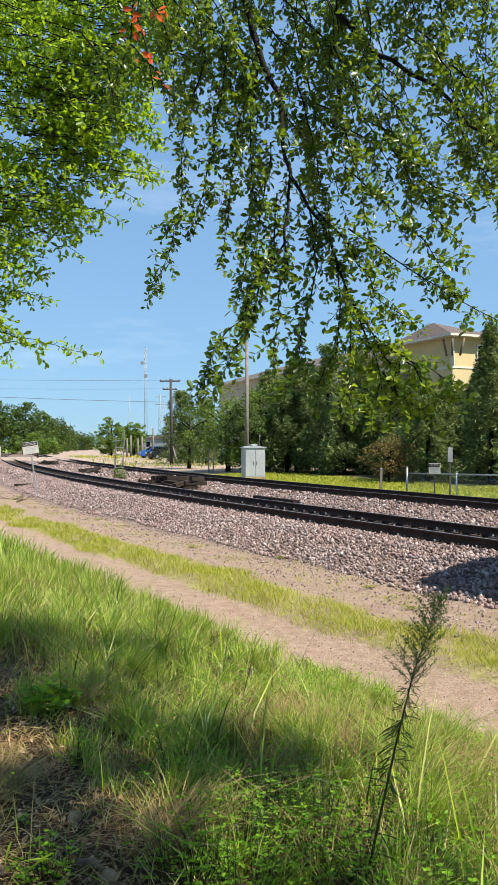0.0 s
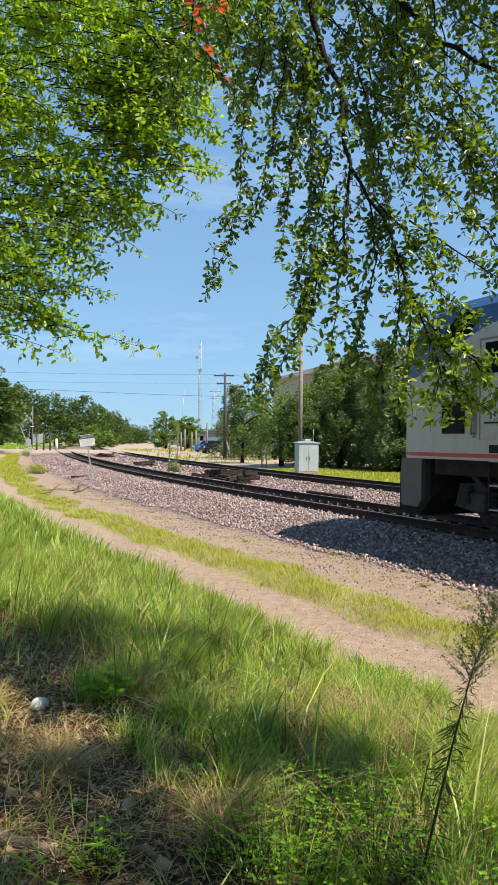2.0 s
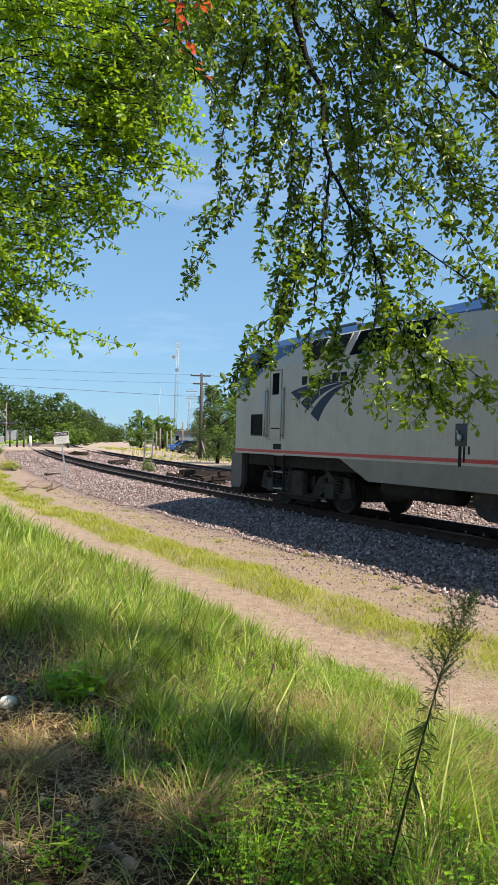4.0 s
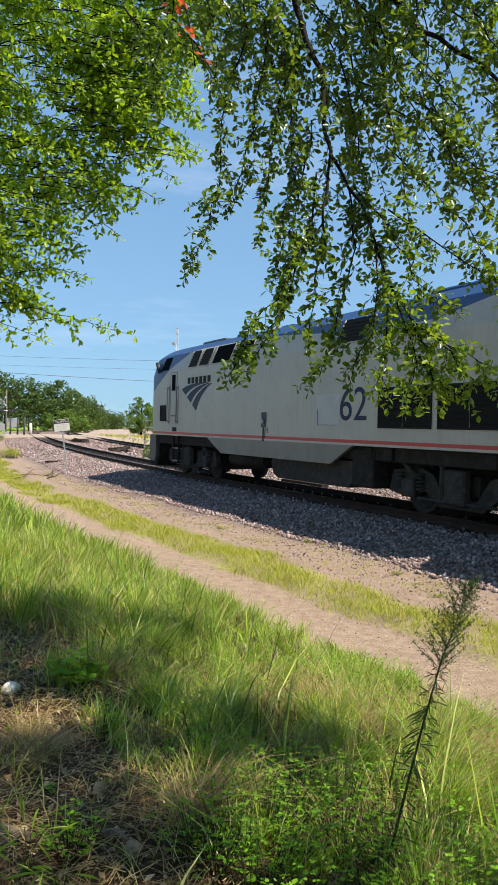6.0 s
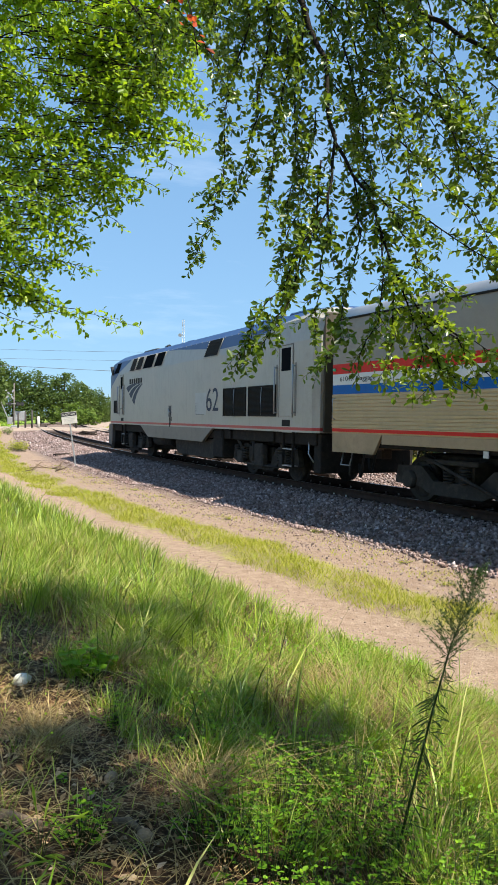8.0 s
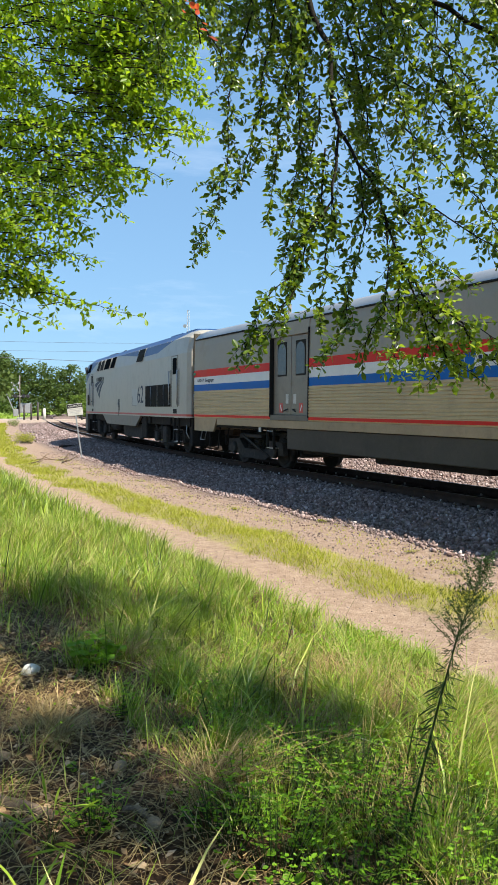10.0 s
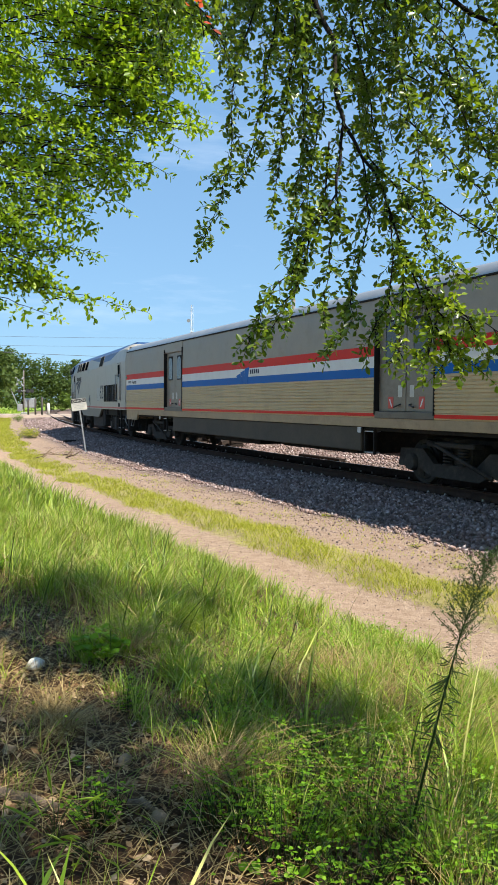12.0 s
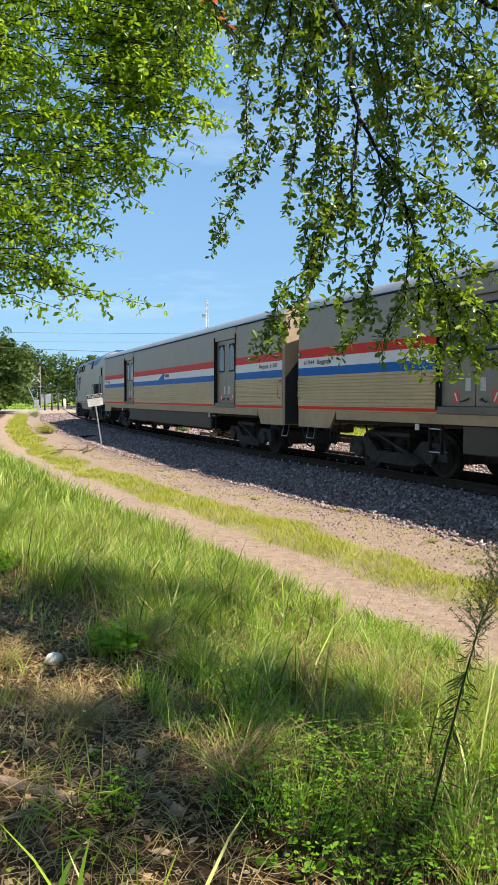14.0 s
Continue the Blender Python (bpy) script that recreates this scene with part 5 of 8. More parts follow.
# ---- building behind the cedars ----
def hip_roof(bm, c, ux, uy, lx, ly, z0, z1, over=0.7, start=None):
    """A hipped roof over a rectangle from corner c along the unit vectors ux, uy."""
    c, ux, uy = Vector(c), Vector(ux), Vector(uy)
    P = lambda a, b, z: bm.verts.new(c + ux * a + uy * b + Vector((0, 0, z)))
    e = [P(-over, -over, z0), P(lx + over, -over, z0), P(lx + over, ly + over, z0), P(-over, ly + over, z0)]
    d = [P(-over, -over, z0 - 0.17), P(lx + over, -over, z0 - 0.17), P(lx + over, ly + over, z0 - 0.17), P(-over, ly + over, z0 - 0.17)]
    h = min(lx, ly) / 2
    r = [P(start or h, h, z1), P(lx - h, ly - h, z1)] if lx > ly + 0.1 else ([P(h, h, z1), P(lx - h, ly - h, z1)] if ly > lx + 0.1 else [P(h, h, z1)])
    if len(r) == 1:
        fs = [(e[0], e[1], r[0]), (e[1], e[2], r[0]), (e[2], e[3], r[0]), (e[3], e[0], r[0])]
    elif lx > ly:
        fs = [(e[0], e[1], r[1], r[0]), (e[1], e[2], r[1]), (e[2], e[3], r[0], r[1]), (e[3], e[0], r[0])]
    else:
        fs = [(e[0], e[1], r[0]), (e[1], e[2], r[1], r[0]), (e[2], e[3], r[1]), (e[3], e[0], r[0], r[1])]
    for f in fs:
        bm.faces.new(f)
    for i in range(4):
        f = bm.faces.new((e[i], e[(i + 1) % 4], d[(i + 1) % 4], d[i]))
        f.material_index = 1
    f = bm.faces.new(d)
    f.material_index = 1
    return bm


def oriented_box(bm, c, ux, uy, a0, a1, b0, b1, z0, z1):
    c, ux, uy = Vector(c), Vector(ux), Vector(uy)
    vs = [bm.verts.new(c + ux * a + uy * b + Vector((0, 0, z))) for z in (z0, z1) for a, b in ((a0, b0), (a1, b0), (a1, b1), (a0, b1))]
    for q in ((0, 1, 2, 3), (4, 5, 6, 7), (0, 1, 5, 4), (1, 2, 6, 5), (2, 3, 7, 6), (3, 0, 4, 7)):
        bm.faces.new([vs[i] for i in q])
    return bm


def build_hotel():
    ob = empty("apartment_building")
    tagged(ob, "three-storey tan stucco building with brown hipped shingle roof", "building")
    th = math.radians(24)
    ux, uy = (-math.sin(th), math.cos(th), 0), (math.cos(th), math.sin(th), 0)
    c = (15.6, 60.0, 0)
    part("wall", oriented_box(bmesh.new(), c, ux, uy, 6.4, 52, 1.6, 17, -0.4, 10.0), M["stucco_grey"], ob)
    part("wall", oriented_box(bmesh.new(), c, ux, uy, 0.0, 6.5, 0.0, 3.1, -0.4, 10.1), M["stucco"], ob, "yellow stucco corner bay")
    part("wall", oriented_box(bmesh.new(), c, ux, uy, 1.2, 6.39, 3.0, 17, -0.4, 9.9), M["stucco"], ob)
    part("roof", hip_roof(bmesh.new(), Vector(c) + Vector(ux) * 6.4 + Vector(uy) * 1.6, ux, uy, 45, 15.4, 10.05, 12.6), [M["roof"], M["trim"]], ob)
    part("roof", hip_roof(bmesh.new(), c, ux, uy, 6.5, 3.1, 10.15, 11.75, 0.75, 4.3), [M["roof"], M["trim"]], ob)
    part("roof", hip_roof(bmesh.new(), Vector(c) + Vector(ux) * 1.2 + Vector(uy) * 2.0, ux, uy, 6.0, 15.0, 9.95, 11.3), [M["roof"], M["trim"]], ob)
    bm = bmesh.new()
    for a, b in ((-0.08, -0.08), (6.35, -0.08)):
        oriented_box(bm, c, ux, uy, a, a + 0.2, b, b + 0.2, 7.6, 9.9)
    part("corner_post", bm, M["trim"], ob)
    for a, b in ((-0.35, -0.3), (0.25, -0.35), (-0.5, 0.3)):
        bm = bmesh.new()
        rod(bm, Vector(c) + Vector(ux) * a + Vector(uy) * b + Vector((0, 0, 8.5)), Vector(c) + Vector(ux) * (a * 1.6) + Vector(uy) * (b * 1.6) + Vector((0, 0, 9.85)), 0.09, None, 6)
        part("eave_bracket", bm, M["log"], ob)
    part("stone_pier", oriented_box(bmesh.new(), c, ux, uy, 5.5, 6.75, -0.2, 0.6, -0.3, 7.7), surface("brown_stacked_stone", (0.20, 0.15, 0.12), 0.95, 0, 0.5, 3, 20, (0.10, 0.07, 0.055), 0.6, 0.5, 0.03), ob)
    part("belt_course", oriented_box(bmesh.new(), c, ux, uy, -0.05, 5.48, -0.05, 3.0, 7.6, 7.75), M["trim"], ob)
    for fl in range(3):
        for k in range(7):
            a = 9.0 + k * 4.6
            w = part("window", oriented_box(bmesh.new(), c, ux, uy, a, a + 1.6, 1.54, 1.62, 1.2 + fl * 3.1, 2.9 + fl * 3.1), M["dark_glass"], ob)
            fr = bmesh.new()
            for a0, a1, z0, z1 in ((a - 0.1, a, 1.1, 3.0), (a + 1.6, a + 1.7, 1.1, 3.0), (a, a + 1.6, 2.9, 3.0), (a, a + 1.6, 1.1, 1.2)):
                oriented_box(fr, c, ux, uy, a0, a1, 1.5, 1.6, z0 + fl * 3.1, z1 + fl * 3.1)
            part("window_frame", fr, M["trim"], w)
        w = part("window", oriented_box(bmesh.new(), c, ux, uy, -0.06, 0.02, 2.4, 4.2, 1.2 + fl * 3.2, 3.0 + fl * 3.2), M["dark_glass"], ob)
        fr = bmesh.new()
        for b0, b1, z0, z1 in ((2.3, 2.4, 1.1, 3.1), (4.2, 4.3, 1.1, 3.1), (2.4, 4.2, 3.0, 3.1), (2.4, 4.2, 1.1, 1.2)):
            oriented_box(fr, c, ux, uy, -0.1, 0.0, b0, b1, z0 + fl * 3.2, z1 + fl * 3.2)
        part("window_frame", fr, M["trim"], w)


build_hotel()


# ---- poles, signs, boxes ----
def utility_pole():
    ob = empty("utility_pole", pose(-8.1, 82, -0.35))
    tagged(ob, "dark timber utility pole with crossarms and insulators", "utility pole")
    bm = bmesh.new()
    tube(bm, [(0, 0, 0), (-0.05, 0, 5), (-0.1, 0, 9.0)], [0.2, 0.17, 0.13], 10)
    part("pole", bm, M["pole_dark"], ob)
    for z, w in ((8.75, 2.1), (7.9, 1.5)):
        arm = part("crossarm", box(bmesh.new(), -w / 2 - 0.2, w / 2 - 0.2, -0.08, 0.08, z - 0.07, z + 0.07, 0.01), M["pole_dark"], ob)
        for x in np.linspace(-w / 2 - 0.1, w / 2 - 0.3, 4):
            part("insulator", rod(bmesh.new(), (x, 0, z + 0.07), (x, 0, z + 0.25), 0.05, 0.04, 8), M["galv"], arm)
    part("brace", rod(bmesh.new(), (0.75, -1.2, 0), (0.1, 0, 2.0), 0.1, 0.08, 8), M["pole"], ob)
    bm = bmesh.new()
    rod(bm, (0.4, 0, 0), (0.4, 0, 4.4), 0.1, 0.09, 8)
    part("stub_pole", bm, M["pole"], ob)


utility_pole()


def steel_pole(x, y, z, h, r, label, name="pole"):
    ob = new(name, None)
    ob.matrix_basis = pose(x, y, z)
    tagged(ob, label, "pole")
    part("shaft", rod(bmesh.new(), (0, 0, 0), (0, 0, h), r, r * 0.75, 12), M["pole"], ob)
    part("cap", rod(bmesh.new(), (0, 0, h), (0, 0, h + 0.06), r * 0.85, r * 0.3, 12), M["galv"], ob)
    part("collar", rod(bmesh.new(), (0, 0, 0), (0, 0, 0.25), r * 1.25, r * 1.15, 12), M["galv"], ob)
    return ob


steel_pole(-0.15, 51.0, -0.35, 8.75, 0.15, "tall grey weathered pole behind the equipment cabinet")
for x, y, h in ((-16.6, 110, 3.4), (-15.9, 112, 3.0), (-14.9, 109, 3.2), (-12.6, 103, 4.2), (-9.9, 97, 3.2), (-17.6, 113, 3.0)):
    steel_pole(x, y, -0.3, h, 0.14, "short pale post beside the far road")


def lattice(name, x, y, h, w0, w1, label):
    ob = empty(name, pose(x, y, -0.2))
    tagged(ob, label, "mast")
    bm = bmesh.new()
    legs = [(math.cos(a), math.sin(a)) for a in (0.4, 2.5, 4.6)]
    n = max(6, int(h / 2.2))
    for cx, cy in legs:
        rod(bm, (cx * w0, cy * w0, 0), (cx * w1, cy * w1, h), 0.07, 0.05, 5)
    part("mast_legs", bm, M["galv"], ob)
    bm = bmesh.new()
    for k in range(n):
        z0, z1 = h * k / n, h * (k + 1) / n
        a0, a1 = w0 + (w1 - w0) * k / n, w0 + (w1 - w0) * (k + 1) / n
        for i in range(3):
            p, q = legs[i], legs[(i + 1) % 3]
            rod(bm, (p[0] * a0, p[1] * a0, z0), (q[0] * a1, q[1] * a1, z1), 0.035, None, 4)
            rod(bm, (p[0] * a1, p[1] * a1, z1), (q[0] * a1, q[1] * a1, z1), 0.035, None, 4)
    part("bracing", bm, M["galv"], ob)
    return ob


mast = lattice("radio_mast", -39.7, 300, 39.5, 0.75, 0.5, "slender grey lattice radio mast with dishes")
for z, dx, r in ((33.5, -1.1, 0.7), (28.5, 0.2, 0.8)):
    bm = bmesh.new()
    rod(bm, (dx, -0.6, z), (dx, -1.0, z), r * 0.4, r, 14)
    part("dish", bm, M["galv"], mast)
tower = lattice("radio_mast", -30.3, 270, 19.5, 1.6, 1.1, "broad grey lattice tower with antenna arms")
for z in (16.0, 18.6):
    part("antenna_arm", box(bmesh.new(), -2.0, 2.0, -0.1, 0.1, z, z + 0.25, 0.02), M["galv"], tower)
thin = empty("antenna_whip", pose(-34.6, 220, -0.2))
tagged(thin, "thin leaning antenna whip", "antenna")
part("whip", rod(bmesh.new(), (0, 0, 0), (1.1, 0, 16.0), 0.09, 0.05, 6), M["galv"], thin)
part("base", box(bmesh.new(), -0.3, 0.3, -0.3, 0.3, 0, 0.4, 0.03), M["galv"], thin)


def cable(name, points, sag, label, r=0.018):
    bm = bmesh.new()
    a, b = Vector(points[0]), Vector(points[1])
    pts = [a.lerp(b, t) - Vector((0, 0, sag * 4 * t * (1 - t))) for t in np.linspace(0, 1, 24)]
    tube(bm, pts, r, 5)
    ob = part(name, bm, M["wire"])
    tagged(ob, label, "cable", "overhead cables")


cable("power_cable", [(-8.2, 82, 6.2), (-46, 40, 6.0)], 0.35, "thin dark overhead cable strung from the utility pole")
cable("power_cable", [(-9.2, 82, 8.5), (-60, 70, 9.0)], 0.5, "thin dark overhead cable strung from the utility pole", 0.012)
cable("power_cable", [(-7.3, 82, 8.5), (4.0, 95, 8.0)], 0.2, "thin dark overhead cable strung from the utility pole", 0.012)
cable("power_cable", [(-8.3, 82, 7.6), (-60, 64, 7.4)], 0.4, "thin dark overhead cable strung from the utility pole", 0.01)


def caution_sign(x, y, z, height, w, h, lean, yaw, label):
    ob = empty("warning_sign", pose(x, y, z, 0, lean, yaw))
    tagged(ob, label, "sign", "warning signs")
    bm = box(bmesh.new(), -0.028, 0.028, -0.02, 0.02, 0, height - 0.05, 0.004)
    part("post", bm, M["galv"] if height > 2 else M["pole_dark"], ob)
    pl = part("panel", box(bmesh.new(), -w / 2, w / 2, -0.035, -0.021, height - h, height, 0.004), M["white"], ob, "white panel with a dark heading")
    part("heading", box(bmesh.new(), -w / 2 + 0.01, w / 2 - 0.01, -0.040, -0.0352, height - h * 0.34, height - 0.015), M["black"], pl)
    lettering("heading_text", "CAUTION", h * 0.24, pose(-w * 0.40, -0.0405, height - h * 0.27, 90, 0, 0), M["white"], pl, w * 0.8)
    for k in range(4):
        q = 0.36 if k < 3 else 0.2
        part("text_bar", box(bmesh.new(), -w * q, w * q, -0.038, -0.0352, height - h * (0.46 + k * 0.13), height - h * (0.435 + k * 0.13)), M["galv"], pl)
    for zz in (height - 0.08, height - h + 0.08):
        part("bolt", rod(bmesh.new(), (0, -0.046, zz), (0, -0.035, zz), 0.012, None, 8), M["galv"], pl)
    return ob


caution_sign(-8.35, 30.9, -0.36, 2.15, 0.60, 0.47, -8, 14, "white caution sign on a leaning steel post in ballast")
caution_sign(6.85, 28.9, -0.38, 1.35, 0.42, 0.38, 0, -14, "small white caution sign beside a chain-link fence")


def cabinet():
    ob = empty("equipment_cabinet", pose(0.25, 47.4, -0.38, 0, 0, 14))
    tagged(ob, "silver trackside equipment cabinet with shallow peaked roof", "cabinet")
    part("body", box(bmesh.new(), -0.62, 0.62, -0.5, 0.5, 0.12, 1.86, 0.02), M["silver"], ob)
    part("plinth", box(bmesh.new(), -0.66, 0.66, -0.54, 0.54, -0.1, 0.12, 0.015), M["soil_stone"], ob)
    bm = prism(bmesh.new(), [(-0.7, 1.86), (0.7, 1.86), (0.7, 1.91), (0.0, 2.03), (-0.7, 1.91)], -0.57, 0.57)
    part("roof", bm, M["silver"], ob)
    for x0, x1 in ((-0.58, -0.01), (0.01, 0.58)):
        d = part("door", box(bmesh.new(), x0, x1, -0.52, -0.50, 0.2, 1.78, 0.006), M["silver"], ob)
        part("handle", box(bmesh.new(), x1 - 0.1 if x0 < 0 else x0 + 0.06, x1 - 0.06 if x0 < 0 else x0 + 0.1, -0.56, -0.52, 0.9, 1.08, 0.006), M["galv"], d)
    part("vent", box(bmesh.new(), -0.2, 0.2, -0.3, 0.3, 2.0, 2.1, 0.02), M["galv"], ob)
    part("aerial", rod(bmesh.new(), (0.5, 0.3, 1.9), (0.5, 0.3, 2.75), 0.015, 0.01, 6), M["galv"], ob)


cabinet()


def fence():
    ob = empty("chain_link_fence")
    tagged(ob, "low galvanised chain-link fence with pipe top rail", "fence")
    a, b = Vector((5.95, 29.5, -0.42)), Vector((14.0, 24.6, -0.42))
    u = (b - a).normalized()
    L = (b - a).length
    n = 5
    for k in range(n + 1):
        p = a + u * (L * k / n)
        q = part("post", rod(bmesh.new(), p, p + Vector((0, 0, 1.06 if k else 1.2)), 0.035 if k else 0.045, None, 8), M["galv"], ob)
        part("post_cap", rod(bmesh.new(), p + Vector((0, 0, 1.06 if k else 1.2)), p + Vector((0, 0, 1.11 if k else 1.26)), 0.04, 0.015, 8), M["galv"], q)
    part("top_rail", rod(bmesh.new(), a + Vector((0, 0, 1.0)), b + Vector((0, 0, 1.0)), 0.025, None, 8), M["galv"], ob)
    bm = bmesh.new()
    step, h = 0.11, 0.95
    k = -h
    while k < L:
        for sgn in (1, -1):
            x0, x1 = (k, k + h) if sgn > 0 else (k + h, k)
            z0, z1 = 0.03, 0.03 + h
            c0, c1 = min(max(x0, 0), L), min(max(x1, 0), L)
            if abs(c1 - c0) > 0.02:
                f0, f1 = (c0 - x0) / (x1 - x0), (c1 - x0) / (x1 - x0)
                rod(bm, a + u * c0 + Vector((0, 0, z0 + (z1 - z0) * f0)), a + u * c1 + Vector((0, 0, z0 + (z1 - z0) * f1)), 0.0028, None, 3, 0, False)
        k += step
    part("wire_mesh", bm, M["galv"], ob)


fence()
ob = empty("marker_post", pose(7.75, 30.2, -0.35))
tagged(ob, "dark post with a small grey plate before the cedars", "post")
part("post", box(bmesh.new(), -0.03, 0.03, -0.03, 0.03, 0, 1.9, 0.004), M["pole_dark"], ob)
part("plate", box(bmesh.new(), -0.09, 0.09, -0.05, -0.031, 1.35, 1.9, 0.006), M["galv"], ob)
ob = empty("switch_stand", pose(-7.4, 44.4, -0.36, 0, 2, 10))
tagged(ob, "weathered switch stand frame overgrown with thin creeper", "switch stand")
for x, h in ((-0.22, 2.45), (0.22, 2.75)):
    part("post", box(bmesh.new(), x - 0.04, x + 0.04, -0.03, 0.03, 0, h, 0.008), M["pole"], ob)
for k in range(6):
    part("crossbar", box(bmesh.new(), -0.24, 0.24, -0.045, -0.03, 0.35 + k * 0.38, 0.39 + k * 0.38, 0.004), M["galv"], ob)
part("lever", rod(bmesh.new(), (0.22, -0.05, 0.9), (0.62, -0.1, 0.25), 0.025, 0.02, 7), M["iron"], ob)
rng_c = np.random.default_rng(19)
cen = np.stack([rng_c.normal(0, 0.2, 34), rng_c.normal(0, 0.08, 34), rng_c.uniform(0.1, 2.5, 34)], -1)
v, f = leaf_cloud(rng_c, cen, rng_c.uniform(0.07, 0.2, 34), 26, 0.07, 1.1, 0.9)
raw("creeper", v, f, M["far_leaf_light"], ob, "sparse green creeper")["kind"] = "stuff"
for x, y, h in ((5.3, 31.6, 1.05), (-2.6, 56.8, 1.4), (-2.95, 57.5, 1.8)):
    ob = empty("marker_post", pose(x, y, -0.36, 0, random.uniform(-3, 3), 0))
    tagged(ob, "slim weathered marker post in the ballast", "post")
    part("post", box(bmesh.new(), -0.045, 0.045, -0.03, 0.03, 0, h, 0.008), M["pole"], ob)
    part("cap", box(bmesh.new(), -0.05, 0.05, -0.035, 0.035, h, h + 0.03, 0.008), M["galv"], ob)


# ---- old ties stacked between the tracks ----
def timber(x, y, z, yaw, tilt, length=2.5):
    ob = new("old_railway_tie", random.choice(TIES))
    ob.matrix_basis = pose(x, y, z, 0, tilt, yaw) @ Matrix.Diagonal((length / 2.6, 1, 1, 1))
    tagged(ob, "weathered dark timber tie dumped between the tracks", "railway tie", "dumped ties")
    return ob


rs = random.Random(3)
for s0, s1, n0, count, layers in ((24.6, 30.0, -2.9, 15, 3), (45.5, 49.0, -3.2, 6, 2), (71.0, 77.0, -3.3, 7, 2)):
    for k in range(count):
        for l in range(layers):
            if l and rs.random() < 0.3 * l + 0.2:
                continue
            s = s0 + (s1 - s0) * (k + rs.random() * 0.6) / count
            p = on_line(s, n0 + rs.uniform(-0.45, 0.45))
            h = math.degrees(float(np.interp(s, LINE_S, head)))
            timber(p[0], p[1], -0.16 + 0.19 * l + rs.uniform(-0.02, 0.02), h + rs.choice((90, 90, 40, 0)) + rs.uniform(-30, 30), rs.uniform(-12, 12), rs.uniform(0.6, 1.7))
p = on_line(16.1, -2.65)
ob = timber(p[0], p[1], -0.16, math.degrees(float(np.interp(16, LINE_S, head))) + 90, 0, 2.9)
p = on_line(33.0, 3.0)
timber(p[0], p[1], -0.30, 60, 0, 1.2)


# ---- level crossing: signal, bollards, vehicles, house ----
def crossing_signal():
    ob = empty("crossing_signal", pose(-37.6, 107, -0.1, 0, 0, 22))
    tagged(ob, "railway crossing signal with crossbuck, lamps and raised gate", "crossing signal")
    part("mast", rod(bmesh.new(), (0, 0, 0), (0, 0, 6.2), 0.09, 0.07, 10), M["pole"], ob)
    part("base", box(bmesh.new(), -0.4, 0.4, -0.4, 0.4, 0, 0.35, 0.03), M["galv"], ob)
    for sgn in (1, -1):
        bm = box(bmesh.new(), -0.85, 0.85, -0.12, -0.09, -0.11, 0.11, 0.005)
        part("crossbuck_blade", bm, M["galv"], ob, "", False, pose(-0.6, -0.02 * sgn, 4.6, 0, 48 * sgn, 0))
    bar = part("lamp_bar", rod(bmesh.new(), (-1.5, -0.1, 3.3), (1.2, -0.1, 3.3), 0.05, None, 8), M["galv"], ob)
    for x in (-1.3, -0.6, 0.5, 1.1):
        bm = bmesh.new()
        rod(bm, (x, -0.14, 3.3), (x, -0.18, 3.3), 0.28, None, 16)
        rod(bm, (x, -0.18, 3.3), (x, -0.4, 3.3), 0.14, 0.17, 12)
        part("lamp", bm, M["black"], bar)
    part("gate_arm", box(bmesh.new(), -0.06, 0.06, -0.32, -0.28, 0, 4.8, 0.01), M["galv"], ob, "", False, pose(-0.7, 0, 1.0, 0, -22, 0))
    part("gate_machine", box(bmesh.new(), -0.9, -0.2, -0.5, 0.3, 0.5, 1.5, 0.05), M["galv"], ob)
    part("relay_box", box(bmesh.new(), 0.0, 1.5, 0.4, 1.2, 1.0, 2.3, 0.04), M["galv"], ob)


crossing_signal()
for x, y, h, yel in ((-34.8, 103.5, 2.2, 0), (-33.9, 103.5, 2.4, 0), (-33.2, 104, 1.6, 1), (-35.6, 103.0, 2.0, 0), (-29.4, 109, 1.8, 0), (-43.5, 104, 2.6, 0)):
    ob = empty("bollard", pose(x, y, -0.1))
    tagged(ob, "pale thick bollard by the road" if yel else "dark timber bollard by the level crossing", "bollard", "bollards")
    part("post", rod(bmesh.new(), (0, 0, 0), (0, 0, h), 0.22 if yel else 0.13, 0.2 if yel else 0.12, 10), M["white"] if yel else M["pole_dark"], ob)
    part("cap", rod(bmesh.new(), (0, 0, h), (0, 0, h + 0.08), 0.2 if yel else 0.12, 0.05, 10), M["white"] if yel else M["pole_dark"], ob)


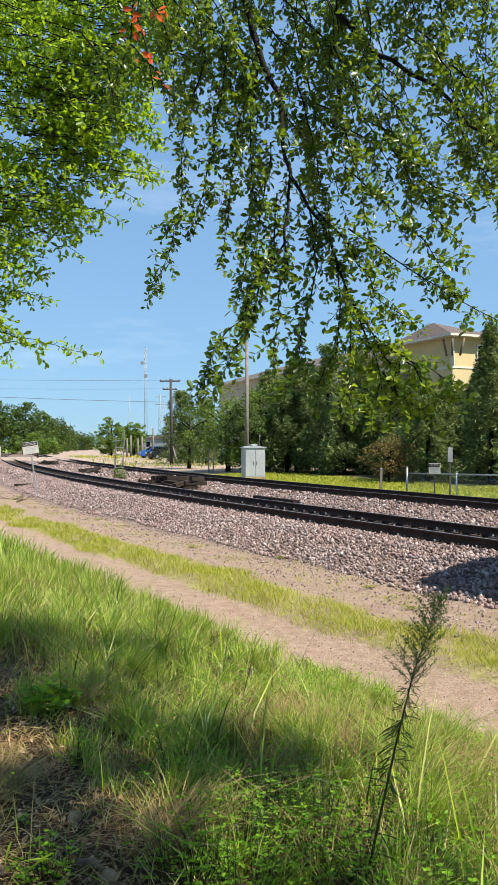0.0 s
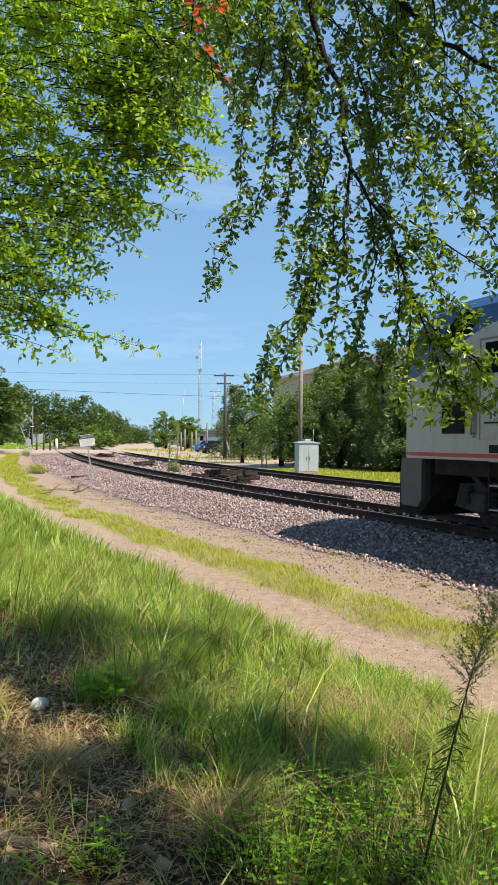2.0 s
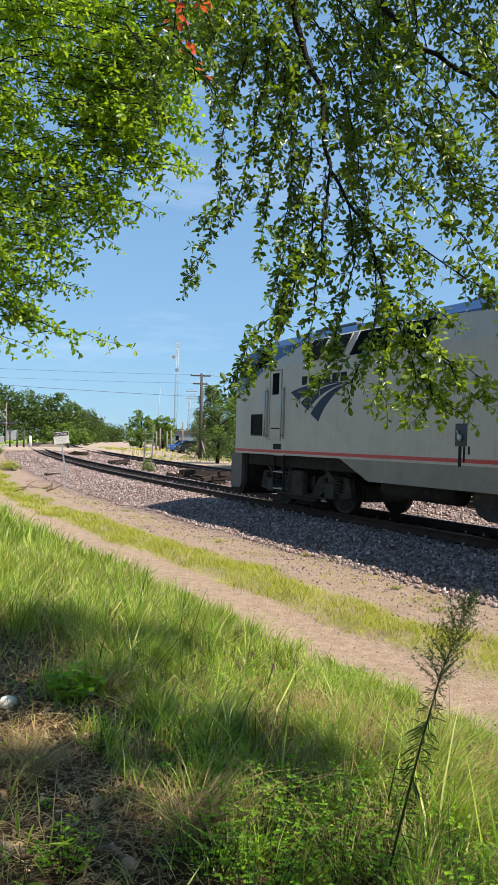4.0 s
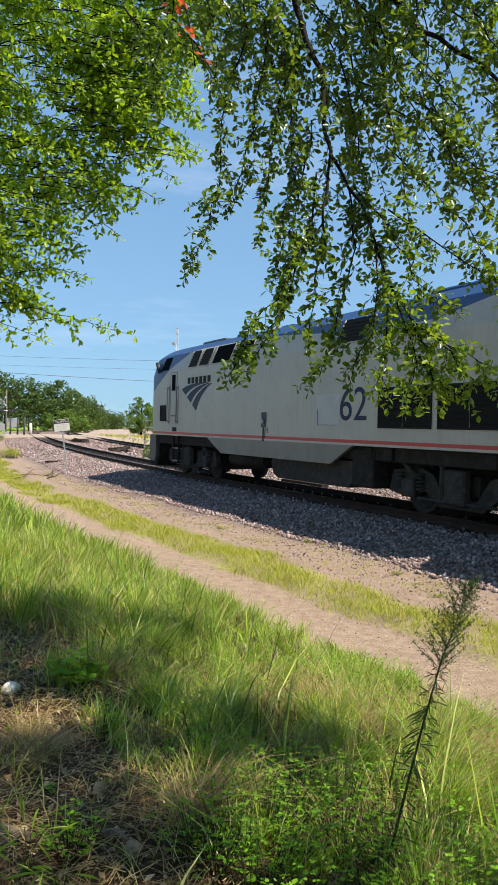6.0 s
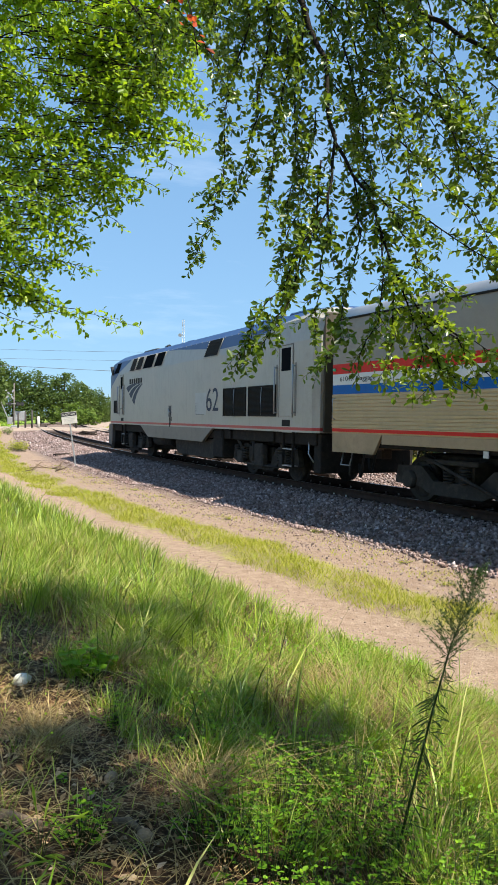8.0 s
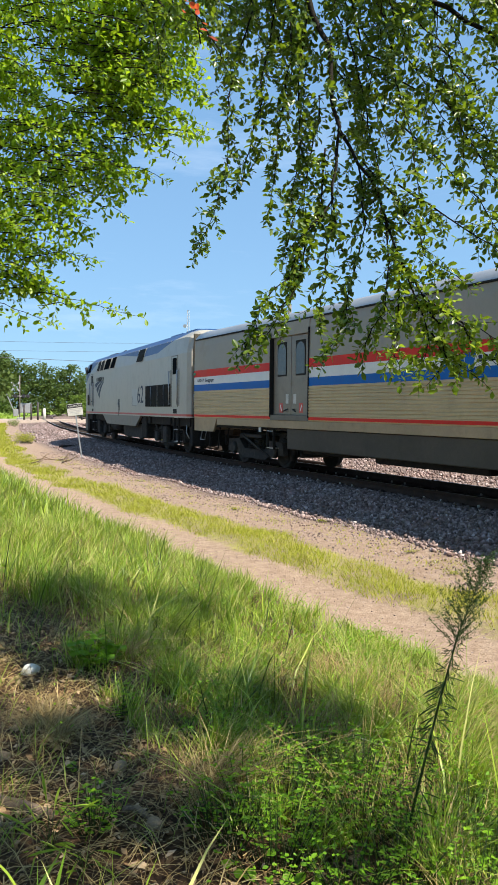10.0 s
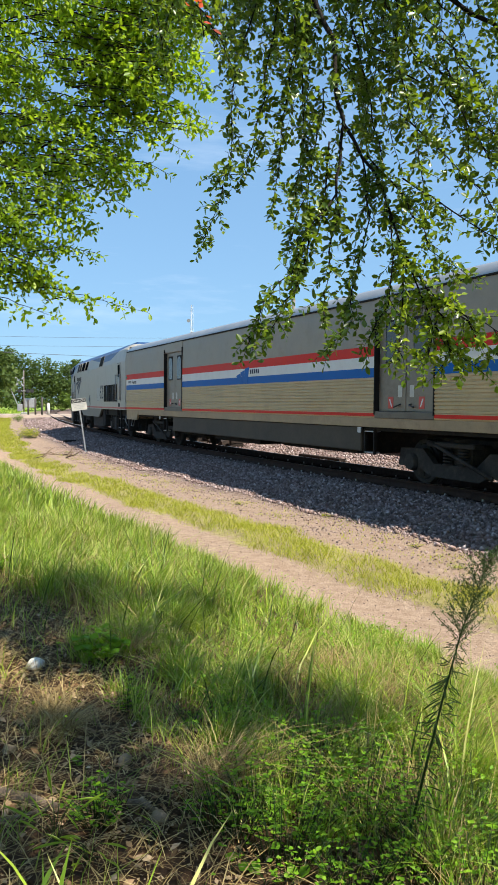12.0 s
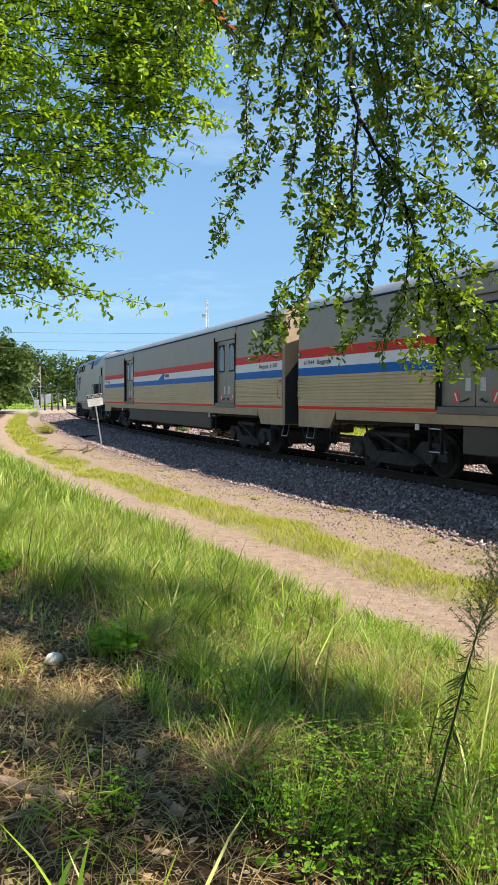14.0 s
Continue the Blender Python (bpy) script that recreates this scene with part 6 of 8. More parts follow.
def road_strip():
    bm = bmesh.new()
    c, h = on_line(100, 0), math.radians(19)
    u, w = Vector((-math.cos(h), -math.sin(h), 0)), Vector((-math.sin(h), math.cos(h), 0))
    box_pts = []
    for a, b in ((-60, -3.5), (60, -3.5), (60, 3.5), (-60, 3.5)):
        box_pts.append(Vector((c[0], c[1], 0)) + u * a + w * b)
    top = [bm.verts.new(p + Vector((0, 0, -0.012))) for p in box_pts]
    low = [bm.verts.new(p + Vector((0, 0, -0.2))) for p in box_pts]
    bm.faces.new(top)
    bm.faces.new(low)
    for i in range(4):
        bm.faces.new((top[i], top[(i + 1) % 4], low[(i + 1) % 4], low[i]))
    ob = part("road", bm, surface("pale_worn_concrete_road", (0.34, 0.275, 0.22), 0.9, 0, 0.15, 0.4, 8, (0.28, 0.22, 0.18), 0.4, 0.1, 0.004))
    tagged(ob, "pale worn concrete road over the tracks", "road", "", "structure")
    for a0, a1, b in ((-45, -14, 6.0), (14, 40, -6.0)):
        bm = bmesh.new()
        q0, q1 = Vector((c[0], c[1], 0)) + u * a0 + w * b, Vector((c[0], c[1], 0)) + u * a1 + w * b
        rod(bm, q0 + Vector((0, 0, 0.0)), q1 + Vector((0, 0, 0.0)), 0.16, None, 8)
        k = part("kerb", bm, M["yellow"])
        tagged(k, "worn yellow painted kerb along the road", "kerb", "", "structure")


road_strip()


def car(x, y, yaw, paint, label):
    ob = empty("car", pose(x, y, -0.1, 0, 0, yaw))
    tagged(ob, label, "car", "parked cars")
    bm = prism(bmesh.new(), [(-2.2, 0.35), (2.2, 0.35), (2.25, 0.75), (2.1, 1.0), (1.2, 1.1), (0.6, 1.65), (-1.3, 1.7), (-2.1, 1.15), (-2.25, 0.8)], -0.88, 0.88)
    bmesh.ops.bevel(bm, geom=bm.edges[:], offset=0.06, segments=2, affect="EDGES")
    part("body", bm, M[paint], ob)
    for s in (-1, 1):
        bm = prism(bmesh.new(), [(-1.6, 1.15), (1.05, 1.13), (0.55, 1.55), (-1.2, 1.6)], s * 0.86, s * 0.90)
        part("side_window", bm, M["dark_glass"], ob)
        for xx in (-1.4, 1.4):
            w = part("wheel", rod(bmesh.new(), (xx, s * 0.7, 0.33), (xx, s * 0.92, 0.33), 0.33, None, 18), M["rubber"], ob)
            part("rim", rod(bmesh.new(), (xx, s * 0.9, 0.33), (xx, s * 0.94, 0.33), 0.2, None, 14), M["galv"], w)
    bm = bmesh.new()
    vs = [bm.verts.new(q) for q in ((1.25, -0.75, 1.13), (1.25, 0.75, 1.13), (0.68, 0.68, 1.62), (0.68, -0.68, 1.62))]
    ws = [bm.verts.new(v.co - Vector((0.05, 0, 0.03))) for v in vs]
    bm.faces.new(vs), bm.faces.new(ws)
    for i in range(4):
        bm.faces.new((vs[i], vs[(i + 1) % 4], ws[(i + 1) % 4], ws[i]))
    part("windscreen", bm, M["dark_glass"], ob)
    for s in (-0.65, 0.65):
        part("headlight", box(bmesh.new(), 2.2, 2.28, s - 0.15, s + 0.15, 0.72, 0.88, 0.02), M["white"], ob)


car(-11.0, 101, 215, "car_dark", "dark pickup-sized car parked by the far road")
car(-12.6, 106, 200, "car_blue", "bright blue car parked by the far road")


def house(x, y, yaw, w, d, h, label, wall, name="house", pitch=0.22):
    ob = empty(name, pose(x, y, -0.1, 0, 0, yaw))
    tagged(ob, label, "house")
    part("wall", box(bmesh.new(), -w / 2, w / 2, -d / 2, d / 2, 0, h), M[wall], ob)
    bm = prism(bmesh.new(), [(-w / 2 - 0.4, h), (w / 2 + 0.4, h), (0, h + w * pitch)], -d / 2 - 0.4, d / 2 + 0.4)
    part("roof", bm, M["roof"], ob)
    for k in (-1, 1):
        win = part("window", box(bmesh.new(), k * w * 0.25 - 0.5, k * w * 0.25 + 0.5, -d / 2 - 0.03, -d / 2 + 0.02, h * 0.4, h * 0.8), M["dark_glass"], ob)
        part("sill", box(bmesh.new(), k * w * 0.25 - 0.6, k * w * 0.25 + 0.6, -d / 2 - 0.08, -d / 2, h * 0.36, h * 0.4), M["trim"], win)
    part("door", box(bmesh.new(), -0.5, 0.5, -d / 2 - 0.03, -d / 2 + 0.02, 0, 2.05), M["pole_dark"], ob)


house(-70, 156, 20, 10, 8, 3.2, "tan single-storey house among far trees", "stucco_grey")
house(-24, 230, 0, 20, 10, 3.6, "low grey shed beyond the level crossing", "galv", "shed", 0.05)


# ---- ballast stones ----
CHIP = np.array([(-0.52, -0.1, -0.08), (0.1, -0.48, 0.05), (0.5, 0.06, -0.1), (-0.08, 0.46, 0.08), (0.06, 0.05, 0.42), (-0.05, -0.02, -0.4)])
CHIP_F = np.array([(0, 1, 4), (1, 2, 4), (2, 3, 4), (3, 0, 4), (1, 0, 5), (2, 1, 5), (3, 2, 5), (0, 3, 5)])


def stone_material():
    m = bpy.data.materials.new("crushed_rock")
    nt, p = nodes_of(m)
    geo = nt.nodes.new("ShaderNodeNewGeometry")
    col = ramp(nt, geo.outputs["Random Per Island"], [(0, (0.04, 0.028, 0.027)), (0.3, (0.13, 0.09, 0.083)), (0.65, (0.25, 0.18, 0.168)), (0.92, (0.38, 0.295, 0.28)), (1, (0.58, 0.49, 0.47))])
    col = mix(nt, 0.22, col, ramp(nt, noise_tex(nt, 0.8, 4), [(0.35, (0.25, 0.12, 0.075)), (0.65, (0.25, 0.205, 0.185))]))
    nt.links.new(col, p.inputs["Base Color"])
    p.inputs["Roughness"].default_value = 0.85
    bump(nt, p, noise_tex(nt, 80, 3), 0.4, 0.004)
    return m


M["rock"] = stone_material()


def stones(name, s0, s1, n0, n1, count, size, seed, label, fade=0.0):
    rng = np.random.default_rng(seed)
    s = rng.uniform(s0, s1, count)
    n = rng.uniform(n0, n1, count)
    if fade:
        n = n0 + (n1 - n0) * rng.random(count) ** fade
    xy = on_line(s, n)
    z = ground_z(s, n)
    k = size * (0.45 + 1.0 * rng.random(count) ** 1.6)
    mats = turns(rng, count, 3.1) * k[:, None, None]
    mats = mats * rng.uniform(0.65, 1.2, (count, 1, 3))
    v, f = scattered(CHIP, CHIP_F, mats, np.concatenate([xy, (z + k * rng.uniform(0.02, 0.38, count))[:, None]], -1))
    ob = raw(name, v, f, M["rock"])
    tagged(ob, label, "ballast", "", "stuff")
    return ob


LAB = "loose crushed pinkish grey ballast stones beside the rails"
stones("ballast", -6, 16, 0.85, 3.45, 27000, 0.072, 11, LAB)
stones("ballast", 16, 40, 0.85, 3.7, 16000, 0.085, 12, LAB)
stones("ballast", 40, 85, 0.85, 4.0, 7000, 0.13, 13, LAB)
stones("ballast", -8, 30, -5.4, -0.85, 14000, 0.10, 14, LAB)
stones("ballast", 30, 85, -5.6, -0.85, 6000, 0.16, 15, LAB)
stones("ballast", -4, 30, -0.7, 0.7, 900, 0.055, 16, LAB)
stones("ballast", -8, 50, -8.4, -7.4, 4500, 0.09, 17, LAB)
stones("gravel", -5, 30, 3.3, 5.0, 7000, 0.035, 18, "scattered fine gravel on the dirt shoulder", 1.8)
stones("gravel", -4, 14, 5.4, 7.6, 2600, 0.018, 19, "scattered fine gravel on the dirt track")


# ---- grass ----
LEAF = np.array([(0, 0, 0), (0.2, 0.12, 0.02), (0.45, 0.25, 0.04), (0.72, 0.245, 0.03), (0.92, 0.12, -0.01), (1.0, 0, -0.05),
                 (0.92, -0.12, -0.01), (0.72, -0.245, 0.03), (0.45, -0.25, 0.04), (0.2, -0.12, 0.02), (0.5, 0, -0.012)])
LEAF_F = np.array([(k, (k + 1) % 10, 10) for k in range(10)])
SMALL_LEAF = np.array([(0, 0, 0), (0.38, 0.19, 0.07), (0.70, 0.235, 0.05), (1.0, 0, -0.06), (0.70, -0.235, 0.05), (0.38, -0.19, 0.07)])
SMALL_LEAF_F = np.array([(0, 1, 2, 3), (0, 3, 4, 5)])


def blades(rng, x, y, z, height, width, lean, bend, joints=3, heading=None):
    """Curved tapering blades standing at the given places."""
    n = len(x)
    a = rng.uniform(0, 2 * np.pi, n) if heading is None else heading
    dx, dy = np.cos(a), np.sin(a)
    f = a + rng.normal(np.pi / 2, 0.7, n)
    px, py = np.cos(f), np.sin(f)
    steps = ((0.0, 0.8), (0.35, 1.0), (0.72, 0.62)) if joints == 3 else ((0.0, 1.0), (0.55, 0.75))
    v = np.empty((n, 2 * joints + 1, 3))
    for j, (t, w) in enumerate((*steps, (1.0, 0.0))):
        off = height * (lean * t + bend * t * t)
        up = height * (t - 0.35 * bend * t * t)
        cx, cy, cz = x + dx * off, y + dy * off, z + up
        if w:
            v[:, 2 * j] = np.stack([cx - px * width * w / 2, cy - py * width * w / 2, cz], -1)
            v[:, 2 * j + 1] = np.stack([cx + px * width * w / 2, cy + py * width * w / 2, cz], -1)
        else:
            v[:, 2 * j] = np.stack([cx, cy, cz], -1)
    f = []
    for j in range(joints - 1):
        f += [(2 * j, 2 * j + 1, 2 * j + 3), (2 * j, 2 * j + 3, 2 * j + 2)]
    f.append((2 * joints - 2, 2 * joints - 1, 2 * joints))
    f = np.array(f)[None] + (np.arange(n) * (2 * joints + 1))[:, None, None]
    return v.reshape(-1, 3), f.reshape(-1, 3)


def patchy(x, y, k=1.0, seed=0.0):
    return (np.sin(x * 1.7 * k + seed) * np.cos(y * 1.3 * k - seed * 2) + np.sin(x * 3.9 * k + y * 2.7 * k + seed * 3) * 0.6 + np.sin(y * 6.1 * k - x * 5.3 * k) * 0.35) / 1.95


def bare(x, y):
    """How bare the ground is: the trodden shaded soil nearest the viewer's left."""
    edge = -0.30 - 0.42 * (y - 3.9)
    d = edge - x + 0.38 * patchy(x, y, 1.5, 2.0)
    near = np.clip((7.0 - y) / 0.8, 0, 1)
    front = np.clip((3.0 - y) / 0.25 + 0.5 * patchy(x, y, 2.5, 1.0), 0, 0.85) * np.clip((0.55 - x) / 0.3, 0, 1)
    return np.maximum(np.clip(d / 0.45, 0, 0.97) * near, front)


def meadow(name, x0, x1, y0, y1, count, hmin, hmax, width, mat, seed, label, edge=7.05, far_n=16.0, keep=None, bend=(0.1, 0.7), tuft=0.0, kind="stuff"):
    """Blades over a stretch of ground; with tuft, most of them gather in leaning tussocks."""
    rng = np.random.default_rng(seed)
    x, y = rng.uniform(x0, x1, count), rng.uniform(y0, y1, count)
    own = np.ones(count)
    # blades of one tussock lean much the same way, most of them to the right and away
    way = rng.normal(0.5, 1.6, count)
    if tuft:
        k = max(30, int((x1 - x0) * (y1 - y0) * 9))
        tx, ty = rng.uniform(x0, x1, k), rng.uniform(y0, y1, k)
        th = rng.uniform(0.55, 1.35, k)
        pick = rng.integers(0, k, count)
        r = tuft * np.abs(rng.normal(0, 0.5, count))
        a = rng.uniform(0, 6.28, count)
        gather = rng.random(count) < 0.72
        x = np.where(gather, tx[pick] + np.cos(a) * r, x)
        y = np.where(gather, ty[pick] + np.sin(a) * r, y)
        own = np.where(gather, th[pick], rng.uniform(0.4, 0.9, count))
        tw = rng.normal(0.5, 1.6, k)
        way = np.where(gather, tw[pick] + rng.normal(0, 1.0, count), way)
    s, n = to_line(x, y)
    ok = (n - 0.04 * np.clip(s, 0, 20) > edge + 0.22 * patchy(x, y, 1.2, 1.0)) & (n < far_n)
    if keep is not None:
        ok &= rng.random(count) < keep(x, y)
    x, y, s, n, own, way = x[ok], y[ok], s[ok], n[ok], own[ok], way[ok]
    tall = np.clip((n - edge) / 0.5, 0.6, 1.0) * (0.8 + 0.35 * patchy(x, y, 0.9, 4.0)) * own
    h = rng.uniform(hmin, hmax, len(x)) * np.clip(tall, 0.25, 1.5)
    v, f = blades(rng, x, y, ground_z(s, n) - 0.01, h, width * rng.uniform(0.5, 1.5, len(x)), 0.55 * rng.random(len(x)) ** 1.5, rng.uniform(*bend, len(x)), 3 if y0 < 5 else 2, way)
    ob = raw(name, v, f, M[mat])
    tagged(ob, label, "grass", "", kind)
    return ob


def lush(x, y):
    thin = np.clip(0.45 + 0.55 * (y - 2.9) / 1.2, 0.4, 1)
    dry = np.exp(-((x - 0.75) ** 2 + (y - 4.9) ** 2) / 0.5)
    leafy_patch = np.exp(-((x - 0.22) ** 2 / 0.30 + (y - 3.05) ** 2 / 0.28))
    return (1 - bare(x, y)) * (1 - 0.6 * leafy_patch) * np.clip(0.72 + 0.45 * patchy(x, y, 0.8, 1.5), 0.15, 1) * thin * (1 - 0.6 * dry)


def dried(x, y):
    """Where old stalks outnumber the green ones."""
    near = np.exp(-((x - 0.75) ** 2 + (y - 4.9) ** 2) / 0.7) + np.exp(-((x - 1.0) ** 2 / 0.25 + (y - 3.1) ** 2 / 0.8))
    return np.clip(0.16 + near + 0.6 * np.clip(patchy(x, y, 1.1, 5.0), 0, 1), 0, 1) * (1 - 0.85 * bare(x, y))


GL = "tall bright green grass, uncut and leaning"
meadow("grass", -2.7, 2.7, 2.2, 6.5, 165000, 0.09, 0.36, 0.0040, "grass", 21, GL, 6.9, 13.5, lush, (0.05, 0.9), 0.13)
meadow("grass", -6.5, 3.0, 6.0, 13.0, 120000, 0.16, 0.46, 0.0062, "grass", 22, GL, 6.9, 14.5, lush, (0.05, 0.8), 0.16)
meadow("grass", -16, -2, 12.0, 30.0, 42000, 0.2, 0.5, 0.016, "grass", 23, GL, 7.1, 15, None)
meadow("grass", -45, -10, 28.0, 95.0, 30000, 0.25, 0.6, 0.05, "verge", 24, "yellowing grass beside the dirt track", 8.4, 26, None)
meadow("dry_grass", -2.8, 2.6, 2.2, 7.0, 30000, 0.12, 0.46, 0.0034, "straw", 25, "dry straw-coloured stalks among the grass", 7.05, 13.5, dried, (0.2, 1.4), 0.2)
meadow("dry_grass", -6, 3, 6.5, 12, 4000, 0.2, 0.55, 0.005, "straw", 26, "dry straw-coloured stalks among the grass", 7.05, 14, None, (0.2, 1.0))
meadow("grass", -7, 7, -8, 2.3, 26000, 0.12, 0.4, 0.016, "grass", 29, GL, 7.1, 20, lambda x, y: np.clip(0.5 + 0.5 * patchy(x, y, 0.8, 1.5), 0.1, 1), (0.1, 1.0), 0.25)
# tall seed stalks that stand out of the grass
meadow("grass", -2.6, 2.4, 3.0, 9.5, 1000, 0.40, 0.68, 0.0065, "weed", 27, "tall dark seed stalks rising out of the grass", 7.4, 13, lush, (0.05, 0.5), 0.12)
meadow("grass", -2.6, 2.4, 2.2, 9.0, 2200, 0.4, 0.72, 0.0075, "grass", 28, "long arching blades rising out of the grass", 7.3, 13.5, lush, (0.6, 1.3), 0.1)
def undergreen():
    """Small broad leaves of many weeds between the blades."""
    rng = np.random.default_rng(63)
    k = 52000
    x, y = rng.uniform(-2.4, 2.4, k), 2.3 + 6.2 * rng.random(k) ** 1.3
    s, n = to_line(x, y)
    ok = (n - 0.04 * np.clip(s, 0, 20) > 7.0) & (rng.random(k) < (1 - bare(x, y)) * np.clip(0.25 + 0.9 * patchy(x, y, 1.9, 7.0), 0.05, 1))
    x, y, s, n = x[ok], y[ok], s[ok], n[ok]
    z = ground_z(s, n) + rng.uniform(0.03, 0.27, len(x))
    mats = turns(rng, len(x), 0.8) * (rng.uniform(0.012, 0.030, len(x)))[:, None, None]
    v, f = scattered(SMALL_LEAF * np.array([1, 1.1, 1]), SMALL_LEAF_F, mats, np.stack([x, y, z], -1))
    tagged(raw("undergreen", v, f, M["clover"]), "small bright leaves of low weeds between the grass", "weeds", "", "stuff")


# brown dry tussocks at the edge of the bare soil
for k, (tx, ty) in enumerate(((-0.36, 3.15), (-0.30, 3.25), (-1.15, 3.75), (-1.3, 3.95), (-0.8, 4.8), (-1.15, 5.2), (-1.9, 4.7), (1.15, 3.1), (1.0, 4.4))):
    meadow("dry_grass", tx - 0.01, tx + 0.01, ty - 0.01, ty + 0.01, 260, 0.2, 0.45, 0.0035, "straw", 400 + k, "dry bleached tussock at the edge of the bare soil", 6.0, 16, None, (0.5, 1.6), 0.16)


def verge(name, s0, s1, n0, n1, count, h0, h1, width, seed, label, thin=0.5, mat="verge"):
    rng = np.random.default_rng(seed)
    s, n = rng.uniform(s0, s1, count), rng.uniform(n0, n1, count)
    n = n + 0.12 * np.sin(s * 0.9) + 0.09 * np.sin(s * 2.3 + 1) + rng.normal(0, 0.09, count) + 0.04 * np.clip(s, 0, 20)
    ok = rng.random(count) < thin + 0.35 * patchy(s, n * 2, 0.7, seed) + 0.35 * patchy(s, n, 2.3, seed)
    s, n = s[ok], n[ok]
    xy = on_line(s, n)
    v, f = blades(rng, xy[:, 0], xy[:, 1], ground_z(s, n) - 0.01, rng.uniform(h0, h1, len(s)), width * rng.uniform(0.6, 1.4, len(s)), rng.uniform(0.1, 0.7, len(s)), rng.uniform(0.1, 0.8, len(s)), 2)
    ob = raw(name, v, f, M[mat])
    tagged(ob, label, "grass", "", "stuff")


VL = "low yellow-green turf strip along the dirt track"
verge("verge_grass", -4, 12, 4.85, 5.75, 30000, 0.03, 0.15, 0.007, 31, VL, 0.62)
verge("verge_grass", 12, 30, 4.9, 5.9, 20000, 0.05, 0.16, 0.011, 32, VL, 0.42)
verge("verge_grass", 30, 88, 4.6, 6.0, 14000, 0.08, 0.2, 0.03, 33, VL, 0.6)
verge("verge_grass", -2, 26, 3.3, 4.3, 15000, 0.02, 0.08, 0.009, 34, "sparse weeds on the gravel shoulder", 0.2)
verge("verge_grass", 8, 32, 6.6, 7.2, 2500, 0.03, 0.1, 0.01, 35, "thin weeds in the middle of the dirt track", 0.1)
verge("lawn", 5, 43, -17.0, -9.6, 30000, 0.05, 0.18, 0.05, 36, "sunlit yellow-green grass strip before the cedars", 0.9)
verge("lawn", 60, 120, -26, -10, 7000, 0.2, 0.5, 0.09, 37, "yellow-green rough grass by the far road", 0.2)
verge("lawn", 119, 170, 5, 40, 9000, 0.25, 0.6, 0.16, 38, "bright green lawn beyond the level crossing", 0.7, "grass")


undergreen()


# straw litter and small debris on the bare soil
def litter():
    rng = np.random.default_rng(44)
    k = 12000
    x, y = rng.uniform(-3.2, 0.6, k), rng.uniform(2.2, 7.2, k)
    ok = rng.random(k) < bare(x, y) * 0.9 + 0.08
    x, y = x[ok], y[ok]
    s, n = to_line(x, y)
    a, l, w = rng.uniform(0, 6.28, len(x)), rng.uniform(0.04, 0.34, len(x)), 0.0007 + 0.0018 * rng.random(len(x)) ** 2
    z0 = ground_z(s, n) + rng.uniform(0.002, 0.035, len(x))
    d = np.stack([np.cos(a), np.sin(a), rng.uniform(-0.12, 0.22, len(x))], -1)
    p = np.stack([-np.sin(a), np.cos(a), np.zeros(len(x))], -1)
    c = np.stack([x, y, z0], -1)
    v = np.empty((len(x), 6, 3))
    for j, t in enumerate((0, 0.5, 1.0)):
        q = c + d * (l * t)[:, None] + np.array([0, 0, 1]) * (0.02 * (t - t * t) * 4 * l / 0.2)[:, None]
        v[:, 2 * j], v[:, 2 * j + 1] = q - p * w[:, None], q + p * w[:, None]
    f = np.array([(0, 1, 3, 2), (2, 3, 5, 4)])[None] + (np.arange(len(x)) * 6)[:, None, None]
    ob = raw("straw_litter", v.reshape(-1, 3), f.reshape(-1, 4), M["straw"])
    tagged(ob, "dry straw and dead stems strewn on bare soil", "litter", "", "stuff")
    k = 26000
    x, y = rng.uniform(-3.2, 0.4, k), rng.uniform(2.2, 7.0, k)
    ok = rng.random(k) < bare(x, y) * 0.9 + 0.1 * (y < 3.6) + 0.02
    x, y = x[ok], y[ok]
    s, n = to_line(x, y)
    mats = turns(rng, len(x), 0.7) * (0.008 + 0.046 * rng.random(len(x)) ** 2.2)[:, None, None]
    v, f = scattered(QUAD, QUAD_F, mats, np.stack([x, y, ground_z(s, n) + 0.012], -1))
    ob = raw("leaf_litter", v, f, leafy("dead_leaf", [(0.05, 0.026, 0.013), (0.15, 0.08, 0.04), (0.28, 0.165, 0.085), (0.55, 0.40, 0.26)], (0.3, 0.2, 0.1), 0.8, 0.08))
    tagged(ob, "dead brown leaves and crumbs of bark on the soil", "litter", "", "stuff")


litter()


def rock(x, y, r, seed, label, mat="soil_stone"):
    rng = random.Random(seed)
    bm = bmesh.new()
    bmesh.ops.create_icosphere(bm, subdivisions=2, radius=1.0)
    sq = (rng.uniform(0.9, 1.25), rng.uniform(0.8, 1.0), rng.uniform(0.6, 0.8))
    for v in bm.verts:
        k = 1 + 0.45 * noise.noise(v.co * 1.1 + Vector((seed * 3.1, 0, 0))) + 0.15 * noise.noise(v.co * 3.5)
        v.co = Vector((v.co.x * sq[0], v.co.y * sq[1], v.co.z * sq[2])) * r * k
    s, n = to_line(x, y)
    ob = part("stone", bm, M[mat], None, "", True, pose(x, y, float(ground_z(s, n)[0]) + r * 0.3, rng.uniform(-20, 20), rng.uniform(-20, 20), rng.uniform(0, 360)))
    tagged(ob, label, "stone", "stones on the soil")


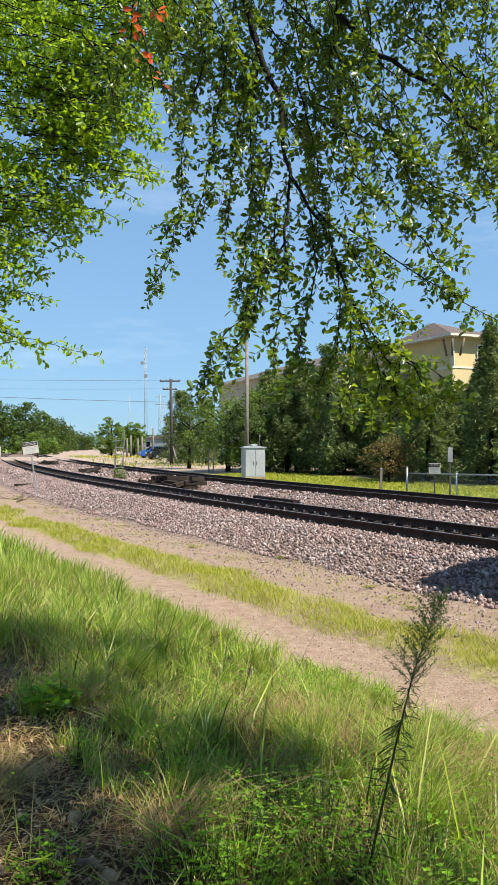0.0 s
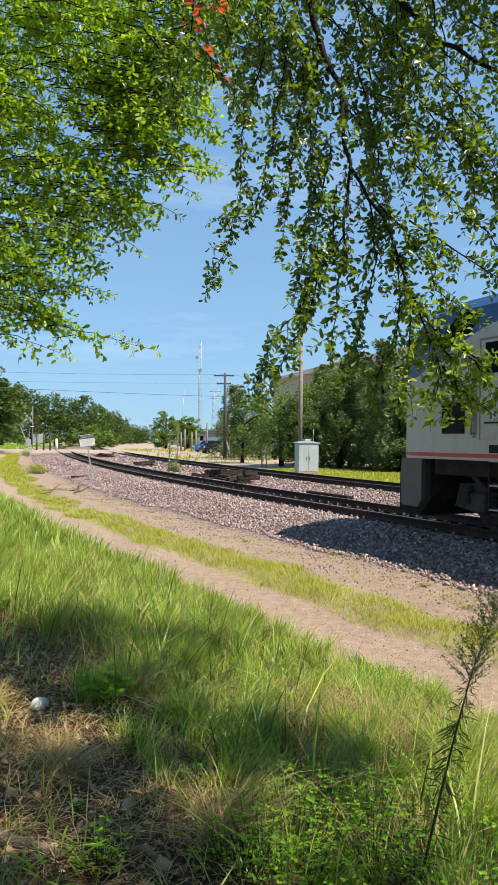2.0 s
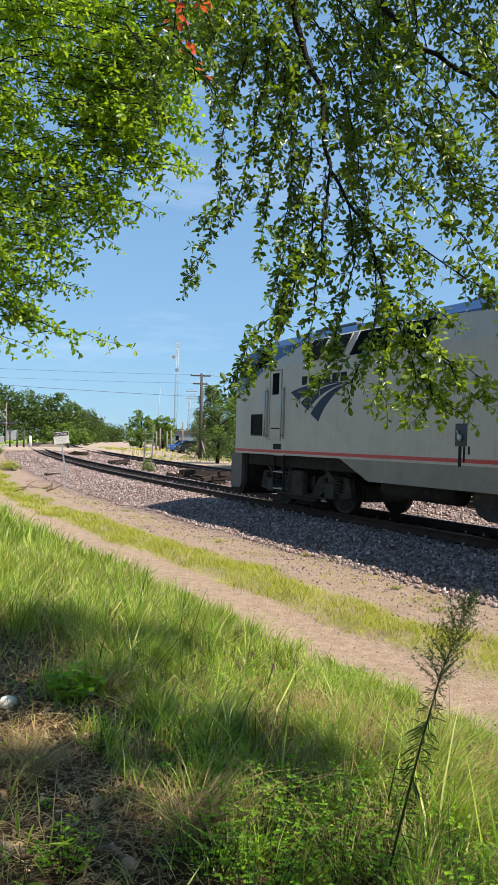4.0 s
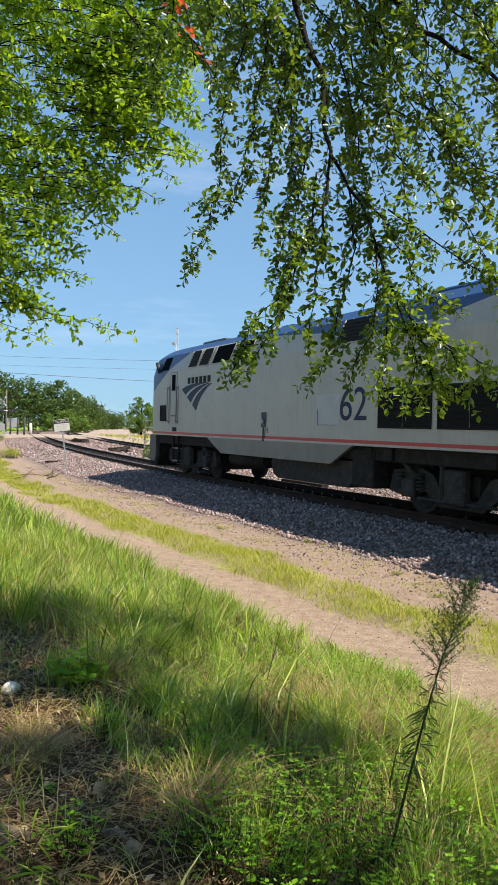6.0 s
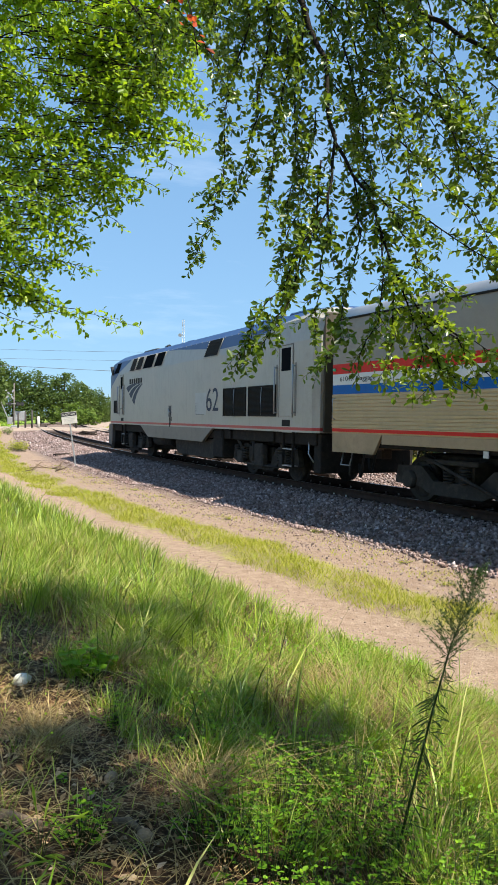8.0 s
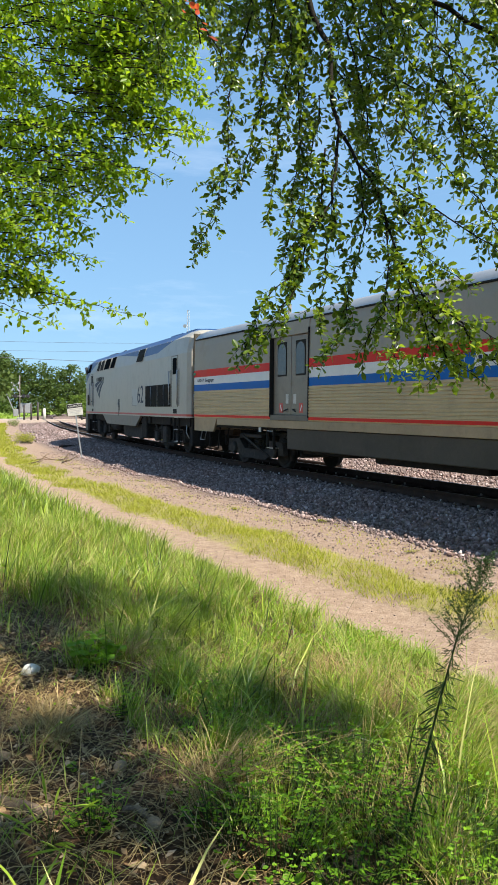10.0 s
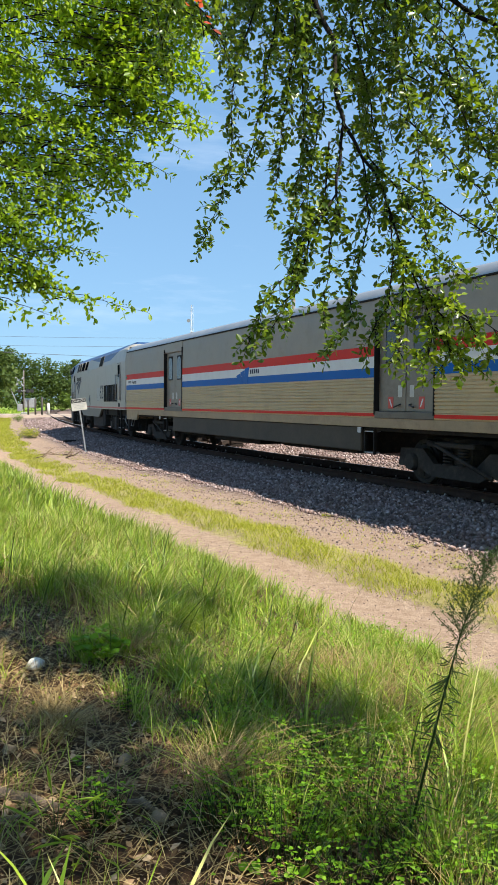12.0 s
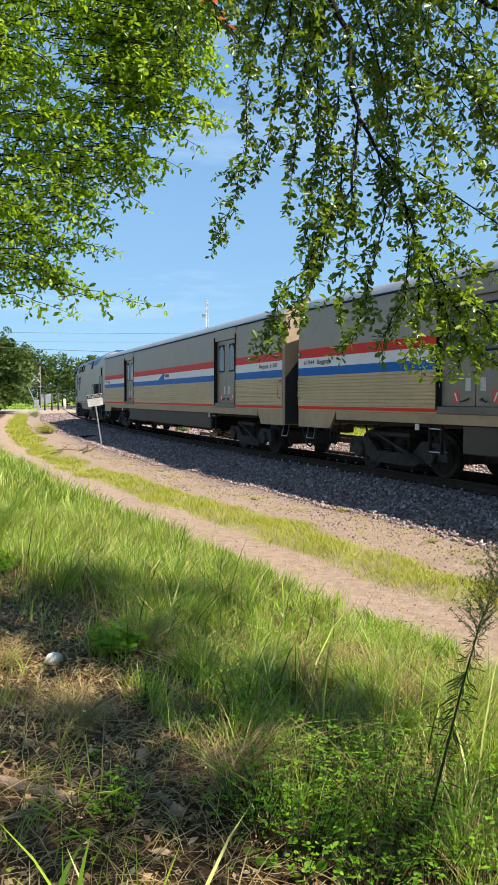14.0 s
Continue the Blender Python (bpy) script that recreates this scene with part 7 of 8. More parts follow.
rock(-1.63, 4.77, 0.058, 1, "rounded pale stone lying on straw and soil", "pebble")
rock(-0.76, 3.42, 0.03, 2, "small grey stone half sunk in bare soil")
rock(-1.32, 3.5, 0.032, 3, "small grey stone half sunk in bare soil")
rock(-0.12, 4.35, 0.03, 4, "small pale stone at the edge of the grass")
rock(-0.35, 4.3, 0.026, 5, "small pale stone at the edge of the grass")
rock(-1.5, 3.15, 0.05, 6, "rough pale stone beside dead wood")
rock(-0.52, 2.95, 0.04, 7, "broken reddish stone among dry stalks")
rock(-1.1, 3.05, 0.025, 8, "small grey stone half sunk in bare soil")


def deadwood(points, r, label):
    bm = bmesh.new()
    pts = []
    for p in points:
        s, n = to_line(p[0], p[1])
        pts.append((p[0], p[1], float(ground_z(s, n)[0]) + r * 0.7 + p[2]))
    tube(bm, pts, [r * k for k in np.linspace(1.0, 0.55, len(pts))], 9)
    ob = part("fallen_branch", bm, M["log"])
    tagged(ob, label, "branch")


deadwood([(-1.7, 3.2, 0), (-1.35, 3.1, 0.01), (-1.05, 3.02, 0.0), (-0.93, 2.97, 0.0)], 0.032, "broken dead branch lying on bare soil")
deadwood([(-1.2, 2.82, 0), (-1.08, 2.88, 0.02), (-0.96, 2.93, 0.03)], 0.011, "thin dead branch lying on bare soil")
deadwood([(-0.66, 3.04, 0), (-0.60, 3.02, 0.02), (-0.53, 2.97, 0.0)], 0.018, "splintered reddish chunk of dead wood")
deadwood([(-1.2, 5.05, 0.0), (-1.0, 5.0, 0.03), (-0.8, 4.9, 0.01)], 0.008, "thin dead branch lying on bare soil")


# old twigs by the sign
rw = random.Random(5)
for k in range(9):
    x, y, a = -8.9 + rw.uniform(-1.6, 1.2), 30.0 + rw.uniform(-1.4, 0.8), rw.uniform(0, 6.28)
    l = rw.uniform(0.3, 0.9)
    deadwood([(x, y, 0), (x + math.cos(a) * l * 0.5, y + math.sin(a) * l * 0.5, rw.uniform(0.02, 0.12)), (x + math.cos(a) * l, y + math.sin(a) * l, rw.uniform(0.0, 0.35))], rw.uniform(0.018, 0.035), "dead twig lying on dirt by the sign post")


# ---- low broad-leaved weeds ----
def frames_from(direction, up):
    """Rotation matrices whose x goes along direction and whose z leans to up."""
    d = direction / np.linalg.norm(direction, axis=1)[:, None]
    y = np.cross(up, d)
    y /= np.linalg.norm(y, axis=1)[:, None] + 1e-9
    z = np.cross(d, y)
    return np.stack([d, y, z], -1)


def clover(x, y, r, height, seed, mat="clover", label="bright green clover-like weed in the grass", count=260, size=0.028):
    rng = np.random.default_rng(seed)
    s, n = to_line(x, y)
    z0 = float(ground_z(s, n)[0])
    ob = empty("weed_clump", pose(x, y, z0))
    tagged(ob, label, "weed", "low weeds")
    bm = bmesh.new()
    locs, dirs = [], []
    for k in range(count // 6):
        a, q = rng.uniform(0, 6.28), r * math.sqrt(rng.random())
        top = Vector((math.cos(a) * q, math.sin(a) * q, height * rng.uniform(0.45, 1.0) * (1 - 0.4 * q / r)))
        tube(bm, [(top.x * 0.4, top.y * 0.4, 0), (top.x * 0.7, top.y * 0.7, top.z * 0.6), top], [0.002, 0.0016, 0.001], 3)
        for j in range(6):
            b = j * 1.05 + rng.uniform(0, 1)
            t = 0.55 + 0.45 * (j // 3)
            locs.append((top.x * (0.4 + 0.6 * t), top.y * (0.4 + 0.6 * t), top.z * t))
            dirs.append((math.cos(b), math.sin(b), rng.uniform(-0.2, 0.5)))
    part("stem_growth", bm, M["weed"], ob)["kind"] = "stuff"
    locs, dirs = np.array(locs), np.array(dirs)
    up = np.array([0, 0, 1.0]) + rng.normal(0, 0.35, (len(locs), 3))
    mats = frames_from(dirs, up) * (size * rng.uniform(0.6, 1.3, len(locs)))[:, None, None]
    v, f = scattered(SMALL_LEAF * np.array([1, 1.5, 1]), SMALL_LEAF_F, mats, locs)
    raw("foliage", v, f, M[mat], ob)["kind"] = "stuff"


for k, (x, y, r, h) in enumerate(((0.02, 2.95, 0.2, 0.16), (0.28, 3.05, 0.25, 0.2), (-0.2, 3.2, 0.2, 0.14), (0.15, 3.5, 0.25, 0.2), (0.75, 2.85, 0.22, 0.18), (-0.32, 3.75, 0.2, 0.15),
                                  (1.05, 3.2, 0.25, 0.2), (0.4, 2.75, 0.2, 0.18), (-0.9, 4.1, 0.1, 0.1), (-0.75, 2.9, 0.12, 0.1), (0.55, 3.7, 0.25, 0.22),
                                  (-0.05, 2.7, 0.2, 0.2), (0.2, 2.62, 0.2, 0.2), (-0.1, 3.45, 0.22, 0.2), (0.3, 3.35, 0.25, 0.26), (0.0, 3.2, 0.22, 0.24), (0.62, 2.68, 0.22, 0.22), (-0.25, 2.85, 0.18, 0.2), (0.9, 2.7, 0.2, 0.2), (0.45, 3.1, 0.22, 0.24),
                                  (0.7, 3.2, 0.2, 0.2), (1.2, 2.9, 0.2, 0.2), (0.95, 3.5, 0.22, 0.18), (-0.15, 3.0, 0.16, 0.14), (0.1, 3.75, 0.2, 0.2), (0.35, 3.9, 0.2, 0.18), (-0.3, 4.1, 0.15, 0.14), (0.75, 4.0, 0.2, 0.18))):
    clover(x, y, r * 1.15, h + 0.12, 300 + k, "clover", "bright green clover-like weed in the grass", 300, 0.0175)
clover(-1.24, 4.95, 0.17, 0.26, 320, "clover", "broad-leaved light green weed at the edge of bare soil", 110, 0.075)
clover(0.31, 4.35, 0.09, 0.36, 322, "verge", "small yellow-green weed rising out of the grass", 70, 0.03)
clover(-2.9, 7.0, 0.3, 0.25, 321, "clover", "broad-leaved light green weed at the edge of bare soil", 110, 0.08)
for k, (s, n) in enumerate(((2.3, 3.75), (7.5, 4.2), (0.8, 4.3), (14, 4.2), (26, 4.3), (5.2, 3.55))):
    p = on_line(s, n)
    clover(p[0], p[1], 0.14, 0.09, 330 + k, "verge", "small low weed on the gravel shoulder", 120, 0.02)
for k in range(7):
    p = on_line(38.2 + k * 0.5, 4.55 + 0.25 * (k % 3))
    clover(p[0], p[1], 0.45, 0.75, 350 + k, "verge", "tall yellow-green weed by the dirt track", 300, 0.06)
for k, (s, n) in enumerate(((35.0, -2.4), (35.4, -2.5), (80, 4.5), (82, 4.9), (84, 4.4))):
    p = on_line(s, n)
    clover(p[0], p[1], 0.45, 0.9, 340 + k, "far_leaf_light", "rank green weed growing by the track", 360, 0.07)


# broad basal leaves and a fresh sprig at the near edge
def rosette(x, y, count, size, seed, mat, label, slim=1.0, up=0.3):
    rng = np.random.default_rng(seed)
    s, n = to_line(x, y)
    ob = empty("weed_clump", pose(x, y, float(ground_z(s, n)[0])))
    tagged(ob, label, "weed", "low weeds")
    me = bpy.data.meshes.new("leaf")
    me.from_pydata([tuple(v * np.array([1, 1.7 * slim, 1])) for v in LEAF], [], [tuple(int(i) for i in f) for f in LEAF_F])
    me.materials.append(M[mat])
    for k in range(count):
        a = rng.uniform(0, 360)
        bm = bmesh.new()
        d = Vector((math.cos(math.radians(a)), math.sin(math.radians(a)), 0))
        lift = size * rng.uniform(0.2, 0.9) * up * 2
        tube(bm, [(0, 0, 0), d * size * 0.2 + Vector((0, 0, lift * 0.7)), d * size * 0.5 + Vector((0, 0, lift))], 0.0016, 4)
        stalk = part("stalk", bm, M["weed"], ob)
        q = new("leaf", me)
        q.parent = stalk
        q.matrix_basis = Matrix.Translation(d * size * 0.5 + Vector((0, 0, lift))) @ pose(0, 0, 0, rng.uniform(-25, 25), rng.uniform(-40, 15), a) @ Matrix.Scale(size * rng.uniform(0.7, 1.2), 4)


for k, (x, y, c, sz) in enumerate(((-0.22, 2.68, 3, 0.05), (-0.1, 2.62, 3, 0.055), (0.0, 2.6, 3, 0.06), (0.62, 2.72, 5, 0.05), (0.75, 2.66, 5, 0.06), (0.55, 2.6, 4, 0.055), (-0.4, 3.35, 5, 0.03), (-0.95, 3.4, 5, 0.03))):
    rosette(x, y, c, sz, 360 + k, "clover", "low weed with rounded light green leaves on litter")
rosette(-0.86, 2.72, 12, 0.13, 371, "grass", "fresh broad-bladed grass sprig on bare soil", 0.09, 0.8)
rosette(-0.72, 2.66, 9, 0.12, 372, "grass", "fresh broad-bladed grass sprig on bare soil", 0.09, 0.7)


# ---- the tall feathery weed ----
def tall_weed():
    rng = np.random.default_rng(50)
    base, top = Vector((0.425, 2.9, -0.03)), Vector((0.715, 2.92, 1.05))
    ob = empty("tall_weed", Matrix.Translation(base))
    tagged(ob, "tall dark horseweed with narrow leaves and feathery plume", "weed")
    axis = [Vector((0, 0, 0)), Vector((0.06, 0, 0.28)), Vector((0.12, 0, 0.55)), Vector((0.185, 0.01, 0.8)), top - base]
    bm = bmesh.new()
    tube(bm, axis, [0.0055, 0.005, 0.0042, 0.003, 0.001], 7)
    part("stem", bm, M["weed"], ob)

    def at_height(t):
        k = min(int(t * 4), 3)
        return axis[k].lerp(axis[k + 1], t * 4 - k)

    locs, dirs, size = [], [], []
    for k in range(190):
        t = 0.05 + 0.68 * (k / 190) ** 0.6
        a = rng.uniform(0, 6.28)
        locs.append(at_height(t))
        dirs.append((math.cos(a), math.sin(a), rng.uniform(-0.9, 0.25)))
        size.append((0.080 if t < 0.6 else 0.055) * rng.uniform(0.45, 1.2))
    locs, dirs, size = np.array([tuple(q) for q in locs]), np.array(dirs), np.array(size)
    mats = frames_from(dirs, np.array([0, 0, 1.0]) + rng.normal(0, 0.3, (len(locs), 3))) * size[:, None, None]
    v, f = scattered(LEAF * np.array([1, 0.15, 0.7]), LEAF_F, mats, locs)
    raw("foliage", v, f, M["weed"], ob)["kind"] = "stuff"
    bm = bmesh.new()
    tips, tdir = [], []
    for k in range(64):
        t = 0.70 + 0.30 * k / 64
        a = k * 2.4
        p = at_height(min(t, 0.999))
        l = (0.115 * math.sin(math.pi * min(1, (1.04 - t) / 0.34) * 0.62) + 0.015) * rng.uniform(0.7, 1.2)
        q = p + Vector((math.cos(a) * l * 0.75, math.sin(a) * l * 0.75, l * 0.7))
        tube(bm, [p, p.lerp(q, 0.55) - Vector((0, 0, 0.01 * l)), q], [0.0013, 0.001, 0.0006], 3)
        for j in range(58):
            u = 0.2 + 0.8 * j / 58
            tips.append(tuple(p.lerp(q, u) + Vector(rng.normal(0, 0.005, 3))))
            tdir.append(tuple(rng.normal(0, 1, 3) * np.array([1, 1, 0.6]) + np.array([0, 0, 0.5])))
    plume = part("plume", bm, M["weed"], ob, "feathery greenish brown plume")
    plume["kind"] = "stuff"
    tips, tdir = np.array(tips), np.array(tdir)
    mats = frames_from(tdir, np.array([0.0, 0, 1]) + rng.normal(0, 0.4, (len(tips), 3))) * rng.uniform(0.006, 0.013, len(tips))[:, None, None]
    v, f = scattered(SMALL_LEAF * np.array([1, 0.7, 1]), SMALL_LEAF_F, mats, tips)
    raw("floret_mass", v, f, M["weed"], plume)["kind"] = "stuff"


tall_weed()


# ---- the tree overhead ----
# limbs and hanging strands, in metres
MAIN = [
    [(-0.05, 4.1, 4.07), (0.02, 4.1, 3.79), (0.15, 4.05, 3.42), (0.2, 4.0, 3.01), (0.18, 3.95, 2.61)],
    [(0.2, 4.0, 3.0), (0.31, 4.0, 2.83), (0.43, 4.0, 2.62), (0.52, 3.95, 2.35), (0.63, 3.9, 2.15)],
    [(0.49, 4.3, 4.0), (0.63, 4.3, 3.83), (0.8, 4.3, 3.72), (1.08, 4.25, 3.51), (1.24, 4.2, 3.29), (1.45, 4.2, 3.12)],
]
HANG_LEFT = [
    [(-0.28, 4.3, 4.13), (-0.24, 4.3, 3.74), (-0.31, 4.25, 3.51), (-0.35, 4.2, 3.22), (-0.37, 4.15, 2.87), (-0.43, 4.1, 2.58), (-0.5, 4.1, 2.44)],
    [(-0.12, 4.2, 3.82), (-0.15, 4.2, 3.49), (-0.2, 4.15, 3.2), (-0.24, 4.1, 2.94), (-0.28, 4.1, 2.77), (-0.42, 4.1, 2.77)],
    [(-0.03, 4.2, 3.7), (-0.05, 4.1, 3.3), (-0.09, 4.1, 3.0), (-0.12, 4.05, 2.75), (-0.13, 4.05, 2.64)],
]
HANG_MID = [
    [(0.18, 3.95, 2.64), (0.07, 3.9, 2.46), (-0.04, 3.85, 2.25), (-0.17, 3.8, 2.11), (-0.24, 3.8, 1.89)],
    [(0.08, 3.95, 2.47), (0.0, 3.9, 2.23), (-0.07, 3.85, 2.09), (-0.13, 3.85, 1.97)],
    [(0.18, 3.95, 2.64), (0.16, 3.9, 2.43), (0.14, 3.9, 2.26), (0.12, 3.85, 2.06)],
    [(0.31, 4.0, 2.83), (0.34, 3.95, 2.53), (0.29, 3.9, 2.26), (0.23, 3.85, 2.0), (0.16, 3.85, 1.89)],
    [(0.43, 4.0, 2.62), (0.45, 3.9, 2.32), (0.43, 3.85, 2.09), (0.34, 3.8, 1.92)],
]
HANG_MID += [
    [(0.12, 4.05, 3.2), (0.08, 4.0, 2.9), (0.02, 4.0, 2.65), (-0.04, 3.95, 2.42)],
    [(0.15, 4.0, 2.9), (0.12, 4.0, 2.65), (0.03, 3.95, 2.45), (0.0, 3.95, 2.3)],
    [(0.25, 4.1, 3.5), (0.33, 4.05, 3.2), (0.38, 4.0, 2.9), (0.42, 3.95, 2.6)],
    [(0.05, 4.1, 3.6), (0.0, 4.1, 3.25), (0.02, 4.05, 2.95), (-0.02, 4.0, 2.7)],
    [(0.45, 4.1, 3.6), (0.5, 4.05, 3.25), (0.58, 4.0, 2.95), (0.6, 3.95, 2.7)],
]
HANG_RIGHT = [
    [(0.7, 4.1, 3.25), (0.85, 4.05, 3.0), (0.95, 4.0, 2.8), (1.05, 4.0, 2.68)],
    [(0.52, 3.95, 2.35), (0.6, 3.9, 2.12), (0.65, 3.85, 1.95), (0.60, 3.8, 1.80)],
    [(0.63, 3.9, 2.15), (0.75, 3.8, 2.04), (0.86, 3.75, 1.99), (0.96, 3.7, 1.91)],
    [(0.65, 3.85, 1.97), (0.75, 3.8, 1.83), (0.84, 3.75, 1.77)],
    [(0.52, 4.05, 2.75), (0.72, 4.0, 2.57), (0.91, 3.95, 2.45), (1.07, 3.9, 2.33), (1.2, 3.9, 2.26)],
    [(0.5, 4.1, 3.09), (0.73, 4.05, 2.84), (0.91, 4.0, 2.65), (1.02, 3.95, 2.44)],
    [(0.75, 4.2, 3.34), (0.91, 4.1, 3.03), (1.06, 4.1, 2.94), (1.21, 4.1, 2.93)],
    [(0.34, 4.0, 2.85), (0.51, 3.95, 2.61), (0.64, 3.9, 2.37), (0.77, 3.85, 2.25)],
    [(0.63, 3.9, 2.15), (0.7, 3.85, 2.0), (0.72, 3.8, 1.86), (0.68, 3.8, 1.78)],
    [(0.75, 3.8, 2.04), (0.85, 3.75, 1.92), (0.93, 3.7, 1.82)],
    [(0.52, 3.95, 2.35), (0.5, 3.9, 2.1), (0.48, 3.85, 1.92), (0.5, 3.8, 1.82)],
    [(1.11, 4.3, 3.51), (1.21, 4.2, 3.13), (1.3, 4.2, 3.04)],
]


class Spray:
    """Gathers wood and leaves of one branch system."""

    def __init__(self, seed, space=0.33):
        self.space = space
        self.rng = np.random.default_rng(seed)
        self.wood = bmesh.new()
        self.loc, self.dir, self.size = [], [], []

    def twig(self, p, d, length, leaf):
        rng = self.rng
        pts, q = [p.copy()], p.copy()
        d = d.normalized()
        steps = max(2, int(length / 0.07))
        for k in range(steps):
            d = (d + Vector((0, 0, -0.08)) + Vector(rng.normal(0, 0.14, 3))).normalized()
            q = q + d * (length / steps)
            pts.append(q.copy())
        tube(self.wood, pts, [0.0020 * (1 - 0.7 * i / steps) for i in range(steps + 1)], 3)
        n = max(3, int(length / (leaf * self.space)))
        for k in range(n):
            t = (k + 0.8) / n * (len(pts) - 1)
            i = min(int(t), len(pts) - 2)
            at = pts[i].lerp(pts[i + 1], min(1.0, t - i))
            along = (pts[i + 1] - pts[i]).normalized()
            side = along.orthogonal().normalized()
            side = Matrix.Rotation(k * 2.4 + rng.normal(0, 0.5), 3, along) @ side
            out = along * rng.uniform(0.2, 0.8) + side + Vector(rng.normal(0, 0.25, 3)) + Vector((0, 0, -0.1))
            self.loc.append(tuple(at))
            self.dir.append(tuple(out))
            self.size.append(leaf * rng.uniform(0.6, 1.2))

    def strand(self, points, r, gap, length, leaf, spread=1.0, alone=None):
        rng = self.rng
        pts = [Vector(p) for p in points]
        fine = []
        for a, b in zip(pts, pts[1:]):
            k = max(2, int((b - a).length / 0.09))
            for i in range(k):
                fine.append(a.lerp(b, i / k) + Vector(rng.normal(0, 0.009, 3)))
        fine.append(pts[-1])
        m = len(fine)
        bm = bmesh.new() if alone else self.wood
        tube(bm, fine, [max(0.002, r * (1 - 0.75 * i / m)) for i in range(m)], 6)
        if alone:
            part("branch", bm, M["bark"], alone, "", True)
        total = 0.0
        for a, b in zip(fine, fine[1:]):
            total += (b - a).length
            while total > gap:
                total -= gap
                along = (b - a).normalized()
                d = along * 0.7 + Vector(rng.normal(0, 0.75 * spread, 3)) + Vector((0, 0, -0.25))
                self.twig(a.lerp(b, rng.random()), d, length * rng.uniform(0.5, 1.3), leaf)
        self.twig(fine[-1], fine[-1] - fine[-3], length, leaf)

    def arrays(self, flat=0.9):
        rng = self.rng
        loc, d, size = np.array(self.loc), np.array(self.dir), np.array(self.size)
        up = np.array([0.1, -0.1, 1.0]) + rng.normal(0, flat, (len(loc), 3))
        return loc, frames_from(d, up) * size[:, None, None]


def leaf_mesh(name, mat):
    me = bpy.data.meshes.new(name)
    me.from_pydata([tuple(v) for v in LEAF], [], [tuple(int(i) for i in f) for f in LEAF_F])
    me.materials.append(M[mat])
    return me


def single_leaf_material():
    """The same leaf for pieces that are objects of their own."""
    m = M["leaf"].copy()
    m.name = "single_branch_leaf"
    nt = m.node_tree
    info = nt.nodes.new("ShaderNodeObjectInfo")
    for n in nt.nodes:
        if n.type == "NEW_GEOMETRY":
            for l in list(n.outputs["Random Per Island"].links):
                nt.links.new(info.outputs["Random"], l.to_socket)
    return m


M["leaf_single"] = single_leaf_material()
overhead = empty("overhanging_tree")
tagged(overhead, "leafy elm boughs hanging overhead, dark twigs, glossy leaves", "tree")
near = Spray(71, 0.27)
for k, s in enumerate(MAIN):
    near.strand(s, (0.02, 0.010, 0.016)[k], 0.055, 0.16, 0.042, 1.0, overhead)
for s in HANG_LEFT:
    near.strand(s, 0.005, 0.024, 0.11, 0.042, 0.9, overhead)
for s in HANG_MID:
    near.strand(s, 0.005, 0.021, 0.115, 0.042, 0.9, overhead)
# lower right sprays take the sun-brightened leaf colour
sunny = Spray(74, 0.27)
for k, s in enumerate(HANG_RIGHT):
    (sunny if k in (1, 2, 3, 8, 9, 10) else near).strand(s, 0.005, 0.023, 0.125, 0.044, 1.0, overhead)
# the thicker growth above
rt = np.random.default_rng(72)
for k in range(150):
    x, z = rt.uniform(-0.6, 1.5), rt.uniform(2.9, 4.6)
    if z < 3.3 and x < 0.1:
        z += 0.35
    y = rt.uniform(3.9, 5.2)
    x, z = x * y / 4.1, 1.614 + (z - 1.614) * y / 4.1
    a = Vector((x - rt.uniform(-0.1, 0.3), y, z + 0.45))
    b = Vector((x + rt.uniform(-0.15, 0.25), y + rt.uniform(-0.2, 0.2), z))
    near.strand([a, a.lerp(b, 0.5) + Vector((0.05, 0, 0.02)), b], 0.005, 0.048, 0.17, 0.042)
loc, mats = near.arrays()
part("twig_growth", near.wood, M["bark"], overhead, "dark thin twigs", True)["kind"] = "stuff"
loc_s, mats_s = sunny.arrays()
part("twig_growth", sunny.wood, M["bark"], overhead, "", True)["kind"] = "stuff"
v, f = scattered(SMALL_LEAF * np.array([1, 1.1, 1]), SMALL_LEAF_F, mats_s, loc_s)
raw("foliage", v, f, M["leaf_sunlit"], overhead, "yellow-green leaves, brightened as if in sun")["kind"] = "stuff"
order = np.argsort(loc[:, 1])
single, rest = order[:300], order[300:]
v, f = scattered(SMALL_LEAF * np.array([1, 1.08, 1]), SMALL_LEAF_F, mats[rest], loc[rest])
ob = raw("foliage", v, f, M["leaf"], overhead)
ob["kind"] = "stuff"
one = leaf_mesh("leaf", "leaf_single")
for k in single:
    q = new("leaf", one)
    q.parent = overhead
    mm = Matrix(np.vstack([np.column_stack([mats[k], loc[k]]), [0, 0, 0, 1]]).tolist())
    q.matrix_basis = mm

# the sunlit crown of a second tree farther back
EDGE_Z = [2.25, 2.34, 2.44, 2.57, 2.66, 2.79, 2.88, 3.06, 3.26, 3.42, 3.60, 3.78, 3.96, 4.22, 4.58, 5.12, 5.9]
EDGE_X = [-2.0, -1.75, -1.68, -1.75, -1.70, -1.68, -1.72, -1.66, -1.39, -1.06, -0.93, -0.78, -0.80, -0.77, -0.68, -0.5, -0.4]
second = empty("sunlit_tree")
tagged(second, "dense bright green tree crown with drooping sprays of leaves", "tree")
crown = Spray(81)
rt = np.random.default_rng(82)
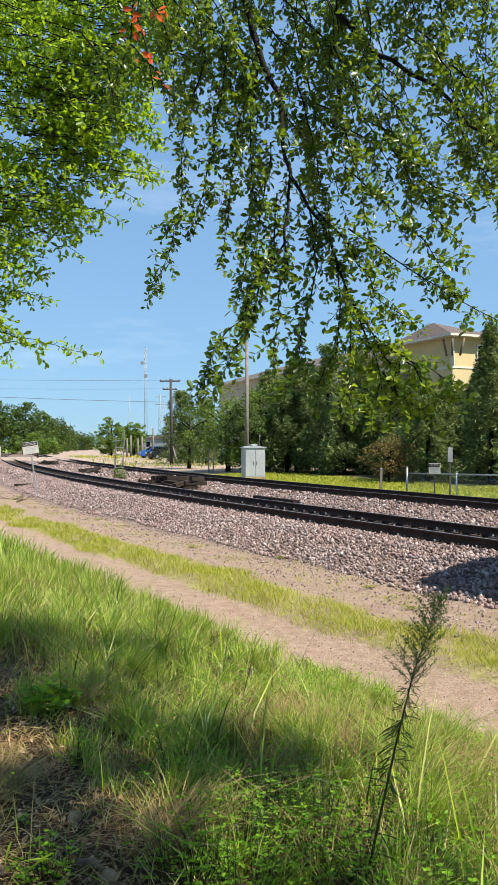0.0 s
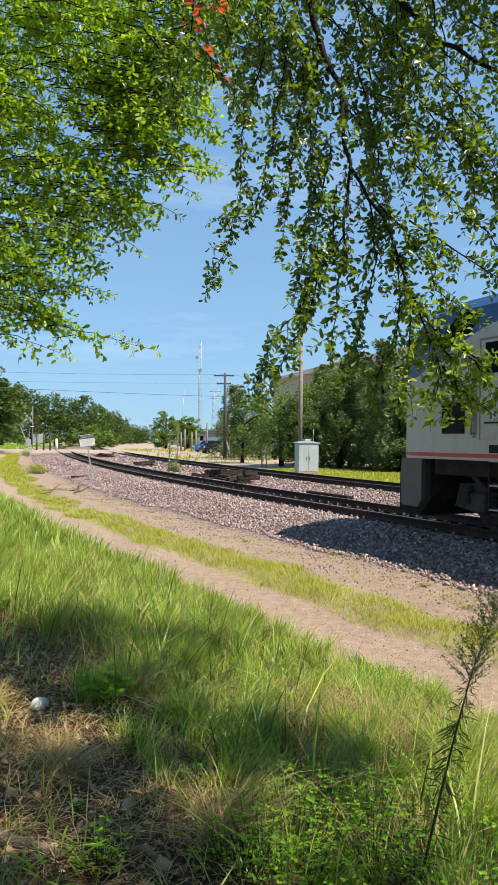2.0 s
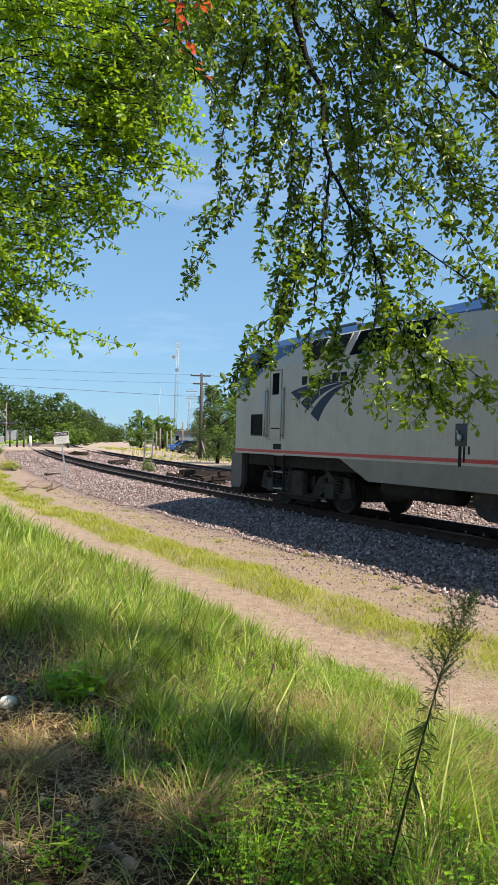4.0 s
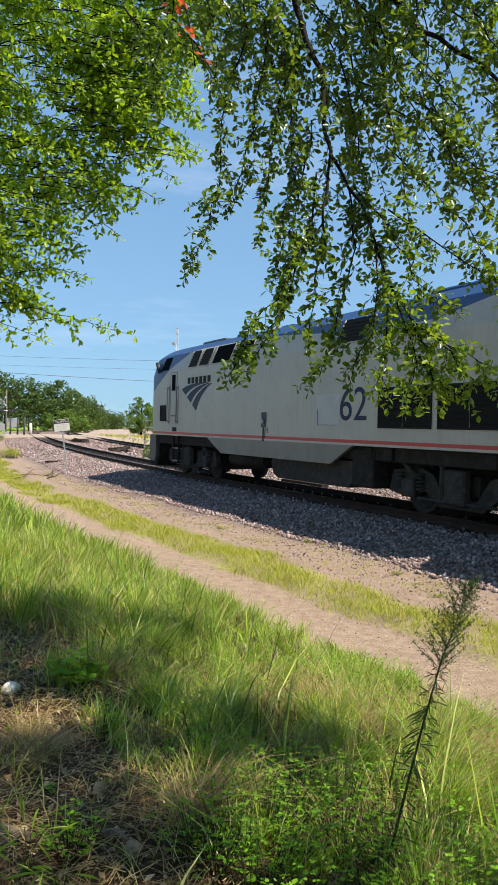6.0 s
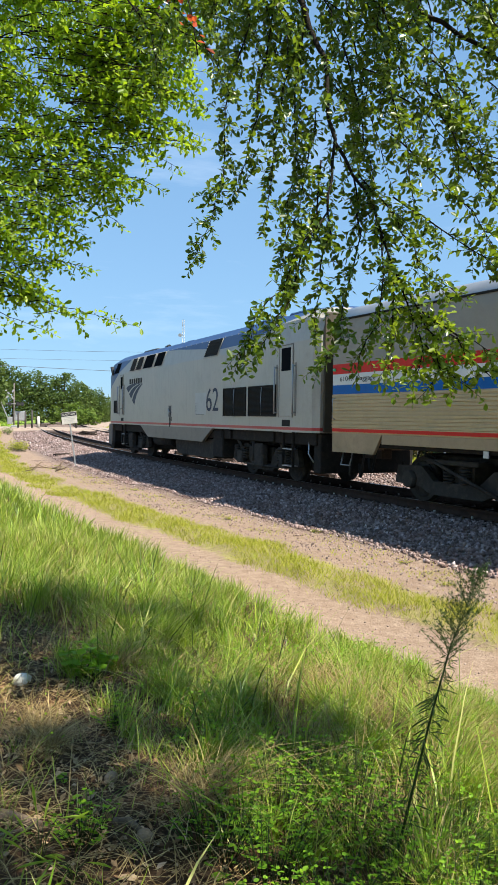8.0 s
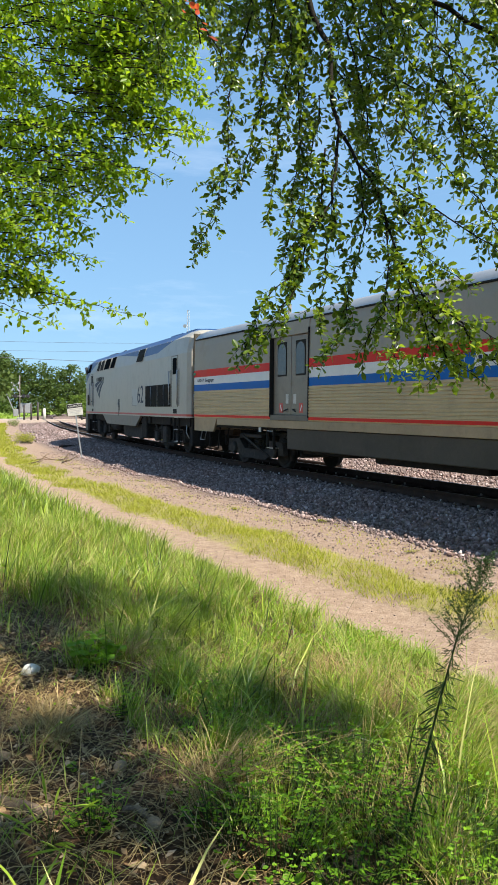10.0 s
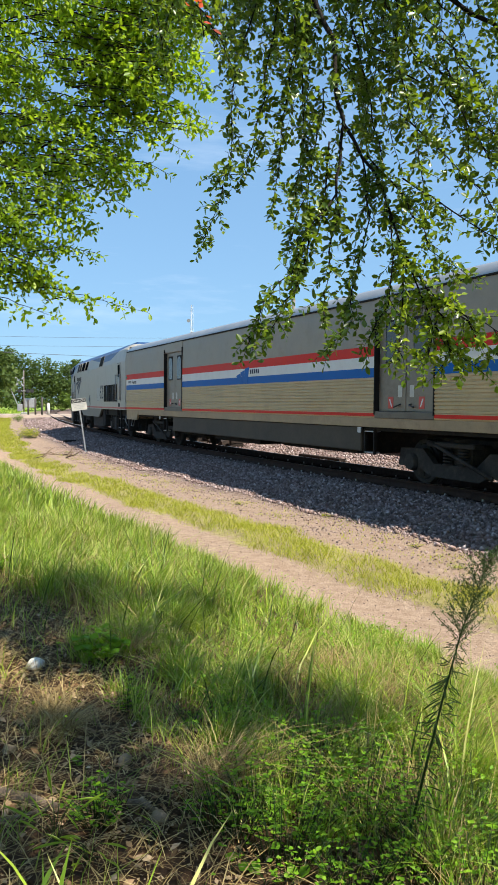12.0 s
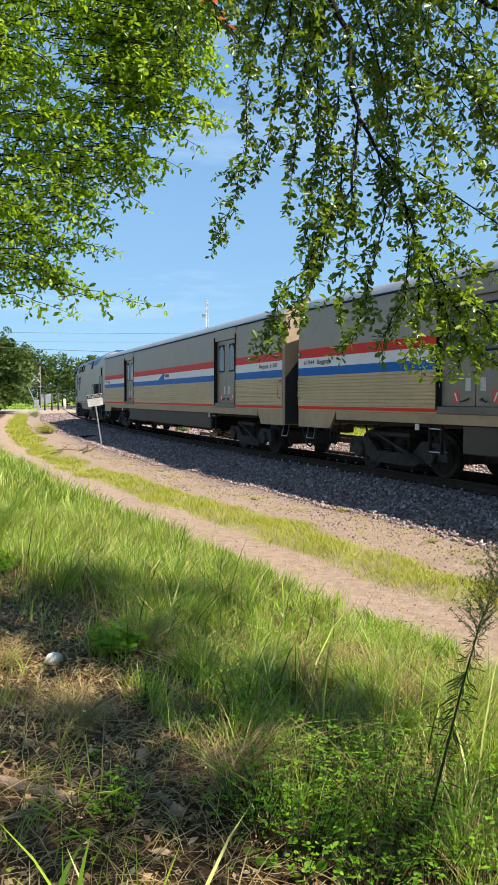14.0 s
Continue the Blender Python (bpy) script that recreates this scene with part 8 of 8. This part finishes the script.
# (sprays, nearest and farthest, least and most distance in from the crown's edge)
for count, y0, y1, in0, in1 in ((170, 7.3, 7.9, -0.02, 0.5), (400, 7.2, 8.6, 0.35, 2.6), (150, 8.6, 10.2, 0.7, 2.8)):
    made = 0
    while made < count:
        z = rt.uniform(2.30, 5.5)
        x = float(np.interp(z, EDGE_Z, EDGE_X)) - rt.uniform(in0, in1)
        gap = math.sin(x * 5.1 + 1.0) * math.cos(z * 4.3) + 0.7 * math.sin(x * 9.7 + z * 8.1)
        if x < -3.1 or (z < 3.05 and rt.random() < 0.45) or (z < 2.5 and rt.random() < 0.5) or (gap < -0.55 and rt.random() < 0.8):
            continue
        made += 1
        y = rt.uniform(y0, y1)
        b = Vector((x * y / 6.2, y, 1.614 + (z - 1.614) * y / 6.2))
        l = rt.uniform(0.42, 0.85)
        a = b + Vector((-l, rt.uniform(-0.2, 0.3), l * rt.uniform(0.0, 0.4)))
        crown.strand([a, a.lerp(b, 0.5) + Vector((0, 0, 0.05)), b], 0.006, 0.075, 0.17, 0.072, 0.9)
# single sprays that reach out of the crown
for pts in ([(-2.5, 7.5, 2.72), (-2.05, 7.5, 2.62), (-1.75, 7.5, 2.56), (-1.52, 7.5, 2.49)], [(-2.6, 7.5, 3.05), (-2.2, 7.5, 3.1), (-1.95, 7.5, 3.04)], [(-1.9, 7.5, 3.55), (-1.75, 7.5, 3.52), (-1.66, 7.5, 3.48)],
            [(-1.7, 7.5, 3.9), (-1.45, 7.5, 3.88), (-1.28, 7.5, 3.80)], [(-1.4, 7.5, 4.35), (-1.1, 7.5, 4.34), (-0.95, 7.5, 4.25)], [(-1.3, 7.5, 4.7), (-1.05, 7.5, 4.68), (-0.88, 7.5, 4.60)]):
    crown.strand(pts, 0.005, 0.05, 0.12, 0.07, 0.7)
for pts in ([(-5.2, 9.2, 1.2), (-4.8, 9.6, 2.8), (-4.2, 10.0, 4.2), (-3.5, 10.2, 5.5), (-2.8, 10.2, 6.6)], [(-4.0, 8.6, 3.2), (-3.1, 8.2, 3.4), (-2.4, 8.0, 3.2)], [(-3.4, 8.4, 4.1), (-2.5, 8.1, 4.3), (-1.8, 7.8, 4.2)],
            [(-4.5, 8.8, 2.0), (-3.6, 8.3, 2.8), (-2.9, 8.1, 2.8)]):
    crown.strand(pts, 0.03 if len(pts) > 4 else 0.014, 0.2, 0.3, 0.05)
loc2, mats2 = crown.arrays(0.75)
part("twig_growth", crown.wood, M["bark"], second, "", True)["kind"] = "stuff"
v, f = scattered(SMALL_LEAF, SMALL_LEAF_F, mats2, loc2)
raw("crown", v, f, M["leaf_bright"], second)
bm = bmesh.new()
tube(bm, [(-5.4, 9.3, -0.3), (-5.2, 9.2, 0.8), (-4.9, 9.0, 1.6)], [0.18, 0.14, 0.08], 9)
part("trunk", bm, M["bark"], second)

# turned leaves on a vine
vine = empty("vine_spray", pose(0, 0, 0))
tagged(vine, "vine sprig with bright orange-red turned leaves", "vine")
rv = np.random.default_rng(91)
bm = bmesh.new()
tube(bm, [(-0.496, 3.68, 3.883), (-0.528, 3.68, 3.643), (-0.48, 3.68, 3.483), (-0.448, 3.68, 3.283)], 0.003, 4)
part("stem", bm, M["bark"], vine)
red_leaf = leaf_mesh("turned_leaf", "leaf_red")
for x, z in ((-0.528, 3.651), (-0.512, 3.619), (-0.424, 3.667), (-0.416, 3.635), (-0.6, 3.555), (-0.52, 3.563), (-0.512, 3.459), (-0.44, 3.419), (-0.432, 3.339)):
    for k in range(3):
        q = new("leaf", red_leaf)
        q.parent = vine
        q.matrix_basis = pose(x + rv.uniform(-0.03, 0.03), 3.68, z + rv.uniform(-0.03, 0.03), rv.uniform(-60, 60), rv.uniform(-40, 60), rv.uniform(0, 360)) @ Matrix.Scale(0.05 if k else 0.042, 4)


# unseen boughs added to the overhanging tree, above and behind the viewer, as shade
upper = Spray(95)
ru = np.random.default_rng(96)
# (ground place shaded, spread, sprays)
for gx, gy, r, n in ((-0.95, 3.5, 0.45, 21), (-1.65, 3.8, 0.45, 15), (-2.1, 5.9, 0.4, 22), (-0.05, 4.45, 0.25, 18), (0.25, 4.15, 0.26, 16), (-0.15, 3.9, 0.34, 26), (-0.75, 3.85, 0.3, 17),
                     (-1.9, 6.75, 0.32, 18), (-1.3, 6.65, 0.32, 20), (-0.75, 6.6, 0.3, 20), (-0.65, 5.8, 0.2, 9), (-2.6, 4.6, 0.6, 18), (-1.0, 2.6, 0.45, 14), (-0.6, 3.2, 0.28, 10), (0.3, 3.0, 0.2, 5), (-0.4, 2.75, 0.3, 13), (0.15, 2.75, 0.22, 8)):
    cz = 5.2
    cx, cy = gx + 0.672 * cz, gy - 0.371 * cz
    for k in range(n):
        d = ru.normal(size=3)
        d *= r * ru.random() ** 0.4 / np.linalg.norm(d)
        b = Vector((cx + d[0], cy + d[1], cz + d[2] * 0.6))
        a = b + Vector((ru.uniform(-0.3, 0.3), ru.uniform(-0.3, 0.3), 0.3))
        upper.strand([a, a.lerp(b, 0.5), b], 0.006, 0.06, 0.24, 0.06)
upper.strand([(5.2, -0.6, -0.3), (5.0, -0.2, 2.0), (4.4, 0.8, 3.8), (3.2, 2.0, 5.2), (1.8, 3.2, 5.2), (0.4, 4.0, 4.6), (-0.05, 4.1, 4.07)], 0.16, 2.0, 0.2, 0.05, 1.0, overhead)
# unseen sprays kept off the sun's path, added to block skylight
for k in range(150):
    b = Vector((ru.uniform(-4.6, -1.4), ru.uniform(-2.5, 4.6), ru.uniform(5.2, 7.0)))
    a = b + Vector((ru.uniform(-0.6, 0.6), ru.uniform(-0.6, 0.6), 0.35))
    upper.strand([a, a.lerp(b, 0.5), b], 0.008, 0.11, 0.28, 0.10)
# more unseen sprays behind the viewer, added to cut the sky's fill
for k in range(330):
    b = Vector((ru.uniform(-6.5, 7.5), ru.uniform(-6.5, -1.0), ru.uniform(2.6, 7.4)))
    a = b + Vector((ru.uniform(-0.6, 0.6), ru.uniform(-0.6, 0.6), 0.35))
    upper.strand([a, a.lerp(b, 0.5), b], 0.008, 0.16, 0.4, 0.16)
upper.strand([(5.0, -0.2, 2.0), (3.4, -2.2, 4.2), (0.5, -3.6, 5.6), (-3.5, -4.0, 6.0)], 0.09, 2.0, 0.2, 0.05, 1.0, overhead)
upper.strand([(3.2, 2.0, 5.2), (1.2, 1.4, 6.0), (-1.2, 1.0, 6.3), (-3.2, 0.6, 6.4)], 0.08, 2.0, 0.2, 0.05, 1.0, overhead)
loc3, mats3 = upper.arrays()
part("twig_growth", upper.wood, M["bark"], overhead, "", True)["kind"] = "stuff"
v, f = scattered(SMALL_LEAF, SMALL_LEAF_F, mats3, loc3)
ob = raw("upper_foliage", v, f, M["leaf"], overhead)
ob["kind"] = "stuff"


motions()
